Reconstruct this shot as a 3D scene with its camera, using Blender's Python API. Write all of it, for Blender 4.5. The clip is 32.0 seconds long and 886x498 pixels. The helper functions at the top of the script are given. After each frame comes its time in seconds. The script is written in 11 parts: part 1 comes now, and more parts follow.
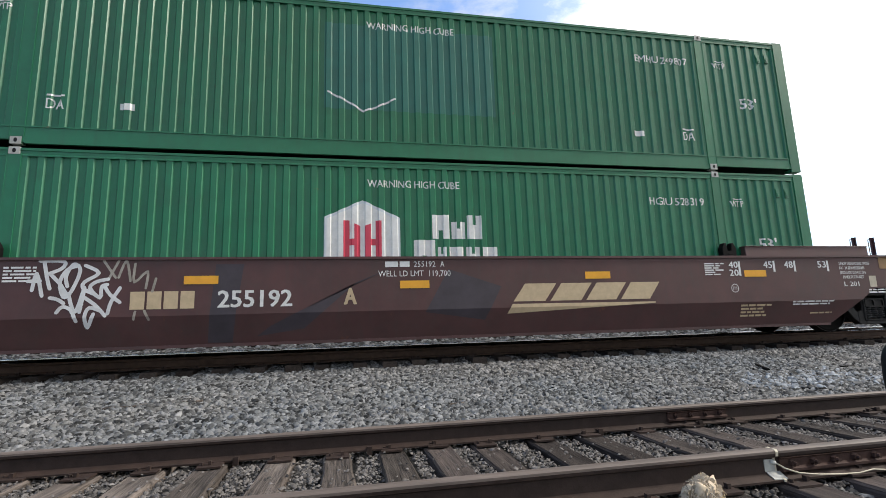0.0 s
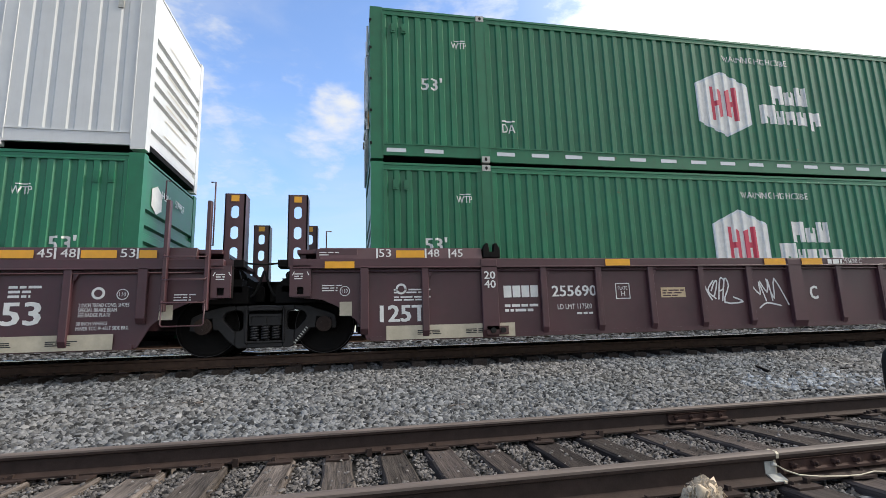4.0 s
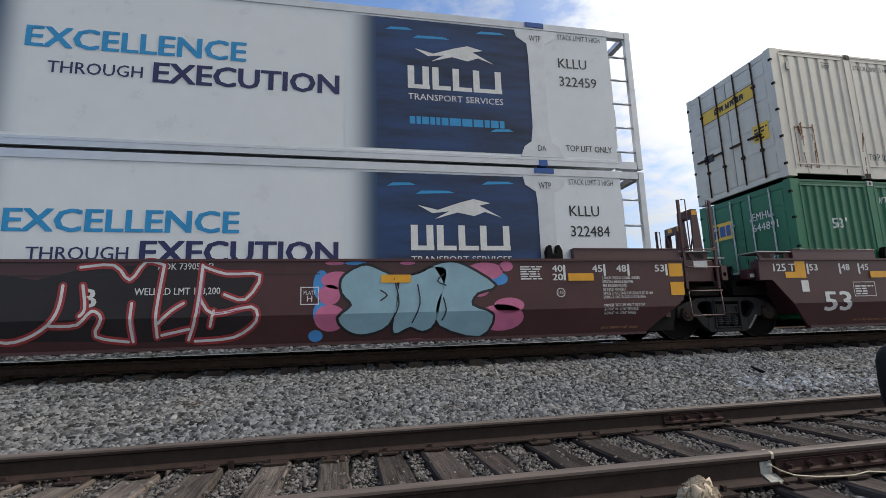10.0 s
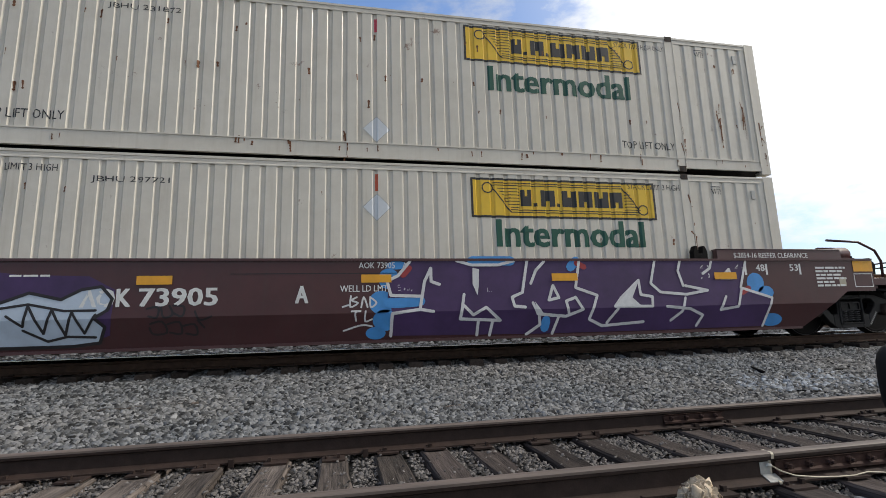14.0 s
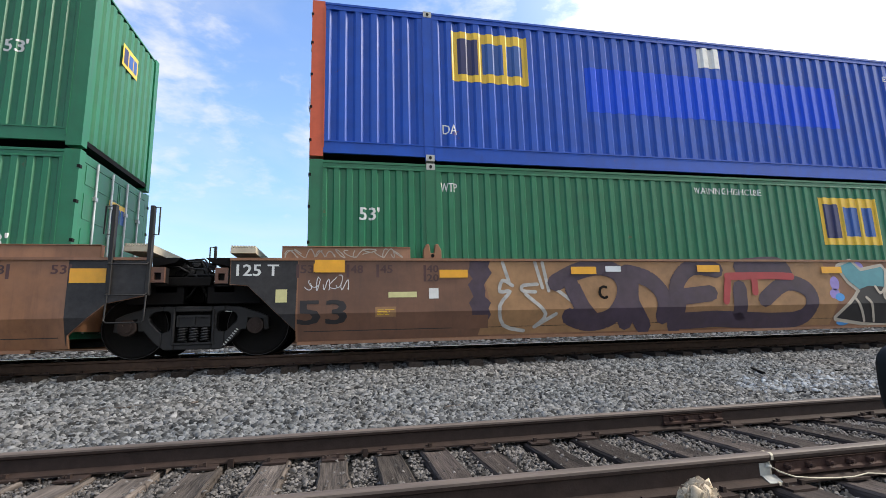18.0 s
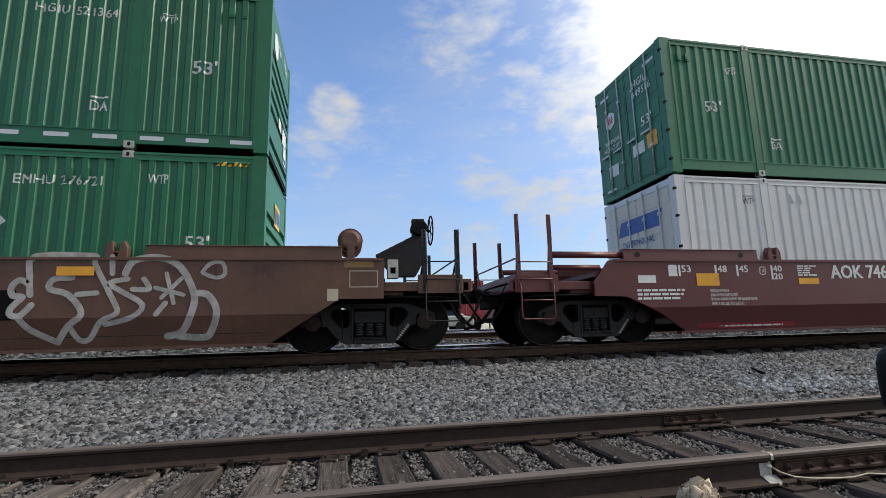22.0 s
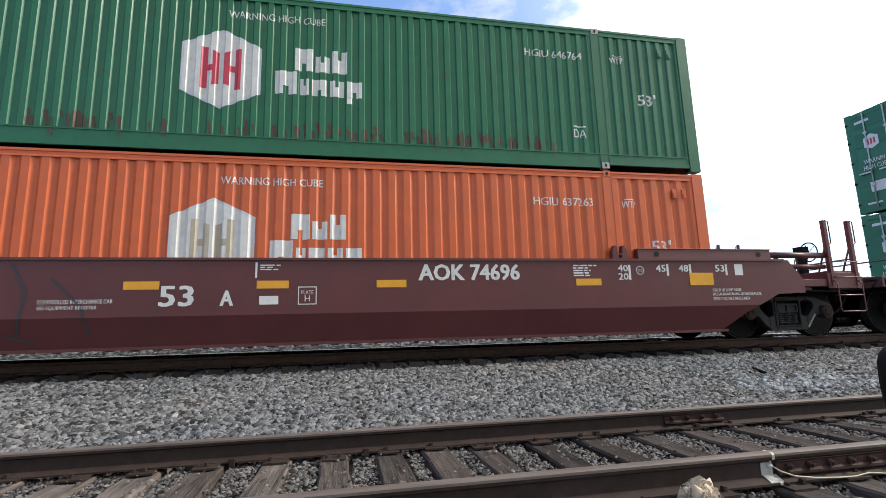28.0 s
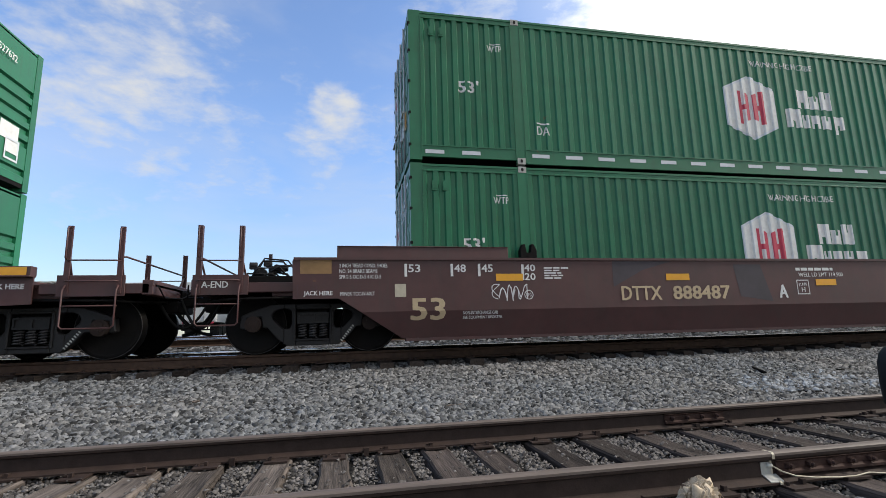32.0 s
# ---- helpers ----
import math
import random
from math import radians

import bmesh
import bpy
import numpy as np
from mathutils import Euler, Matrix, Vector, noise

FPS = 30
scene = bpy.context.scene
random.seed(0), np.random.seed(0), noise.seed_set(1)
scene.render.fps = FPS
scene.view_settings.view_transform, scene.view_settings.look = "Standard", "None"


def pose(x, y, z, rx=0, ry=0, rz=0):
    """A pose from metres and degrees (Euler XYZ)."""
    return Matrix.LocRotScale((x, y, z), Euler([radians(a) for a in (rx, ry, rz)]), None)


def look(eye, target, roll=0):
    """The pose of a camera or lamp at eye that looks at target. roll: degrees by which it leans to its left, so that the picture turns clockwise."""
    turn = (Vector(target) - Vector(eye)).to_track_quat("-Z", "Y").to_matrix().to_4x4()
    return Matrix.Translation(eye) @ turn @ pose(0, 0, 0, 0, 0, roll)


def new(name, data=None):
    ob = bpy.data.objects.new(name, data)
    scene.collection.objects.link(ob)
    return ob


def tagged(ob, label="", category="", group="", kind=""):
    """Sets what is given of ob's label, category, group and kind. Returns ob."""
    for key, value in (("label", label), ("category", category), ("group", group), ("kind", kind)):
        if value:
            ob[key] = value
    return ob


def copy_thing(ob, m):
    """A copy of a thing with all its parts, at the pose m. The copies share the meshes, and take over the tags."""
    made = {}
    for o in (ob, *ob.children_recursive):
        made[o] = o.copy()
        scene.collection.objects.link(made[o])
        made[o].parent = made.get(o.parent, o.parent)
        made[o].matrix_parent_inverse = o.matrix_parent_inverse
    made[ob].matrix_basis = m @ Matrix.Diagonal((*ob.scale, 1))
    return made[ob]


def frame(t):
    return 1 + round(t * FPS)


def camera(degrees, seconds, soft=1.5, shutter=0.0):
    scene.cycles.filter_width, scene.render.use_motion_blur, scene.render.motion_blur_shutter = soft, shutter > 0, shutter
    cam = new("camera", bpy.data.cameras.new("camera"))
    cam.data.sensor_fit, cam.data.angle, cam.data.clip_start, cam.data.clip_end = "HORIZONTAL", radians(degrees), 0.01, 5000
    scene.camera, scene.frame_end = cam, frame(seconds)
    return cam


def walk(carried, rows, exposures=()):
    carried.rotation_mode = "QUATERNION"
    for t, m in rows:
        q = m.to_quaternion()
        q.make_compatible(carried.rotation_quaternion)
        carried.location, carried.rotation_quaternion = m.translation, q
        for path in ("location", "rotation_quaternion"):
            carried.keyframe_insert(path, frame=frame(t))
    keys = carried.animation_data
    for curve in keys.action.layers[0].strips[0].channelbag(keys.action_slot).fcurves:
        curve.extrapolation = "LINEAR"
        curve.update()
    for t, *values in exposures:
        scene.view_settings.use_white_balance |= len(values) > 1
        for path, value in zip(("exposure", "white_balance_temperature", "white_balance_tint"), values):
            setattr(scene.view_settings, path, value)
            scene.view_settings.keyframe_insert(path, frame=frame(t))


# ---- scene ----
# ---- camera: a still phone at seated height beside the line ----
EYE = (0.0, 0.0, 0.242)
YAW, PITCH, LEAN = 11.541, 9.558, -1.723


def aim(dx, dy, turn):
    """The camera's small sway: degrees to the left, up, and of roll."""
    a, b = radians(YAW - dx), radians(PITCH + dy)
    way = (math.sin(a) * math.cos(b), math.cos(a) * math.cos(b), math.sin(b))
    return look(EYE, [e + 10 * w for e, w in zip(EYE, way)], LEAN + turn)


cam = camera(85.84, 32.0, soft=0.55, shutter=0.0)
walk(cam, [(t, aim(a * 0.068, b * 0.068, c * 0.0573)) for t, a, b, c in (
    (0, 5.8, -2.7, -1.5), (2, 5.8, -2.2, -1.5), (3.5, 5.9, -1.4, -1.2), (4.6, 6.0, 2.6, -0.8), (5.5, 7.5, 5.6, 0), (6, 10.6, 4.1, 1.3),
    (6.5, 9.1, 4.1, 2.4), (7, 6.6, 3.2, 1.7), (7.5, 4.6, 3.1, 1), (8, 3, 2.7, 0), (8.5, 1.8, 2.4, -0.8), (9, 1.0, 1.9, -0.6), (10, 0, 1.3, -1),
    (12, 0, 0, 0), (14, 0.3, 0.9, 0.3), (16.5, 0.6, 1.4, 2), (18, 0.7, 0.9, 3.4), (20, 0.6, 1.5, 2.6), (21, 0.6, 0.7, 2.2),
    (22.5, 1.1, 0.8, 4.8), (24, 1.2, 0.9, 4.6), (25, 0.6, 0.4, 3), (28, 2, 0.4, 2.8), (30, 2.3, 0, 3.1), (32, 2.3, -0.4, 3.3))],
     exposures=[(0, 0.38), (1, 0.15), (2, -0.05), (3, 0.4), (6, 0.3), (7, 0.2), (8, -0.15), (9, -0.25), (10, -0.12), (12, -0.02), (13, -0.08), (14, -0.1), (16.5, 0.52), (17, 0.52), (18, 0.52), (19, 0.5), (20, 0.3), (21, 0.25), (22, -0.1), (23, 0.0), (24, 0.46), (25, 0.42), (28, 0.38), (29, 0.0), (30, 0.2), (31, 0.28), (32, 0.1)])

# the train's run along its track: seconds, metres
RUN = [(0.0, 0.0), (0.5, -4.5), (1.0, -8.96), (1.5, -13.46), (2.0, -18.0), (2.5, -22.51), (3.0, -26.98), (3.5, -31.49), (4.5, -40.47), (5.5, -49.42),
       (6.0, -53.88), (6.5, -58.3), (7.0, -62.72), (7.5, -67.19), (8.0, -71.6), (8.5, -76.05), (9.0, -80.58), (9.5, -85.39),
       (10.0, -89.92), (10.5, -94.48), (11.0, -98.87), (11.5, -103.37), (12.0, -107.94), (12.5, -112.53), (13.0, -117.05),
       (13.5, -121.6), (14.0, -126.16), (14.5, -130.73), (15.5, -139.81), (16.5, -148.89), (17.0, -153.45), (17.5, -158.0), (18.0, -162.54),
       (18.5, -167.1), (19.0, -171.67), (19.5, -176.24), (20.0, -180.78), (20.5, -185.38), (21.0, -189.96), (21.5, -194.52),
       (22.0, -199.13), (22.5, -203.69), (23.0, -208.25), (23.5, -212.81), (24.0, -217.39), (24.5, -221.85), (25.0, -226.46),
       (25.5, -231.03), (26.5, -240.34), (27.5, -249.65), (28.0, -254.25), (28.5, -258.8), (29.0, -263.39), (29.5, -267.96), (30.0, -272.51),
       (30.5, -277.04), (31.0, -281.59), (31.5, -286.1), (32.0, -290.71)]
TOP = -0.09            # the main track's rail tops
AXIS = 9.186          # the train's centre line
RAIL_Y, RAIL_Z = 4.128, -0.543   # the near track's far rail

# ---- light: thin bright cloud before the sun, blue sky away from it, unseen fill clouds behind ----
SUN_AZ, SUN_EL = 98.0, 38.0      # degrees from +y towards +x, and up


def direction(az, el):
    a, b = radians(az), radians(el)
    return Vector((math.sin(a) * math.cos(b), math.cos(a) * math.cos(b), math.sin(b)))


def world():
    w = bpy.data.worlds.new("sky")
    w.use_nodes = True
    scene.world = w
    n, l = w.node_tree.nodes, w.node_tree.links
    n.clear()

    def node(kind, **kw):
        o = n.new(kind)
        for k, v in kw.items():
            o.inputs[k].default_value = v
        return o

    def math_(op, a, b=None, c=None, clamp=False):
        o = n.new("ShaderNodeMath")
        o.operation, o.use_clamp = op, clamp
        for i, v in enumerate((a, b, c)):
            if v is None:
                continue
            if isinstance(v, (int, float)):
                o.inputs[i].default_value = v
            else:
                l.new(v, o.inputs[i])
        return o.outputs[0]

    def smooth(x, lo, hi):
        o = n.new("ShaderNodeMapRange")
        o.interpolation_type = "SMOOTHSTEP"
        l.new(x, o.inputs[0])
        o.inputs[1].default_value, o.inputs[2].default_value = lo, hi
        return o.outputs[0]

    sky = n.new("ShaderNodeTexSky")
    sky.sky_type = "NISHITA"
    sky.sun_disc = False
    sky.sun_elevation, sky.sun_rotation = radians(SUN_EL), radians(SUN_AZ)
    sky.air_density, sky.dust_density, sky.ozone_density = 1.0, 0.6, 1.6
    co = n.new("ShaderNodeTexCoord")
    way = co.outputs["Generated"]

    def lobe(az, el):
        o = n.new("ShaderNodeVectorMath")
        o.operation = "DOT_PRODUCT"
        l.new(way, o.inputs[0])
        o.inputs[1].default_value = direction(az, el)
        return o.outputs["Value"]

    def noise_(scale, detail, rough, dist=0.0, stretch=(1, 1, 1)):
        m = n.new("ShaderNodeMapping")
        m.inputs["Scale"].default_value = stretch
        l.new(way, m.inputs["Vector"])
        o = node("ShaderNodeTexNoise", Scale=scale, Detail=detail, Roughness=rough, Distortion=dist)
        l.new(m.outputs[0], o.inputs["Vector"])
        return o.outputs["Fac"]

    big = noise_(5.2, 9, 0.58, 0.15, (1, 1, 2.2))
    fine = noise_(21.0, 8, 0.6, 0.2, (1, 1, 2.2))
    mix = math_("ADD", math_("MULTIPLY", big, 0.62), math_("MULTIPLY", fine, 0.38))
    # cloud banks: (azimuth, elevation, half width, weight)
    masks = []
    for az, el, wide, gain in CLOUDS:
        inner, outer = math.cos(radians(wide * 0.25)), math.cos(radians(wide))
        masks.append(math_("MULTIPLY", smooth(lobe(az, el), outer, inner), gain))
    total = masks[0]
    for m in masks[1:]:
        total = math_("MAXIMUM", total, m)
    cover = math_("ADD", mix, math_("MULTIPLY", total, 0.42))
    veil = math_("MULTIPLY", smooth(noise_(2.6, 5, 0.55, 0.4, (1, 1, 3.0)), 0.36, 0.70), 0.25)
    mask = math_("MAXIMUM", smooth(cover, 0.60, 0.98), veil)
    near_sun = smooth(lobe(82.0, SUN_EL), math.cos(radians(62)), math.cos(radians(18)))
    glow = math_("POWER", near_sun, 1.6)
    skycol = n.new("ShaderNodeMix")
    skycol.data_type = "RGBA"
    skycol.blend_type = "MULTIPLY"
    skycol.inputs["Factor"].default_value = 1.0
    height = n.new("ShaderNodeSeparateXYZ")
    l.new(way, height.inputs[0])
    deep = n.new("ShaderNodeVectorMath")
    deep.operation = "SCALE"
    l.new(sky.outputs[0], deep.inputs[0])
    l.new(math_("ADD", 0.66, math_("MULTIPLY", smooth(height.outputs["Z"], -0.02, 0.42), 0.34)), deep.inputs["Scale"])
    l.new(deep.outputs[0], skycol.inputs["A"])
    skycol.inputs["B"].default_value = SKY_TINT
    bright = math_("ADD", CLOUD_LEVEL, math_("MULTIPLY", glow, CLOUD_GLOW))
    white = n.new("ShaderNodeVectorMath")
    white.operation = "SCALE"
    white.inputs[0].default_value = (0.97, 0.985, 1.0)
    l.new(bright, white.inputs["Scale"])
    out = n.new("ShaderNodeMix")
    out.data_type = "RGBA"
    l.new(math_("MAXIMUM", mask, math_("MULTIPLY", glow, 0.6)), out.inputs["Factor"])
    l.new(skycol.outputs["Result"], out.inputs["A"])
    l.new(white.outputs[0], out.inputs["B"])
    bg = n.new("ShaderNodeBackground")
    bg.inputs["Strength"].default_value = SKY_STRENGTH
    l.new(out.outputs["Result"], bg.inputs["Color"])
    wo = n.new("ShaderNodeOutputWorld")
    l.new(bg.outputs[0], wo.inputs["Surface"])


SKY_TINT = (1.27, 1.35, 1.52, 1)
SKY_STRENGTH, CLOUD_LEVEL, CLOUD_GLOW = 0.16, 4.4, 6.0
CLOUDS = ((-27, 25, 20, 0.62), (-15, 18, 10, 0.38), (-2.0, 25.8, 4.2, 0.68), (-3.5, 23.5, 8.0, 0.42), (20, 33, 16, 0.52), (20, 19, 10, 0.62), (27, 12, 8, 0.66), (14, 10, 7, 0.5), (27, 27, 13, 0.50), (56, 32, 34, 1.25), (38, 20, 22, 0.8), (5, 6, 40, 0.25),
          # unseen banks behind the camera, added to brighten the sides that face it
          (150, 40, 80, 1.1), (225, 35, 60, 0.45), (190, 75, 50, 0.9))
world()
sun = new("sun", bpy.data.lights.new("sun", "SUN"))
sun.data.energy, sun.data.angle, sun.data.color = 3.3, radians(10), (1.0, 0.92, 0.80)
sun.matrix_world = look((0, 0, 50), Vector((0, 0, 50)) - direction(SUN_AZ, SUN_EL))


# ---- materials ----
def material(name, colour, rough=0.6, metal=0.0, vary=0.15, scale=6.0, grime=0.0, grime_colour=(0.05, 0.045, 0.04), streak=0.0, rust=0.0,
             bump=0.0, bump_scale=60.0, spread=0.0, islands=False, stretch=(1, 1, 1), coat=0.0, fade=0.0, gloss=0.5, cool=0.0):
    m = bpy.data.materials.new(name)
    m.use_nodes = True
    n, l = m.node_tree.nodes, m.node_tree.links
    b = n["Principled BSDF"]
    b.inputs["Roughness"].default_value, b.inputs["Metallic"].default_value = rough, metal
    b.inputs["Specular IOR Level"].default_value = gloss
    if coat:
        b.inputs["Coat Weight"].default_value, b.inputs["Coat Roughness"].default_value = coat, 0.25
    co = n.new("ShaderNodeTexCoord").outputs["Object"]

    def noise_(scale_, detail=5, rough_=0.6, st=(1, 1, 1)):
        mp = n.new("ShaderNodeMapping")
        mp.inputs["Scale"].default_value = st
        l.new(co, mp.inputs["Vector"])
        info = n.new("ShaderNodeObjectInfo")
        sh = n.new("ShaderNodeVectorMath")
        sh.operation = "SCALE"
        sh.inputs[0].default_value = (37.0, 11.0, 23.0)
        l.new(info.outputs["Random"], sh.inputs["Scale"])
        l.new(sh.outputs[0], mp.inputs["Location"])
        t = n.new("ShaderNodeTexNoise")
        t.inputs["Scale"].default_value, t.inputs["Detail"].default_value, t.inputs["Roughness"].default_value = scale_, detail, rough_
        l.new(mp.outputs[0], t.inputs["Vector"])
        return t.outputs["Fac"]

    def ramp(x, lo, hi, top=1.0):
        o = n.new("ShaderNodeMapRange")
        l.new(x, o.inputs[0])
        o.inputs[1].default_value, o.inputs[2].default_value, o.inputs[4].default_value = lo, hi, top
        return o.outputs[0]

    def blend(fac, a, c, mode="MIX"):
        o = n.new("ShaderNodeMix")
        o.data_type, o.blend_type = "RGBA", mode
        for key, v in (("Factor", fac), ("A", a), ("B", c)):
            if isinstance(v, (int, float)):
                o.inputs[key].default_value = v
            elif isinstance(v, tuple):
                o.inputs[key].default_value = (*v[:3], 1)
            else:
                l.new(v, o.inputs[key])
        return o.outputs["Result"]

    lo, hi = tuple(c * (1 - vary) for c in colour), tuple(min(1, c * (1 + vary)) for c in colour)
    fine = noise_(scale, 6, 0.65, stretch)
    col = blend(ramp(fine, 0.3, 0.7), lo, hi)
    if fade:
        col = blend(ramp(noise_(0.45, 3), 0.4, 0.75, fade), col, tuple(0.55 * c + 0.28 for c in colour))
    if spread:
        src = n.new("ShaderNodeNewGeometry").outputs["Random Per Island"] if islands else n.new("ShaderNodeObjectInfo").outputs["Random"]
        o = n.new("ShaderNodeHueSaturation")
        l.new(ramp(src, 0, 1, 2 * spread), o.inputs["Value"])
        a = n.new("ShaderNodeMath")
        a.operation = "ADD"
        l.new(ramp(src, 0, 1, 2 * spread), a.inputs[0])
        a.inputs[1].default_value = 1 - spread
        l.new(a.outputs[0], o.inputs["Value"])
        l.new(col, o.inputs["Color"])
        col = o.outputs[0]
    if cool:
        col = blend(ramp(noise_(0.5, 4), 0.38, 0.66, cool), col, (0.72, 0.92, 1.12), "MULTIPLY")
    if streak:
        s = noise_(1.0, 4, 0.7, (9, 9, 0.5))
        col = blend(ramp(s, 0.52, 0.78, streak), col, grime_colour)
    if grime:
        g = noise_(1.3, 8, 0.72)
        col = blend(ramp(g, 0.45, 0.75, grime), col, grime_colour)
    if rust:
        r = noise_(2.3, 10, 0.75)
        col = blend(ramp(r, 0.66 - 0.12 * rust, 0.70 - 0.1 * rust, min(1, 0.6 + rust)), col, (0.16, 0.06, 0.025))
    l.new(col, b.inputs["Base Color"])
    rg = n.new("ShaderNodeMapRange")
    l.new(fine, rg.inputs[0])
    rg.inputs[3].default_value, rg.inputs[4].default_value = max(0.05, rough - 0.1), min(1, rough + 0.1)
    l.new(rg.outputs[0], b.inputs["Roughness"])
    if bump:
        bp = n.new("ShaderNodeBump")
        bp.inputs["Strength"].default_value, bp.inputs["Distance"].default_value = bump, 0.01
        l.new(noise_(bump_scale, 6, 0.6, stretch), bp.inputs["Height"])
        l.new(bp.outputs[0], b.inputs["Normal"])
    return m


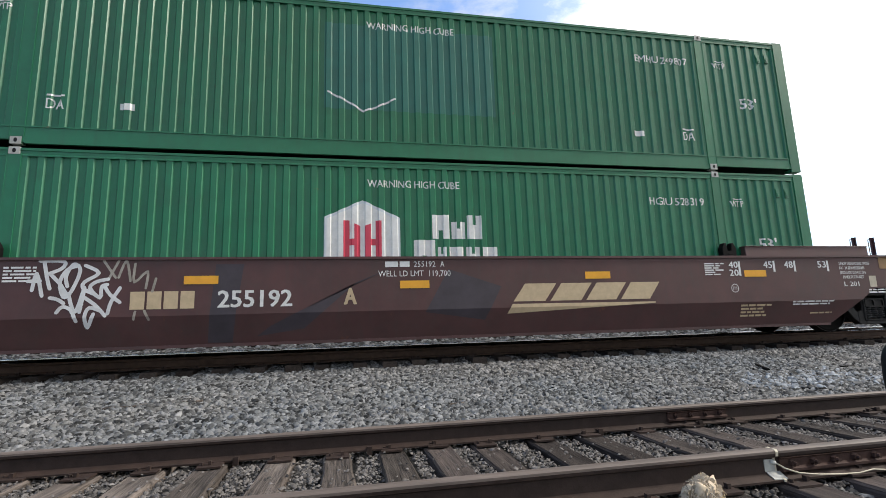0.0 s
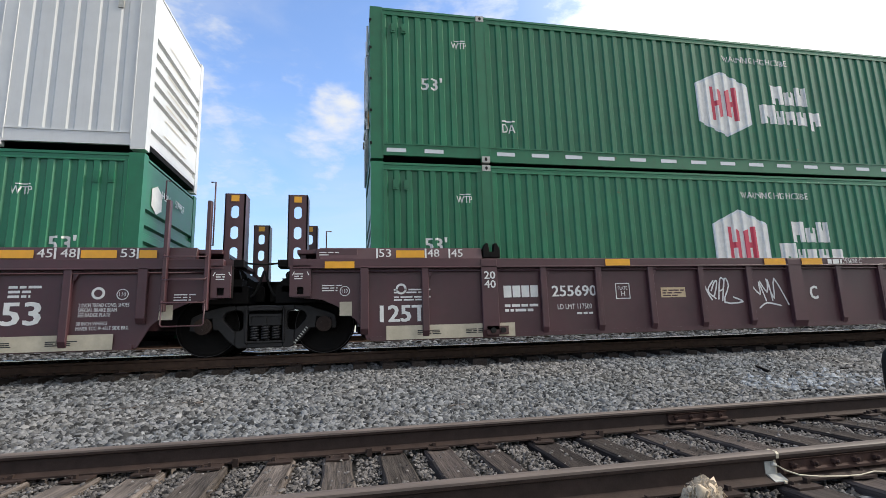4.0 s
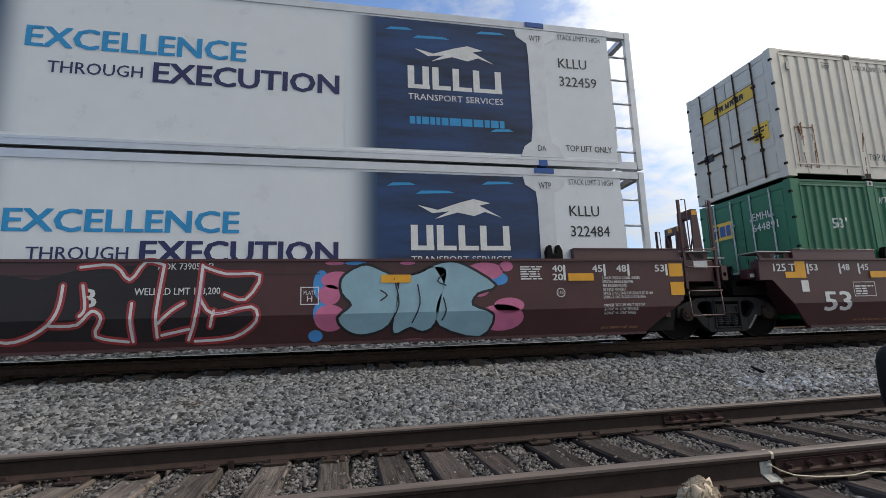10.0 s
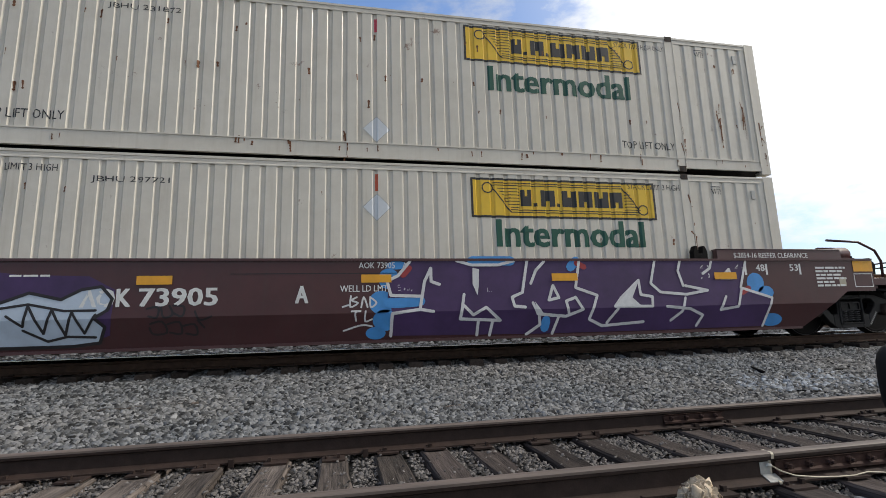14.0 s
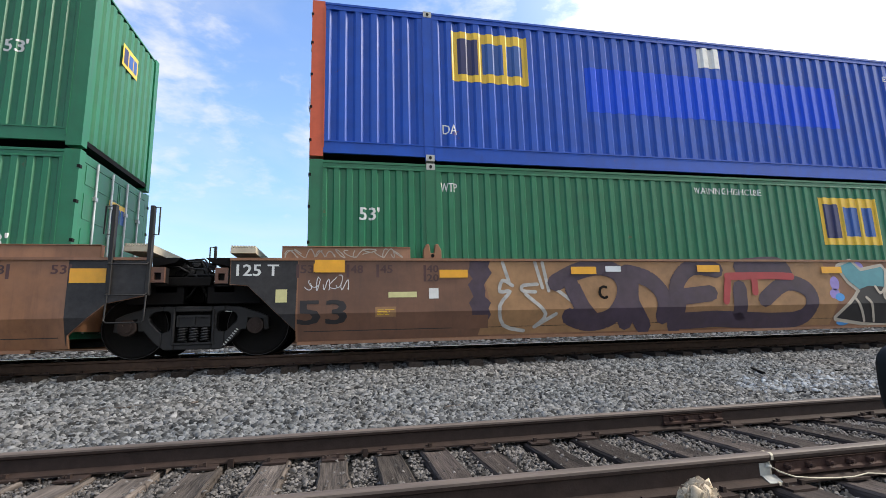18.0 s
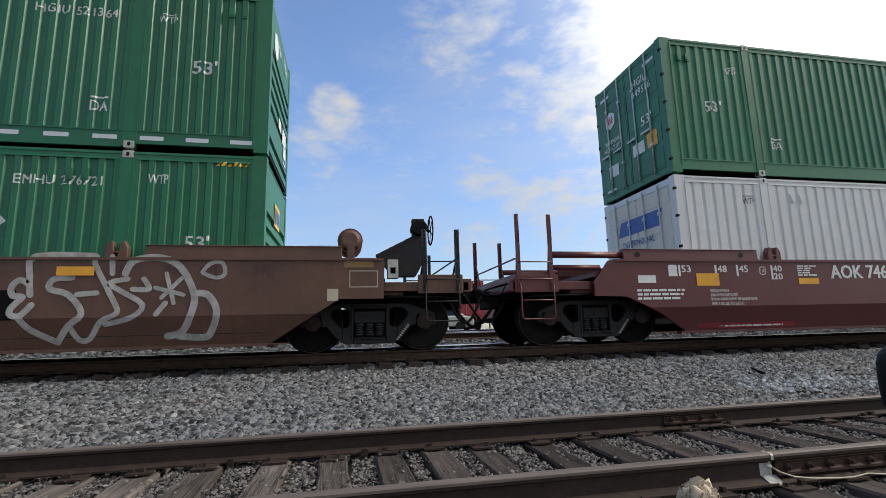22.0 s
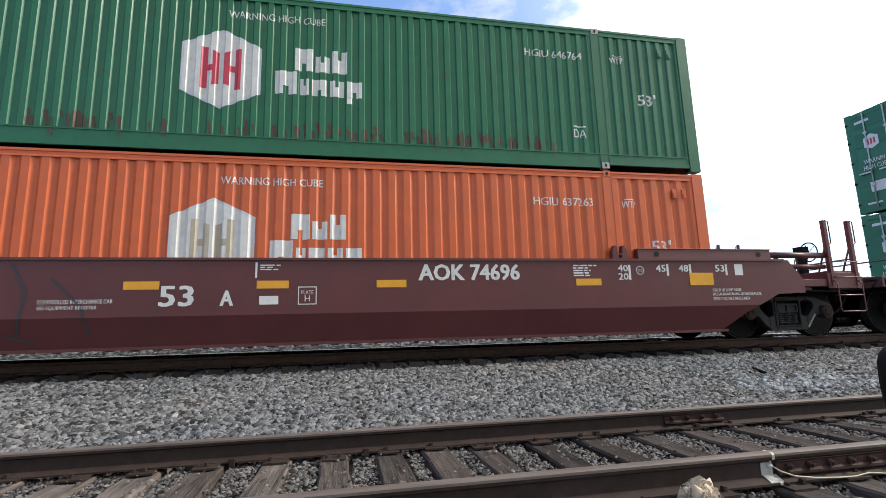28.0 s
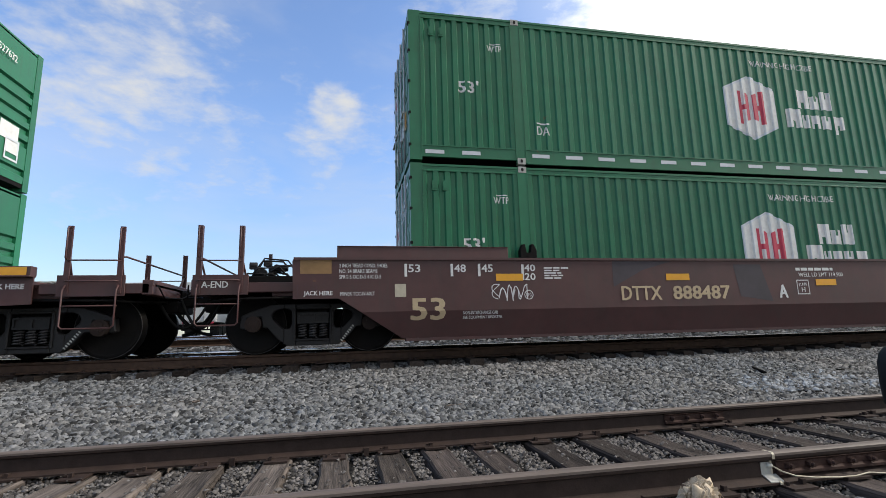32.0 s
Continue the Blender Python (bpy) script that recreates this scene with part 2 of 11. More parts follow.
MAT = dict(
    hub=material("green_paint", (0.012, 0.150, 0.070), 0.42, vary=0.12, scale=3, grime=0.12, streak=0.18, rust=0.05, spread=0.12, fade=0.04, coat=0.08, gloss=0.4),
    emp=material("emerald_paint", (0.012, 0.150, 0.068), 0.45, vary=0.12, scale=3, grime=0.14, streak=0.2, rust=0.08, spread=0.10, fade=0.05, coat=0.08, gloss=0.4),
    white=material("white_paint", (0.62, 0.63, 0.63), 0.4, vary=0.04, scale=3, grime=0.10, grime_colour=(0.3, 0.28, 0.25), streak=0.12, coat=0.25),
    cream=material("aged_white_paint", (0.64, 0.60, 0.52), 0.5, vary=0.05, scale=3, grime=0.22, grime_colour=(0.35, 0.29, 0.2), streak=0.25, rust=0.12, coat=0.25),
    blue=material("blue_paint", (0.006, 0.072, 0.42), 0.5, vary=0.12, scale=3, grime=0.12, streak=0.15, rust=0.08, gloss=0.35),
    orange=material("orange_paint", (0.62, 0.12, 0.03), 0.45, vary=0.08, scale=3, grime=0.12, grime_colour=(0.3, 0.1, 0.05), streak=0.15, coat=0.1),
    post_orange=material("orange_red_paint", (0.55, 0.09, 0.035), 0.45, vary=0.1, grime=0.2),
    reefer=material("smooth_white_panel", (0.70, 0.73, 0.75), 0.3, vary=0.03, scale=2, grime=0.06, grime_colour=(0.4, 0.4, 0.4), coat=0.3),
    navy=material("navy_vinyl", (0.006, 0.032, 0.105), 0.35, vary=0.75, scale=1.2, stretch=(0.4, 1, 2)),
    maroon=material("maroon_car_paint", (0.068, 0.023, 0.025), 0.42, vary=0.14, scale=2, grime=0.2, streak=0.25, bump=0.05, bump_scale=8),
    plum=material("plum_brown_car_paint", (0.070, 0.028, 0.034), 0.45, vary=0.15, scale=2, grime=0.3, streak=0.3, bump=0.05, bump_scale=8),
    oxide=material("oxide_red_car_paint", (0.108, 0.025, 0.026), 0.42, vary=0.12, scale=2, grime=0.15, streak=0.2, bump=0.05, bump_scale=8),
    brown=material("weathered_brown_car_paint", (0.076, 0.031, 0.030), 0.55, vary=0.2, scale=2, grime=0.35, streak=0.35, rust=0.1, bump=0.06, bump_scale=8),
    ochre=material("faded_ochre_car_paint", (0.235, 0.106, 0.048), 0.55, vary=0.22, scale=2, grime=0.34, grime_colour=(0.06, 0.03, 0.03), streak=0.35, rust=0.1, fade=0.15, bump=0.06, bump_scale=8),
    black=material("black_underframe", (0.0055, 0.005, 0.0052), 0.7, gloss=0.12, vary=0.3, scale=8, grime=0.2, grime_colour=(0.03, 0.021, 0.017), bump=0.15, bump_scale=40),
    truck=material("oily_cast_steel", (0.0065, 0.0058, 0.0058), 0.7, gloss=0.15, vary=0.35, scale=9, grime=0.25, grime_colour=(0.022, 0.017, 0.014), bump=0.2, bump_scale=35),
    frame=material("worn_cast_steel_frame", (0.0150, 0.0142, 0.0150), 0.55, gloss=0.32, vary=0.35, scale=9, grime=0.3, grime_colour=(0.028, 0.022, 0.018), bump=0.15, bump_scale=35),
    # brighter than the frame steel: highlights on springs and rims are in this colour
    spring=material("highlit_spring_steel", (0.055, 0.053, 0.055), 0.45, metal=0.3, vary=0.3, scale=12, grime=0.3, grime_colour=(0.03, 0.024, 0.02)),
    tread=material("polished_wheel_tread", (0.42, 0.42, 0.43), 0.22, metal=1.0, vary=0.08),
    rod=material("dull_zinc_rod", (0.50, 0.52, 0.53), 0.40, metal=0.3, vary=0.25, scale=6, grime=0.3, rust=0.1),
    steel=material("galvanised_steel", (0.66, 0.68, 0.69), 0.42, metal=0.35, vary=0.1),
    alu=material("bare_aluminium_rail", (0.55, 0.57, 0.60), 0.35, metal=0.5, vary=0.08, scale=4),
    casting=material("pale_grey_casting", (0.45, 0.45, 0.42), 0.55, vary=0.2, scale=12, grime=0.3, rust=0.1),
    rubber=material("black_rubber", (0.008, 0.008, 0.008), 0.6, gloss=0.25, vary=0.2),
    rail=material("rusted_rail_side", (0.036, 0.024, 0.020), 0.7, gloss=0.2, vary=0.3, scale=12, grime=0.35, grime_colour=(0.025, 0.02, 0.018), bump=0.2, bump_scale=60),
    mainrail=material("brown_rail_side", (0.070, 0.043, 0.031), 0.75, gloss=0.2, vary=0.3, scale=12, grime=0.35, grime_colour=(0.03, 0.022, 0.018), bump=0.2, bump_scale=60),
    head=material("worn_rail_head", (0.72, 0.72, 0.72), 0.2, metal=1.0, vary=0.12, scale=7, stretch=(0.2, 3, 1)),
    dull=material("dull_rail_head", (0.112, 0.088, 0.076), 0.66, metal=0.1, vary=0.3, scale=6, stretch=(0.3, 3, 1), rust=0.1),
    tie=material("weathered_tie_wood", (0.092, 0.077, 0.068), 0.9, gloss=0.15, vary=0.75, scale=9, stretch=(4, 0.22, 4), grime=0.5, grime_colour=(0.026, 0.023, 0.021), spread=0.45, bump=1.0, bump_scale=22),
    darktie=material("tarred_tie_wood", (0.052, 0.042, 0.038), 0.85, gloss=0.15, vary=0.6, scale=9, stretch=(4, 0.22, 4), grime=0.5, grime_colour=(0.02, 0.018, 0.017), spread=0.4, bump=1.0, bump_scale=22),
    joint_steel=material("rusty_joint_steel", (0.048, 0.027, 0.022), 0.75, gloss=0.2, vary=0.4, scale=14, rust=0.25, bump=0.3, bump_scale=60),
    dullred=material("faded_red_stripe", (0.24, 0.022, 0.03), 0.55, vary=0.3, scale=5, grime=0.5, grime_colour=(0.1, 0.025, 0.026)),
    spray=material("dusty_white_spray", (0.40, 0.39, 0.37), 0.7, vary=0.35, scale=6, grime=0.5, grime_colour=(0.17, 0.13, 0.11)),
    tanned=material("faded_tan_spray", (0.30, 0.165, 0.075), 0.6, vary=0.25, scale=3, grime=0.35, grime_colour=(0.17, 0.08, 0.045)),
    dusk=material("faded_plum_spray", (0.050, 0.032, 0.052), 0.6, vary=0.3, scale=4, grime=0.3, grime_colour=(0.09, 0.05, 0.035)),
    charred=material("speckled_dark_panel_paint", (0.030, 0.029, 0.031), 0.55, vary=0.35, scale=9, grime=0.35, grime_colour=(0.085, 0.075, 0.07), gloss=0.3),
    drab=material("dulled_brown_car_paint", (0.150, 0.073, 0.044), 0.55, vary=0.22, scale=2, grime=0.45, grime_colour=(0.075, 0.042, 0.034), streak=0.4, bump=0.06, bump_scale=8),
    buff=material("yellowed_paper_label", (0.60, 0.56, 0.27), 0.6, vary=0.1, scale=9, grime=0.2, grime_colour=(0.3, 0.26, 0.14)),
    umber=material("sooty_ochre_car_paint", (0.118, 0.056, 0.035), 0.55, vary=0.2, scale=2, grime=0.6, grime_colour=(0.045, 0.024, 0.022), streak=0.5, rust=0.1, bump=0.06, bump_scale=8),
    creosote=material("creosoted_tie_wood", (0.032, 0.026, 0.023), 0.85, vary=0.5, scale=9, stretch=(4, 0.22, 4), spread=0.4, bump=0.8, bump_scale=22, gloss=0.1),
    grit=material("dark_siding_gravel", (0.105, 0.098, 0.094), 0.9, vary=0.4, scale=14, islands=True, spread=0.7, bump=0.4, bump_scale=60, gloss=0.15),
    stone=material("crushed_granite", (0.132, 0.130, 0.129), 0.9, gloss=0.06, vary=0.3, scale=14, islands=True, spread=0.82, cool=0.3, bump=0.4, bump_scale=60),
    limed=material("pale_blue_granite", (0.215, 0.235, 0.262), 0.9, gloss=0.06, vary=0.3, scale=14, islands=True, spread=0.4, bump=0.4, bump_scale=60),
    # dirt bed, darker than its stones: the shade of their gaps is in its colour
    dark_bed=material("shaded_gap_ballast_bed", (0.040, 0.039, 0.038), 0.95, gloss=0.04, vary=0.5, scale=18, grime=0.3, grime_colour=(0.07, 0.065, 0.06), bump=1.0, bump_scale=22),
    rust_stain=material("thin_rust_stain", (0.40, 0.20, 0.11), 0.7, vary=0.35, scale=7),
    letter=material("white_lettering", (0.72, 0.72, 0.70), 0.5, vary=0.1, scale=9, grime=0.2, grime_colour=(0.3, 0.3, 0.28)),
    tan=material("tan_lettering", (0.52, 0.40, 0.25), 0.5, vary=0.12, scale=9, grime=0.2, grime_colour=(0.2, 0.15, 0.1)),
    ink=material("black_lettering", (0.02, 0.02, 0.022), 0.5, vary=0.2),
    red=material("red_mark", (0.56, 0.045, 0.085), 0.45, vary=0.1),
    yellow=material("yellow_sign", (0.78, 0.50, 0.035), 0.4, vary=0.06, scale=4, grime=0.12, grime_colour=(0.3, 0.2, 0.05)),
    reflector=material("amber_reflective_tape", (0.75, 0.36, 0.02), 0.35, vary=0.08, grime=0.15, grime_colour=(0.25, 0.15, 0.05)),
    silver=material("white_reflective_tape", (0.62, 0.65, 0.68), 0.35, vary=0.06),
    forest=material("dark_green_lettering", (0.006, 0.085, 0.055), 0.45, vary=0.1),
    navyink=material("navy_lettering", (0.02, 0.022, 0.10), 0.45, vary=0.1),
    cyan=material("bright_blue_lettering", (0.02, 0.28, 0.58), 0.45, vary=0.08),
    royal=material("royal_blue_lettering", (0.017, 0.085, 0.32), 0.45, vary=0.1),
    pale=material("dirty_pale_stencil_panel", (0.48, 0.43, 0.33), 0.6, vary=0.15, grime=0.3, grime_colour=(0.2, 0.16, 0.11)),
    patch=material("overpainted_green", (0.020, 0.14, 0.105), 0.5, vary=0.1, scale=3, grime=0.1),
    bluepatch=material("fresh_blue_overpaint", (0.004, 0.078, 0.66), 0.55, vary=0.06, scale=3, gloss=0.25),
    bone=material("bone_white_spray", (0.50, 0.44, 0.36), 0.6, vary=0.12, scale=4, grime=0.15, grime_colour=(0.25, 0.2, 0.15)),
    chalk=material("white_spray", (0.66, 0.66, 0.66), 0.6, vary=0.15, scale=6, grime=0.2, grime_colour=(0.3, 0.28, 0.28)),
    scrawl=material("worn_pale_spray", (0.36, 0.33, 0.28), 0.7, vary=0.3, scale=7, grime=0.5, grime_colour=(0.1, 0.06, 0.05)),
    smoke=material("thin_black_overspray", (0.014, 0.010, 0.012), 0.5, vary=0.35, scale=3, grime=0.2, grime_colour=(0.04, 0.018, 0.02)),
    ice=material("ice_blue_spray", (0.46, 0.54, 0.64), 0.55, vary=0.1, scale=4),
    soot=material("black_spray", (0.018, 0.016, 0.018), 0.55, vary=0.3, scale=4, grime=0.2, grime_colour=(0.06, 0.04, 0.04)),
    plumspray=material("dark_violet_spray", (0.055, 0.026, 0.095), 0.55, vary=0.25, scale=2),
    violet=material("violet_spray", (0.13, 0.075, 0.36), 0.55, vary=0.15, scale=3),
    lilac=material("lilac_spray", (0.28, 0.22, 0.55), 0.55, vary=0.12, scale=4),
    teal=material("teal_spray", (0.085, 0.27, 0.31), 0.55, vary=0.15, scale=3),
    sky=material("pale_blue_spray", (0.26, 0.42, 0.50), 0.55, vary=0.1, scale=3),
    azure=material("azure_spray", (0.06, 0.27, 0.62), 0.55, vary=0.15, scale=3),
    pink=material("pink_spray", (0.55, 0.15, 0.28), 0.55, vary=0.15, scale=4),
    crimson=material("crimson_spray", (0.33, 0.035, 0.04), 0.55, vary=0.15, scale=3),
    rusty=material("rust_stain", (0.16, 0.065, 0.028), 0.8, vary=0.4, scale=10),
    skin=material("tan_spray", (0.52, 0.38, 0.24), 0.55, vary=0.08, scale=4),
    oldblue=material("faded_blue_overspray", (0.045, 0.036, 0.045), 0.6, vary=0.25, scale=3),
    gold=material("ochre_spray", (0.26, 0.15, 0.06), 0.6, vary=0.2, scale=3),
    rag=material("straw_coloured_fibre", (0.50, 0.41, 0.30), 0.9, vary=0.25, scale=20),
)


def fading(name, x0, x1, pale, deep):
    """A print that fades from one colour to the other along the box."""
    m = bpy.data.materials.new(name)
    m.use_nodes = True
    n, l = m.node_tree.nodes, m.node_tree.links
    b = n["Principled BSDF"]
    b.inputs["Roughness"].default_value = 0.35
    xyz = n.new("ShaderNodeSeparateXYZ")
    l.new(n.new("ShaderNodeTexCoord").outputs["Object"], xyz.inputs[0])
    r = n.new("ShaderNodeMapRange")
    r.interpolation_type = "SMOOTHSTEP"
    r.inputs[1].default_value, r.inputs[2].default_value = x0, x1
    l.new(xyz.outputs["X"], r.inputs[0])
    mix = n.new("ShaderNodeMix")
    mix.data_type = "RGBA"
    mix.inputs["A"].default_value, mix.inputs["B"].default_value = (*pale, 1), (*deep, 1)
    l.new(r.outputs[0], mix.inputs["Factor"])
    l.new(mix.outputs["Result"], b.inputs["Base Color"])
    return m


MAT["fade_left"] = fading("print_fading_out", -2.42, -2.98, (0.66, 0.70, 0.73), (0.012, 0.05, 0.12))
MAT["fade_right"] = fading("print_fading_in", 2.42, 2.98, (0.66, 0.70, 0.73), (0.012, 0.05, 0.12))


# ---- mesh helpers ----
class Shape:
    """Vertices and faces gathered in plain lists."""

    def __init__(self):
        self.v, self.f, self.smooth = [], [], []

    def add(self, pts, faces, smooth=False):
        k = len(self.v)
        self.v += [tuple(p) for p in pts]
        self.f += [tuple(i + k for i in f) for f in faces]
        self.smooth += [smooth] * len(faces)
        return self

    def box(self, x0, x1, y0, y1, z0, z1):
        p = [(x, y, z) for x in (x0, x1) for y in (y0, y1) for z in (z0, z1)]
        return self.add(p, [(0, 1, 3, 2), (4, 6, 7, 5), (0, 4, 5, 1), (2, 3, 7, 6), (0, 2, 6, 4), (1, 5, 7, 3)])

    def plate(self, poly, y0, y1):
        """A polygon in x, z given anticlockwise or not, extruded from y0 to y1."""
        n = len(poly)
        p = [(x, y0, z) for x, z in poly] + [(x, y1, z) for x, z in poly]
        return self.add(p, [tuple(range(n)), tuple(range(2 * n - 1, n - 1, -1))] + [(i, i + n, (i + 1) % n + n, (i + 1) % n) for i in range(n)])

    def prism(self, poly, x0, x1):
        """A polygon in y, z extruded along x."""
        n = len(poly)
        p = [(x0, y, z) for y, z in poly] + [(x1, y, z) for y, z in poly]
        return self.add(p, [tuple(range(n)), tuple(range(2 * n - 1, n - 1, -1))] + [(i, i + n, (i + 1) % n + n, (i + 1) % n) for i in range(n)])

    def beam(self, a, b, wide, y0, y1):
        """A bar from a to b in x, z, of that width."""
        dx, dz = b[0] - a[0], b[1] - a[1]
        k = wide / 2 / math.hypot(dx, dz)
        ox, oz = -dz * k, dx * k
        return self.plate([(a[0] + ox, a[1] + oz), (b[0] + ox, b[1] + oz), (b[0] - ox, b[1] - oz), (a[0] - ox, a[1] - oz)], y0, y1)

    def cyl(self, c, axis, r, h, n=16, r2=None):
        """A cylinder or cone centred at c along the axis 0, 1 or 2."""
        r2 = r if r2 is None else r2
        p = []
        for s, rr in ((-h / 2, r), (h / 2, r2)):
            for i in range(n):
                q = [0, 0, 0]
                q[axis] = s
                q[(axis + 1) % 3], q[(axis + 2) % 3] = rr * math.cos(2 * math.pi * i / n), rr * math.sin(2 * math.pi * i / n)
                p.append([a + b for a, b in zip(q, c)])
        self.add(p, [(i, (i + 1) % n, (i + 1) % n + n, i + n) for i in range(n)], n > 8)
        k = len(self.v) - 2 * n
        self.f += [tuple(k + i for i in range(n - 1, -1, -1)), tuple(k + n + i for i in range(n))]
        self.smooth += [False, False]
        return self

    def tube(self, pts, r, n=8):
        pts = [Vector(p) for p in pts]
        rings = []
        for i, p in enumerate(pts):
            d = (pts[min(i + 1, len(pts) - 1)] - pts[max(i - 1, 0)]).normalized()
            u = d.orthogonal().normalized() if i == 0 else (u - d * u.dot(d)).normalized()
            w = d.cross(u)
            rings.append([p + r * (u * math.cos(2 * math.pi * k / n) + w * math.sin(2 * math.pi * k / n)) for k in range(n)])
        m = len(rings)
        faces = [(a * n + k, a * n + (k + 1) % n, (a + 1) * n + (k + 1) % n, (a + 1) * n + k) for a in range(m - 1) for k in range(n)]
        k0 = len(self.v)
        self.add([q for ring in rings for q in ring], faces, True)
        self.f += [tuple(k0 + i for i in range(n)), tuple(k0 + (m - 1) * n + i for i in range(n))]
        self.smooth += [False, False]
        return self

    def mesh(self, name, mat):
        me = bpy.data.meshes.new(name)
        me.from_pydata(self.v, [], self.f)
        me.polygons.foreach_set("use_smooth", self.smooth)
        me.materials.append(mat)
        me.update()
        return me


def outward(me):
    bm = bmesh.new()
    bm.from_mesh(me)
    bmesh.ops.recalc_face_normals(bm, faces=bm.faces)
    bm.to_mesh(me)
    bm.free()
    return me


MESHES = {}


def cached(key, name, make, mat):
    """One mesh for all alike parts."""
    if (key, mat) not in MESHES:
        me = make().mesh(name, MAT[mat])
        MESHES[key, mat] = outward(me) if len(me.polygons) < 6000 else me
    return MESHES[key, mat]


def part(name, shape, mat, parent, label="", bevel=0.0):
    me = shape if isinstance(shape, bpy.types.Mesh) else outward(shape.mesh(name, MAT[mat]))
    ob = new(name, me)
    ob.parent = parent
    if bevel:
        m = ob.modifiers.new("worn_edges", "BEVEL")
        m.width, m.segments, m.limit_method = bevel, 1, "ANGLE"
    return tagged(ob, label)


def thing(name, m, label, category, group="", kind=""):
    ob = new(name)
    ob.empty_display_size = 0.3
    ob.matrix_basis = m
    return tagged(ob, label, category, group, kind)


# ---- lettering and painted shapes ----
GLYPHS = {}


def glyphs(text):
    if text not in GLYPHS:
        cu = bpy.data.curves.new("lettering", "FONT")
        cu.body, cu.resolution_u = text, 2
        cu.fill_mode = "FRONT"
        cu.dimensions = "2D"
        ob = bpy.data.objects.new("lettering", cu)
        me = bpy.data.meshes.new_from_object(ob)
        v = [(p.co.x, p.co.y) for p in me.vertices]
        faces = [[v[i] for i in p.vertices] for p in me.polygons]
        lo, hi = [min(p[k] for p in v) for k in (0, 1)], [max(p[k] for p in v) for k in (0, 1)]
        GLYPHS[text] = [[((x - lo[0]) / (hi[0] - lo[0]), (y - lo[1]) / (hi[1] - lo[1])) for x, y in f] for f in faces]
        bpy.data.objects.remove(ob)
        bpy.data.curves.remove(cu)
        bpy.data.meshes.remove(me)
    return GLYPHS[text]


def words(text, x, z, wide, high, bold=0.02, slant=0.0):
    """Letter polygons that fill the box with its lower left corner at x, z; bold ones are struck twice."""
    thick = high * (0.085 if bold >= 0.035 else 0.06 if bold >= 0.03 else 0.03 if bold >= 0.015 else 0)
    out = []
    rise = 0.4 * thick if thick > 0.04 * high else 0
    for f in glyphs(text):
        p = [(x + a * (wide - thick) + slant * b * high, z + b * (high - rise)) for a, b in f]
        out.append(p)
        if thick:
            out.append([(a + thick, b + rise) for a, b in p])
        if rise:
            out += [[(a + thick, b) for a, b in p], [(a, b + rise) for a, b in p], [(a + thick / 2, b + rise / 2) for a, b in p]]
    return out


def rect(x, z, w, h, slant=0.0):
    return [[(x, z), (x + w, z), (x + w + slant, z + h), (x + slant, z + h)]]


def disc(x, z, r, n=20, rz=None):
    rz = r if rz is None else rz
    return [[(x + r * math.cos(2 * math.pi * i / n), z + rz * math.sin(2 * math.pi * i / n)) for i in range(n)]]


def frame_lines(x, z, w, h, t):
    return rect(x, z, w, t) + rect(x, z + h - t, w, t) + rect(x, z + t, t, h - 2 * t) + rect(x + w - t, z + t, t, h - 2 * t)


def stroke(pts, w, taper=1.0):
    """A brush line as quads and round joints."""
    out = []
    n = len(pts) - 1
    for i, (a, b) in enumerate(zip(pts, pts[1:])):
        dx, dz = b[0] - a[0], b[1] - a[1]
        d = math.hypot(dx, dz) or 1e-6
        k0, k1 = w / 2 * (1 + (taper - 1) * i / n) / d, w / 2 * (1 + (taper - 1) * (i + 1) / n) / d
        out.append([(a[0] - dz * k0, a[1] + dx * k0), (a[0] + dz * k0, a[1] - dx * k0), (b[0] + dz * k1, b[1] - dx * k1), (b[0] - dz * k1, b[1] + dx * k1)])
    if w > 0.02:
        out += [disc(a[0], a[1], w * 0.49, 8)[0] for a in pts]
    return out


def bars(x, z, w, h, rows, seed=0, fill=0.55):
    """Lines of small print as plain bars."""
    r = random.Random(seed)
    out, step = [], h / rows
    for i in range(rows):
        a, end = x, x + w * (1 if i == 0 else r.uniform(0.6, 1))
        while a < end - 0.02:
            b = min(end, a + r.uniform(0.06, 0.22))
            out += rect(a, z + h - (i + 1) * step, b - a, step * fill)
            a = b + 0.025
    return out


def clip(poly, k, at, keep_above):
    out = []
    for a, b in zip(poly, poly[1:] + poly[:1]):
        ia, ib = (a[k] >= at) == keep_above, (b[k] >= at) == keep_above
        if ia:
            out.append(a)
        if ia != ib:
            s = (at - a[k]) / (b[k] - a[k])
            out.append(tuple(p + s * (q - p) for p, q in zip(a, b)))
    return out


def painted(polys, surface, breaks, k, lift, step=0.0):
    """Flat polygons in x, z laid on a folded surface: surface(x, z) is its y, breaks its fold lines along axis k."""
    s = Shape()
    for i, p in enumerate(polys):
        up = lift + step * (i % 30)
        lo, hi = min(q[k] for q in p), max(q[k] for q in p)
        cuts = [c for c in breaks if lo < c < hi]
        pieces, rest = [], p
        for c in cuts:
            pieces.append(clip(rest, k, c, False))
            rest = clip(rest, k, c, True)
        for q in pieces + [rest]:
            if len(q) > 2:
                mid = (min(a[k] for a in q) + max(a[k] for a in q)) / 2
                s.add([(a[0], surface(a, k, mid) - up, a[1]) for a in q], [tuple(range(len(q)))])
    return s


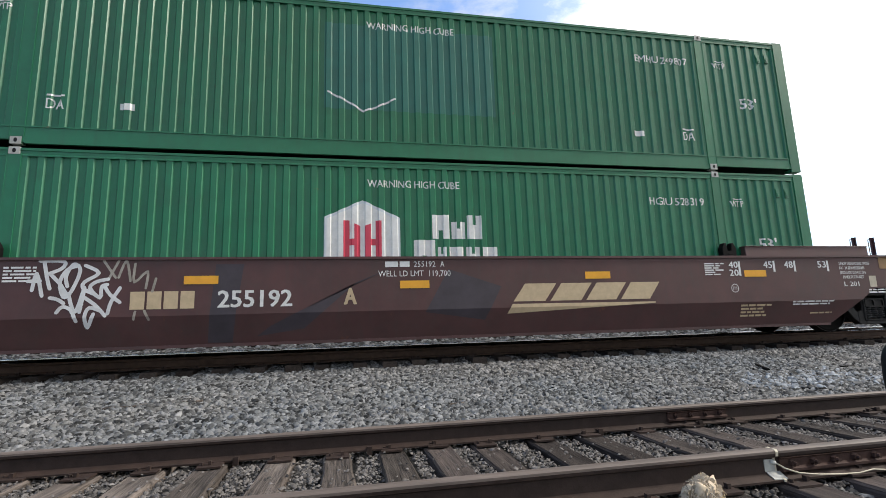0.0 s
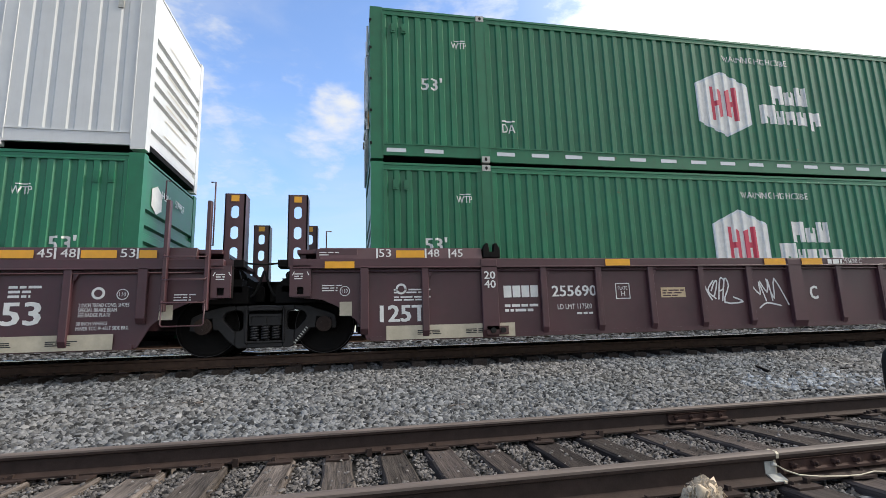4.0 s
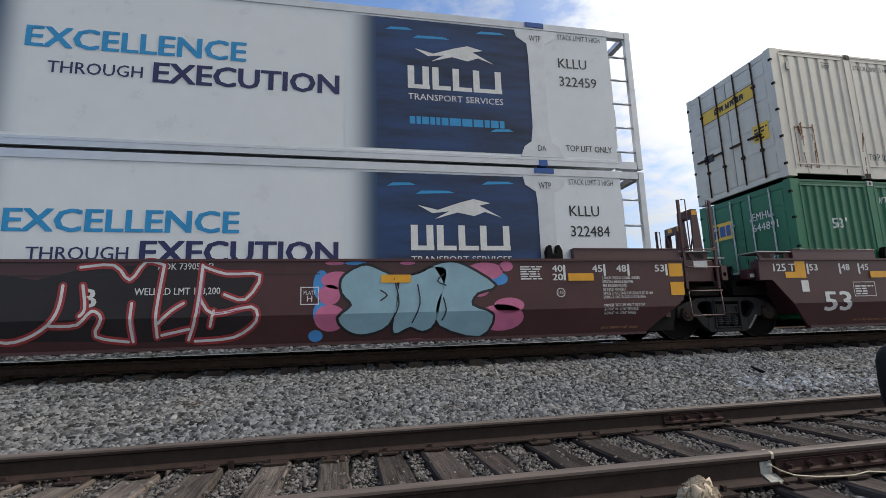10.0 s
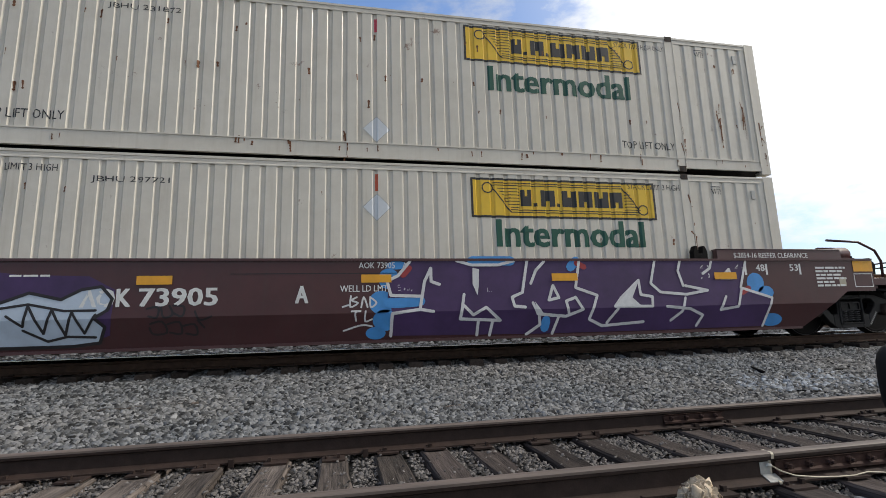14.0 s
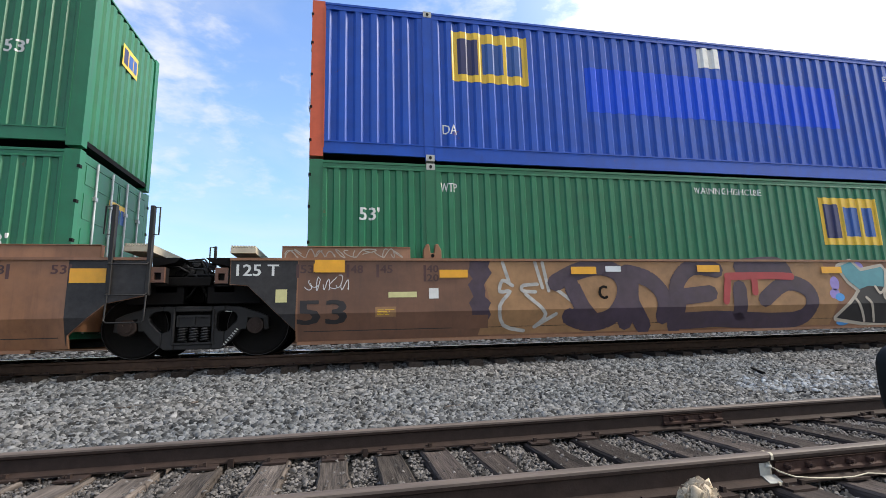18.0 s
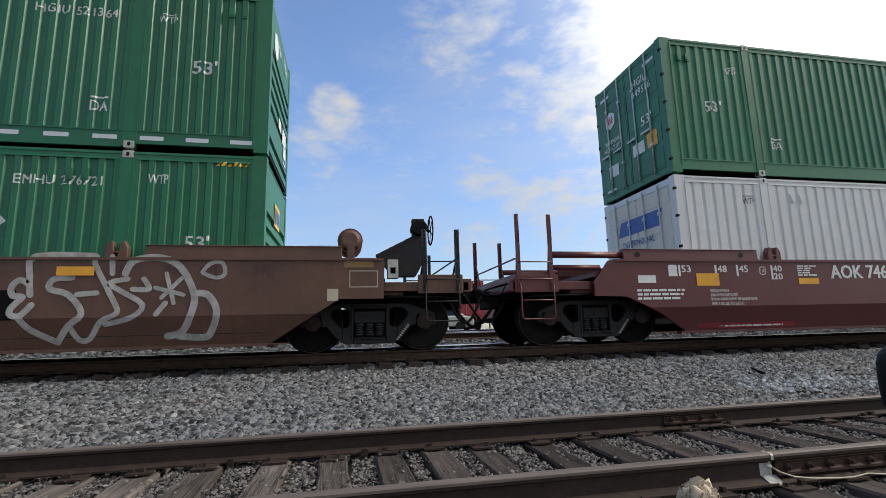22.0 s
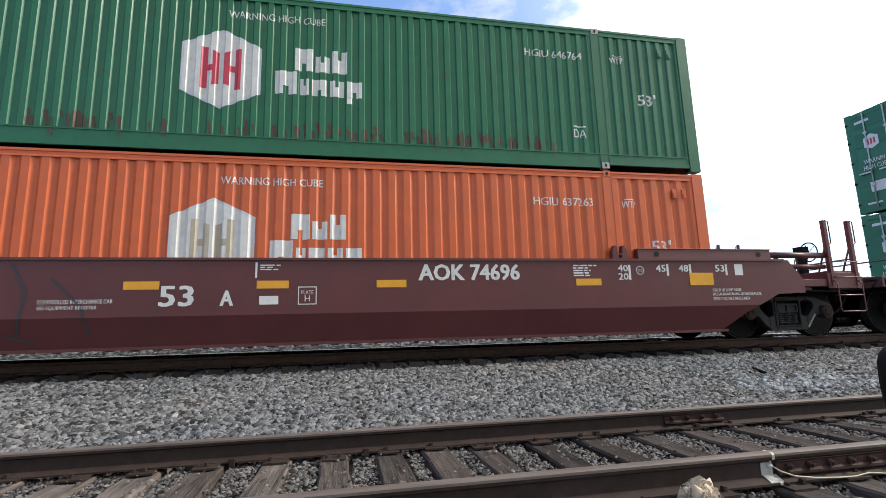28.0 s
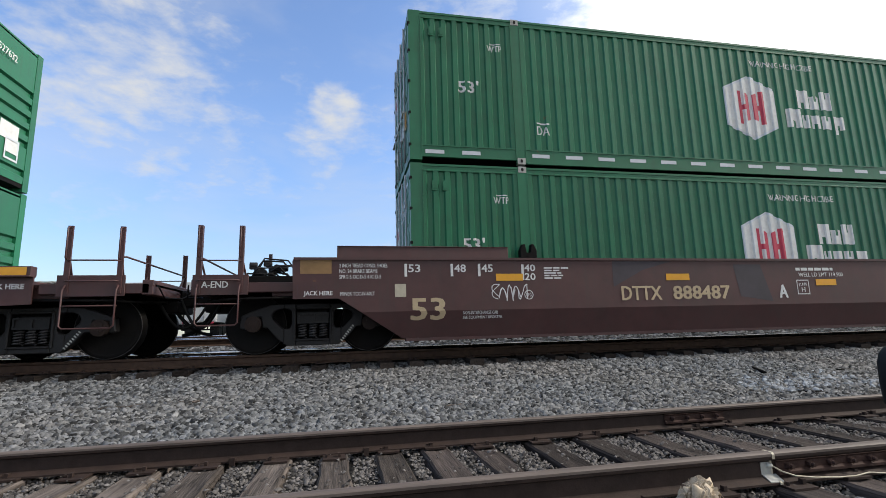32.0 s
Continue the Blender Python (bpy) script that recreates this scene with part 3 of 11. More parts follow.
def curved(pts, n=3):
    """A smooth line through the given points."""
    q = [pts[0]] + list(pts) + [pts[-1]]
    out = []
    for a, b, c, d in zip(q, q[1:], q[2:], q[3:]):
        for i in range(n):
            t = i / n
            out.append(tuple(0.5 * (2 * b[k] + (c[k] - a[k]) * t + (2 * a[k] - 5 * b[k] + 4 * c[k] - d[k]) * t * t + (3 * b[k] - a[k] - 3 * c[k] + d[k]) * t ** 3) for k in (0, 1)))
    return out + [tuple(pts[-1])]


def brush(lines, w, taper=1.0):
    return [p for line in lines for p in stroke(line, w, taper)]


def scribble(x, z, w, h, n, seed):
    """Looping pen lines in a box."""
    r = random.Random(seed)
    out = []
    for i in range(n):
        cx, cz = x + w * (i + 0.5) / n, z + h * r.uniform(0.35, 0.65)
        a0, fa, fb, ra, rb = r.uniform(0, 6), r.choice((1, 1, 2)), r.choice((1, 2, 2)), w / n * r.uniform(0.45, 0.8), h * r.uniform(0.3, 0.5)
        out.append([(min(x + w, max(x, cx + ra * math.sin(fa * t * 0.45 + a0))), min(z + h, max(z, cz + rb * math.cos(fb * t * 0.45 + 1.7 * a0)))) for t in range(r.randint(8, 14))])
    return out


# ---- ground ----
# the siding's ties, unevenly spaced
TIES = [-1.42 - 0.452 * k for k in range(17, 0, -1)] + [-1.42, -0.99, -0.53, -0.08, 0.35, 0.70, 1.12, 1.57, 2.03, 2.56, 3.06, 3.56] + [3.56 + 0.5 * k for k in range(1, 28)]
PROFILE = ((-400, -1.2), (-60, -0.95), (-4, -0.86), (1.2, -0.80), (2.2, -0.80), (4.55, -0.80), (4.75, -0.76), (5.3, -0.70), (7.5, -0.44), (8.0, -0.375), (8.3, -0.335), (10.4, -0.35),
           (10.9, -0.27), (12.0, -0.09), (12.3, -0.06), (14.8, -0.06), (15.6, -0.04), (16.6, 0.02), (20.0, 0.03), (21.5, 0.06), (38, 0.1), (60, 0.1), (2500, 0.0))


def ground_z(y):
    for (a, za), (b, zb) in zip(PROFILE, PROFILE[1:]):
        if y <= b:
            return za + (zb - za) * max(0, (y - a) / (b - a))
    return PROFILE[-1][1]


def ground():
    ys = [-400, -200, -100, -60, -30, -15, -8, -4, -2, 0, 1.2] + [1.4 + 0.15 * i for i in range(82)] + [14.5, 16, 18, 20, 22, 26, 32, 40, 60, 100, 200, 400, 900, 2500]
    xs = [-2500, -900, -400, -200, -100, -60, -40, -25] + [-18 + 0.4 * i for i in range(120)] + [32, 40, 60, 100, 200, 400, 900, 2500]
    s = Shape()
    s.v = [(x, y, ground_z(y) + (0.03 * noise.noise((x * 1.1, y * 1.3, 0)) if 1.2 < y < 14 else 0)) for x in xs for y in ys]
    n = len(ys)
    s.f = [(i * n + j, (i + 1) * n + j, (i + 1) * n + j + 1, i * n + j + 1) for i in range(len(xs) - 1) for j in range(n - 1)]
    s.smooth = [True] * len(s.f)
    tagged(new("ground", s.mesh("ground", MAT["dark_bed"])), "grey ballast and dusty gravel ground of a rail yard", "ground", kind="structure")


def cribs():
    """The filled spaces between the main track's ties."""
    s = Shape()
    for i in range(88):
        c = -13.9 + 0.25 + 0.5 * i
        s.prism([(8.52, -0.4), (8.60, -0.20), (9.80, -0.17), (9.86, -0.4)], c - 0.125, c + 0.125)
    tagged(new("ballast_crib", s.mesh("ballast_crib", MAT["dark_bed"])), "packed grey ballast between the main-line ties", "ballast", kind="stuff")


def ballast(name, zones, mat, label, seed, span=None):
    """Loose stones over a part of the bed, in one mesh."""
    rng = np.random.default_rng(seed)
    # a broken stone's upper half: a four-cornered foot under a short ridge
    block = np.array([(-1, -1, -0.7), (1, -1, -0.7), (1, 1, -0.7), (-1, 1, -0.7), (-0.62, -0.1, 0.72), (0.62, 0.1, 0.72)]) * 0.72
    tri = np.array([(0, 1, 5), (0, 5, 4), (1, 2, 5), (2, 3, 4), (2, 4, 5), (3, 0, 4)])
    pts = []
    for y0, y1, count, size, sink in zones:
        y = rng.uniform(y0, y1, count)
        left, right = (-1.1 * np.maximum(y, 2) - 1.5, 1.55 * np.maximum(y, 2) + 2.5) if span is None else span
        x = left + (right - left) * rng.uniform(0, 1, count)
        r = size * (0.6 + 0.95 * rng.uniform(0, 1, count) ** 1.8)
        z = np.array([ground_z(b) for b in y]) + r * (0.7 - sink) + 0.02 * rng.uniform(0, 1, count)
        if 1.2 < y0 < 4.4:      # keep the ties of the siding clear
            off = np.abs(x[:, None] - np.array(TIES)[None]).min(1)
            keep = (off > 0.125) | (rng.uniform(0, 1, count) < 0.035)
            z = np.where(off < 0.125, RAIL_Z - 0.17, z + 0.035)
            x, y, z, r = x[keep], y[keep], z[keep], r[keep]
        if y0 == 11.6:          # the ties of the track behind lie bare
            off = np.abs((x + 3.8 + 0.25) % 0.5 - 0.25)
            keep = (off > 0.115) | (y < 12.2) | (y > 14.85)
            x, y, z, r = x[keep], y[keep], z[keep] - 0.02, r[keep]
        if y0 == 8.4:           # cribs heaped between the main track's ties
            off = np.abs((x + 13.9 + 0.25) % 0.5 - 0.25)
            z = np.where((off > 0.12) & (y > 8.52), -0.165 + 0.05 * rng.uniform(0, 1, count), np.where(y > 8.52, -0.27, z))
        pts.append(np.stack([x, y, z, r], -1))
    p = np.concatenate(pts)
    n = len(p)
    v = block[None] * rng.uniform(0.55, 1.4, (n, 6, 3)) * np.stack([rng.uniform(0.95, 1.7, n), rng.uniform(0.75, 1.25, n), rng.uniform(0.6, 1.1, n)], -1)[:, None]
    a = rng.uniform(-1.2, 1.2, n)
    c, s = np.cos(a)[:, None], np.sin(a)[:, None]
    v = np.stack([v[..., 0] * c - v[..., 1] * s, v[..., 0] * s + v[..., 1] * c, v[..., 2]], -1)
    tip = rng.uniform(-0.45, 0.45, n)
    c, s = np.cos(tip)[:, None], np.sin(tip)[:, None]
    v = np.stack([v[..., 0] * c - v[..., 2] * s, v[..., 1], v[..., 0] * s + v[..., 2] * c], -1)
    v = v * p[:, None, 3:4] + p[:, None, :3]
    f = (tri[None] + 6 * np.arange(n)[:, None, None]).reshape(-1, 3)
    me = bpy.data.meshes.new(name)
    me.vertices.add(6 * n)
    me.vertices.foreach_set("co", v.reshape(-1))
    me.loops.add(len(f) * 3)
    me.loops.foreach_set("vertex_index", f.reshape(-1).astype(np.int32))
    me.polygons.add(len(f))
    me.polygons.foreach_set("loop_start", (np.arange(len(f)) * 3).astype(np.int32))
    me.materials.append(MAT[mat])
    me.update()
    me.validate()
    tagged(new(name, me), label, "ballast", kind="stuff")


# ---- tracks ----
def rail_profile(y, top, h=0.17):
    half = [(0.070, 0), (0.070, 0.012), (0.012, 0.035), (0.009, h - 0.05), (0.034, h - 0.038), (0.0365, h - 0.012), (0.028, h)]
    return [(y + a, top - h + b) for a, b in half] + [(y - a, top - h + b) for a, b in reversed(half)]


def rail(parent, y, top, x0, x1, head, label, h=0.17, worn_side=True):
    s = Shape().prism(rail_profile(y, top, h), x0, x1)
    part("rail", s, "rail" if head == "dull" else "mainrail", parent, label)
    low = [(y - 0.0374, top - 0.020), (y - 0.0368, top - 0.006)] if worn_side else [(y - 0.0335, top - 0.003)]
    part("rail_head", Shape().prism(low + [(y - 0.0315, top - 0.001), (y - 0.022, top + 0.002), (y, top + 0.004), (y + 0.022, top + 0.002), (y + 0.0315, top - 0.002), (y + 0.0372, top - 0.012)], x0, x1), head, parent)


def tie_mesh(seed, long, wood):
    r = random.Random(seed)
    s = Shape()
    n = 9
    prof = []
    for i in range(n):
        y = -long / 2 + long * i / (n - 1)
        w, h = 0.112 + r.uniform(-0.008, 0.008), r.uniform(-0.008, 0.004)
        prof.append([(-w, y, h - 0.014), (-w + 0.016, y, h), (r.uniform(-0.03, 0.03), y, h - r.uniform(0, 0.012)), (w - 0.016, y, h), (w, y, h - 0.014), (w, y, -0.17), (-w, y, -0.17)])
    m = 7
    s.add([p for ring in prof for p in ring], [(a * m + k, a * m + (k + 1) % m, (a + 1) * m + (k + 1) % m, (a + 1) * m + k) for a in range(n - 1) for k in range(m)])
    s.f += [tuple(range(m)), tuple((n - 1) * m + k for k in range(m))]
    s.smooth += [False, False]
    return outward(s.mesh("tie", MAT[wood]))


def track(name, y_far, top, spots, head, label, plates):
    t = thing(name, pose(0, 0, 0), label, "railway track", kind="structure")
    for y in (y_far, y_far - 1.505):
        lift = 0.018 if y == y_far and head == "head" else 0.0
        rail(t, y, top + lift, -300, 300, head, "rust-brown steel rail", 0.17 + lift, head == "dull" or y == y_far)
    kinds = [tie_mesh(i, 2.6, "tie" if head == "dull" else "creosote") for i in range(6)]
    tarred = [tie_mesh(i, 2.6, "darktie") for i in range(6)]
    plate = Shape().box(-0.085, 0.085, -0.155, 0.155, 0.0, 0.013).cyl((0.055, 0.085, 0.02), 2, 0.011, 0.024, 8).cyl((-0.055, -0.085, 0.02), 2, 0.011, 0.024, 8).mesh("tie_plate", MAT["rail"])
    spike = Shape().box(-0.011, 0.011, -0.018, 0.012, 0.0, 0.032).mesh("spike", MAT["rail"])
    r = random.Random(7)
    for k, x in enumerate(spots):
        tie = part("tie", (tarred if head == "dull" and (x > 0.7 or k % 9 == 4) else kinds)[k % 6], None, t)
        tie.location = (x + r.uniform(-0.02, 0.02), y_far - 0.7525 + r.uniform(-0.06, 0.06), top - 0.176 + r.uniform(-0.008, 0.004))
        tie.rotation_euler = (0, 0, r.uniform(-0.03, 0.03))
        if plates and -9 < x < 14:
            for yy in (0.7525, -0.7525):
                p = part("tie_plate", plate, None, tie)
                p.location = (0, yy, 0.0)
                for side in (-1, 1):
                    q = part("spike", spike, None, tie)
                    q.location, q.rotation_euler = (r.uniform(-0.05, 0.05), yy + side * 0.083, 0.01), (0, 0, 0 if side < 0 else math.pi)
    if plates:
        clip_ = Shape().box(-0.02, 0.02, -0.085, 0.085, 0.012, 0.03).box(-0.02, 0.02, -0.095, -0.072, -0.02, 0.04).mesh("rail_anchor", MAT["rail"])
        for i in range(16):
            a = part("rail_anchor", clip_, None, t)
            a.location = (-5.0 + 1.0 * i + 0.15, y_far if i % 3 else y_far - 1.505, top - 0.17)
    return t


def joint_bar(parent, x, y, top, long, bolts):
    s = Shape()
    for side in (-1, 1):
        s.prism([(y + side * 0.012, top - 0.135), (y + side * 0.045, top - 0.125), (y + side * 0.045, top - 0.11), (y + side * 0.024, top - 0.10), (y + side * 0.024, top - 0.06), (y + side * 0.036, top - 0.048), (y + side * 0.014, top - 0.045)], x, x + long)
    bar = part("joint_bar", s, "joint_steel", parent, "bolted rusty joint bar")
    for i in range(bolts):
        bx = x + long * (i + 0.5) / bolts
        part("bolt", Shape().cyl((bx, y - 0.036, top - 0.08), 1, 0.021, 0.03, 6).cyl((bx, y - 0.055, top - 0.08), 1, 0.012, 0.03, 8), "joint_steel", bar)


ground()
near = track("railway_track_1", RAIL_Y, RAIL_Z, TIES, "dull", "old siding track with rusty rails and weathered wooden ties", True)
main = track("railway_track_2", AXIS + 0.7525, TOP, [-13.9 + 0.5 * k for k in range(88)], "head", "main-line track with polished rail heads on raised ballast", True)
far = track("railway_track_3", AXIS + 5.1, 0.15, [-13.8 + 0.5 * k for k in range(80)], "head", "parallel track behind the train on grey ballast", False)
track("railway_track_4", 19.0, 0.215, [-18.0 + 0.54 * k for k in range(90)], "head", "yard track beyond the parallel track", False)
joint_bar(near, 2.86, RAIL_Y, RAIL_Z, 0.62, 4)
joint_bar(near, 2.53, RAIL_Y - 1.505, RAIL_Z, 0.92, 6)
ballast("siding_gravel", ((2.5, 4.5, 60000, 0.0115, 0.3), (-0.6, 1.25, 9000, 0.014, 0.3)), "grit", "fine dark gravel between the siding's ties", 5)
ballast("ballast_stones", ((1.2, 2.55, 26000, 0.0165, 0.3), (4.4, 6.2, 57000, 0.0252, 0.1), (6.2, 8.0, 57000, 0.0268, 0.1), (8.0, 8.36, 11000, 0.024, 0.2), (8.4, 10.02, 16000, 0.034, 0.2), (10.02, 11.6, 14000, 0.034, 0.2), (11.6, 15.0, 22000, 0.036, 0.2), (15.0, 17.0, 7000, 0.05, 0.2)), "stone", "loose grey crushed-stone ballast between the tracks", 4)
# a scatter of paler, bluer stones over one patch of the slope
ballast("limed_stones", ((5.45, 5.95, 420, 0.026, -0.2), (5.3, 6.3, 380, 0.026, -0.2)), "limed", "pale blue-grey stones scattered on the ballast", 6, (5.2, 7.3))
cribs()


MOVERS, WHEELS = [], []      # things that ride with the train, and their turning wheels


# ---- containers: 53 feet long, their doors at the low x end unless turned ----
LONG, HALF, TALL = 8.077, 1.30, 2.896
POST = 6.02


def folds(x0, x1, pitch, flat, slope):
    """Fold lines of a corrugated sheet: x and whether it lies proud (1) or deep (0)."""
    n = max(1, round((x1 - x0 - flat) / pitch))
    p = (x1 - x0 - flat) / n
    out = [(x0, 1)]
    for i in range(n):
        a = x0 + i * p + flat
        out += [(a, 1), (a + slope, 0), (a + p - flat - slope, 0), (a + p - flat, 1)]
    return out + [(x1, 1)]


STYLES = {  # pitch, proud flat, slope, depth
    "hub": (0.222, 0.085, 0.022, 0.029), "white": (0.30, 0.19, 0.028, 0.017), "cream": (0.262, 0.16, 0.024, 0.023),
    "blue": (0.26, 0.10, 0.045, 0.036), "orange": (0.262, 0.11, 0.05, 0.036), "swift": (0.24, 0.14, 0.028, 0.019)}
SPANS = ((-7.88, -POST - 0.095), (-POST + 0.095, POST - 0.095), (POST + 0.095, 7.88))
FOLDS = {k: [f for a, b in SPANS for f in folds(a, b, *v[:3])] for k, v in STYLES.items()}


def side_y(style):
    fx, fy, depth = [f[0] for f in FOLDS[style]], [f[1] for f in FOLDS[style]], STYLES[style][3]
    return lambda a, k, mid: -HALF + 0.004 + depth * (1 - float(np.interp(a[0], fx, fy)))


def sheet(style, span, z0, z1, thick=0.004):
    depth = STYLES[style][3]
    f = [g for g in FOLDS[style] if SPANS[span][0] - 1e-6 <= g[0] <= SPANS[span][1] + 1e-6]
    s = Shape()
    for y_in in (0.0, thick):
        s.v += [(x, -HALF + 0.004 + depth * (1 - p) + y_in, z) for x, p in f for z in (z0, z1)]
    n = len(f)
    for o in (0, 2 * n):
        s.f += [(o + 2 * i, o + 2 * i + 2, o + 2 * i + 3, o + 2 * i + 1) for i in range(n - 1)]
    s.smooth = [False] * len(s.f)
    return s


def end_sheet(style, high):
    """Front wall: level ribs, or upright ones."""
    s = Shape()
    if high:
        prof = [(0.14, 0.0)]
        for z in (0.28, 0.86, 1.12, 1.38, 1.64, 1.90):
            prof += [(z, 0.0), (z + 0.03, 0.05), (z + 0.11, 0.05), (z + 0.14, 0.0)]
        prof += [(2.80, 0.0)]
        s.v = [(LONG - 0.008 - d, y, z) for z, d in prof for y in (-1.2, 1.2)]
    else:
        prof = [(-1.2 + 0.02 * 0, 0.0)]
        for i in range(10):
            y = -1.2 + 0.24 * i
            prof += [(y + 0.11, 0.0), (y + 0.14, 0.04), (y + 0.21, 0.04), (y + 0.24, 0.0)]
        s.v = [(LONG - 0.008 - d, y, z) for y, d in prof for z in (0.14, 2.80)]
    n = len(prof)
    s.f = [(2 * i, 2 * i + 2, 2 * i + 3, 2 * i + 1) for i in range(n - 1)]
    s.smooth = [False] * len(s.f)
    return s


HEX = [(0, 0.715), (0.63, 0.42), (0.63, -0.42), (0, -0.715), (-0.63, -0.42), (-0.63, 0.42)]


def hub_mark(x, z, k=1.0, house=False):
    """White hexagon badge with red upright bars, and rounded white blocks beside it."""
    hexa = [(x + a * k, z + b * k) for a, b in HEX]
    if house:
        hexa = [(x, z + 0.72 * k), (x + 0.63 * k, z + 0.42 * k), (x + 0.63 * k, z - 0.72 * k), (x - 0.63 * k, z - 0.72 * k), (x - 0.63 * k, z + 0.42 * k)]
    inner = [(x + (a - x) * 0.93, z + (b - z) * 0.93) for a, b in hexa]
    red = []
    for m in (-1, 1):
        h = [(0.34, -0.40), (0.34, 0.40), (0.24, 0.40), (0.24, 0.06), (0.16, 0.06), (0.16, 0.34), (0.06, 0.30), (0.06, -0.30), (0.16, -0.34), (0.16, -0.06), (0.24, -0.06), (0.24, -0.40)]
        red.append([(x + m * (0.98 * a - 0.02) * k, z + 0.92 * b * k) for a, b in h])
    return [hexa], [inner], red


def slotted(x, z, w, h, k):
    """A plain block with one narrow slot from its top or its foot."""
    a, b = x + 0.38 * w, x + 0.62 * w
    if k % 2:
        return [(x, z), (a, z), (a, z + 0.36 * h), (b, z + 0.36 * h), (b, z), (x + w, z), (x + w, z + h), (x, z + h)]
    return [(x, z), (x + w, z), (x + w, z + h), (b, z + h), (b, z + 0.6 * h), (a, z + 0.6 * h), (a, z + h), (x, z + h)]


def hub_name(x, z):
    """Two rows of bold rounded blocks."""
    out = [slotted(x + 0.32, z + 0.44, 0.30, 0.42, 1), slotted(x + 0.66, z + 0.44, 0.24, 0.30, 0), slotted(x + 0.94, z + 0.44, 0.26, 0.42, 2)]
    for k, (a, w, h) in enumerate(((0.0, 0.36, 0.42), (0.41, 0.15, 0.30), (0.61, 0.25, 0.30), (0.91, 0.24, 0.30), (1.20, 0.26, 0.30))):
        out.append(slotted(x + a, z + 0.0, w, h, k + 1))
    return out + rect(x + 1.20, z - 0.12, 0.09, 0.115)


def emp_sign(x, z, w=1.49, h=1.0):
    yellow = rect(x, z, w, h)
    navy = rect(x + 0.08 * w, z + 0.14 * h, 0.26 * w, 0.72 * h)
    blue = rect(x + 0.40 * w, z + 0.18 * h, 0.27 * w, 0.62 * h) + rect(x + 0.72 * w, z + 0.18 * h, 0.21 * w, 0.62 * h)
    return yellow, navy, blue


def hunt_sign(x, z, w, h):
    """Yellow board with a dark rim, a ruled ribbon and a row of plain dark blocks."""
    lines = []
    for i in range(7):
        b = z + h * (0.25 + 0.08 * i)
        lines += rect(x + w * (0.135 + 0.011 * (6 - i)), b, w * (0.115 - 0.011 * (6 - i)), h * 0.02)
        lines += rect(x + w * 0.825, b, w * (0.085 - 0.011 * i), h * 0.02)
    for b in (0.81, 0.87):
        lines += rect(x + 0.11 * w, z + b * h, 0.70 * w, 0.022 * h)
    for b in (0.13, 0.19):
        lines += rect(x + 0.20 * w, z + b * h, 0.70 * w, 0.022 * h)
    for cx, cz in ((0.085, 0.75), (0.925, 0.26)):
        lines += stroke([(x + (cx + 0.028 * math.cos(0.7 * k)) * w, z + (cz + 0.13 * math.sin(0.7 * k)) * h) for k in range(10)], 0.03 * h)
    lines += stroke([(x + 0.115 * w, z + 0.72 * h), (x + 0.20 * w, z + 0.15 * h)], 0.03 * h) + stroke([(x + 0.81 * w, z + 0.86 * h), (x + 0.90 * w, z + 0.30 * h)], 0.03 * h)
    name = []
    for k, (a, b) in enumerate(((0.255, 0.055), (0.36, 0.075), (0.475, 0.078), (0.565, 0.075), (0.652, 0.078), (0.742, 0.07))):
        name.append(slotted(x + a * w, z + 0.30 * h, b * w, 0.42 * h, k))
    name += rect(x + 0.322 * w, z + 0.30 * h, 0.018 * w, 0.09 * h) + rect(x + 0.445 * w, z + 0.30 * h, 0.018 * w, 0.09 * h)
    return rect(x, z, w, h), frame_lines(x, z, w, h, 0.055 * h), lines, name


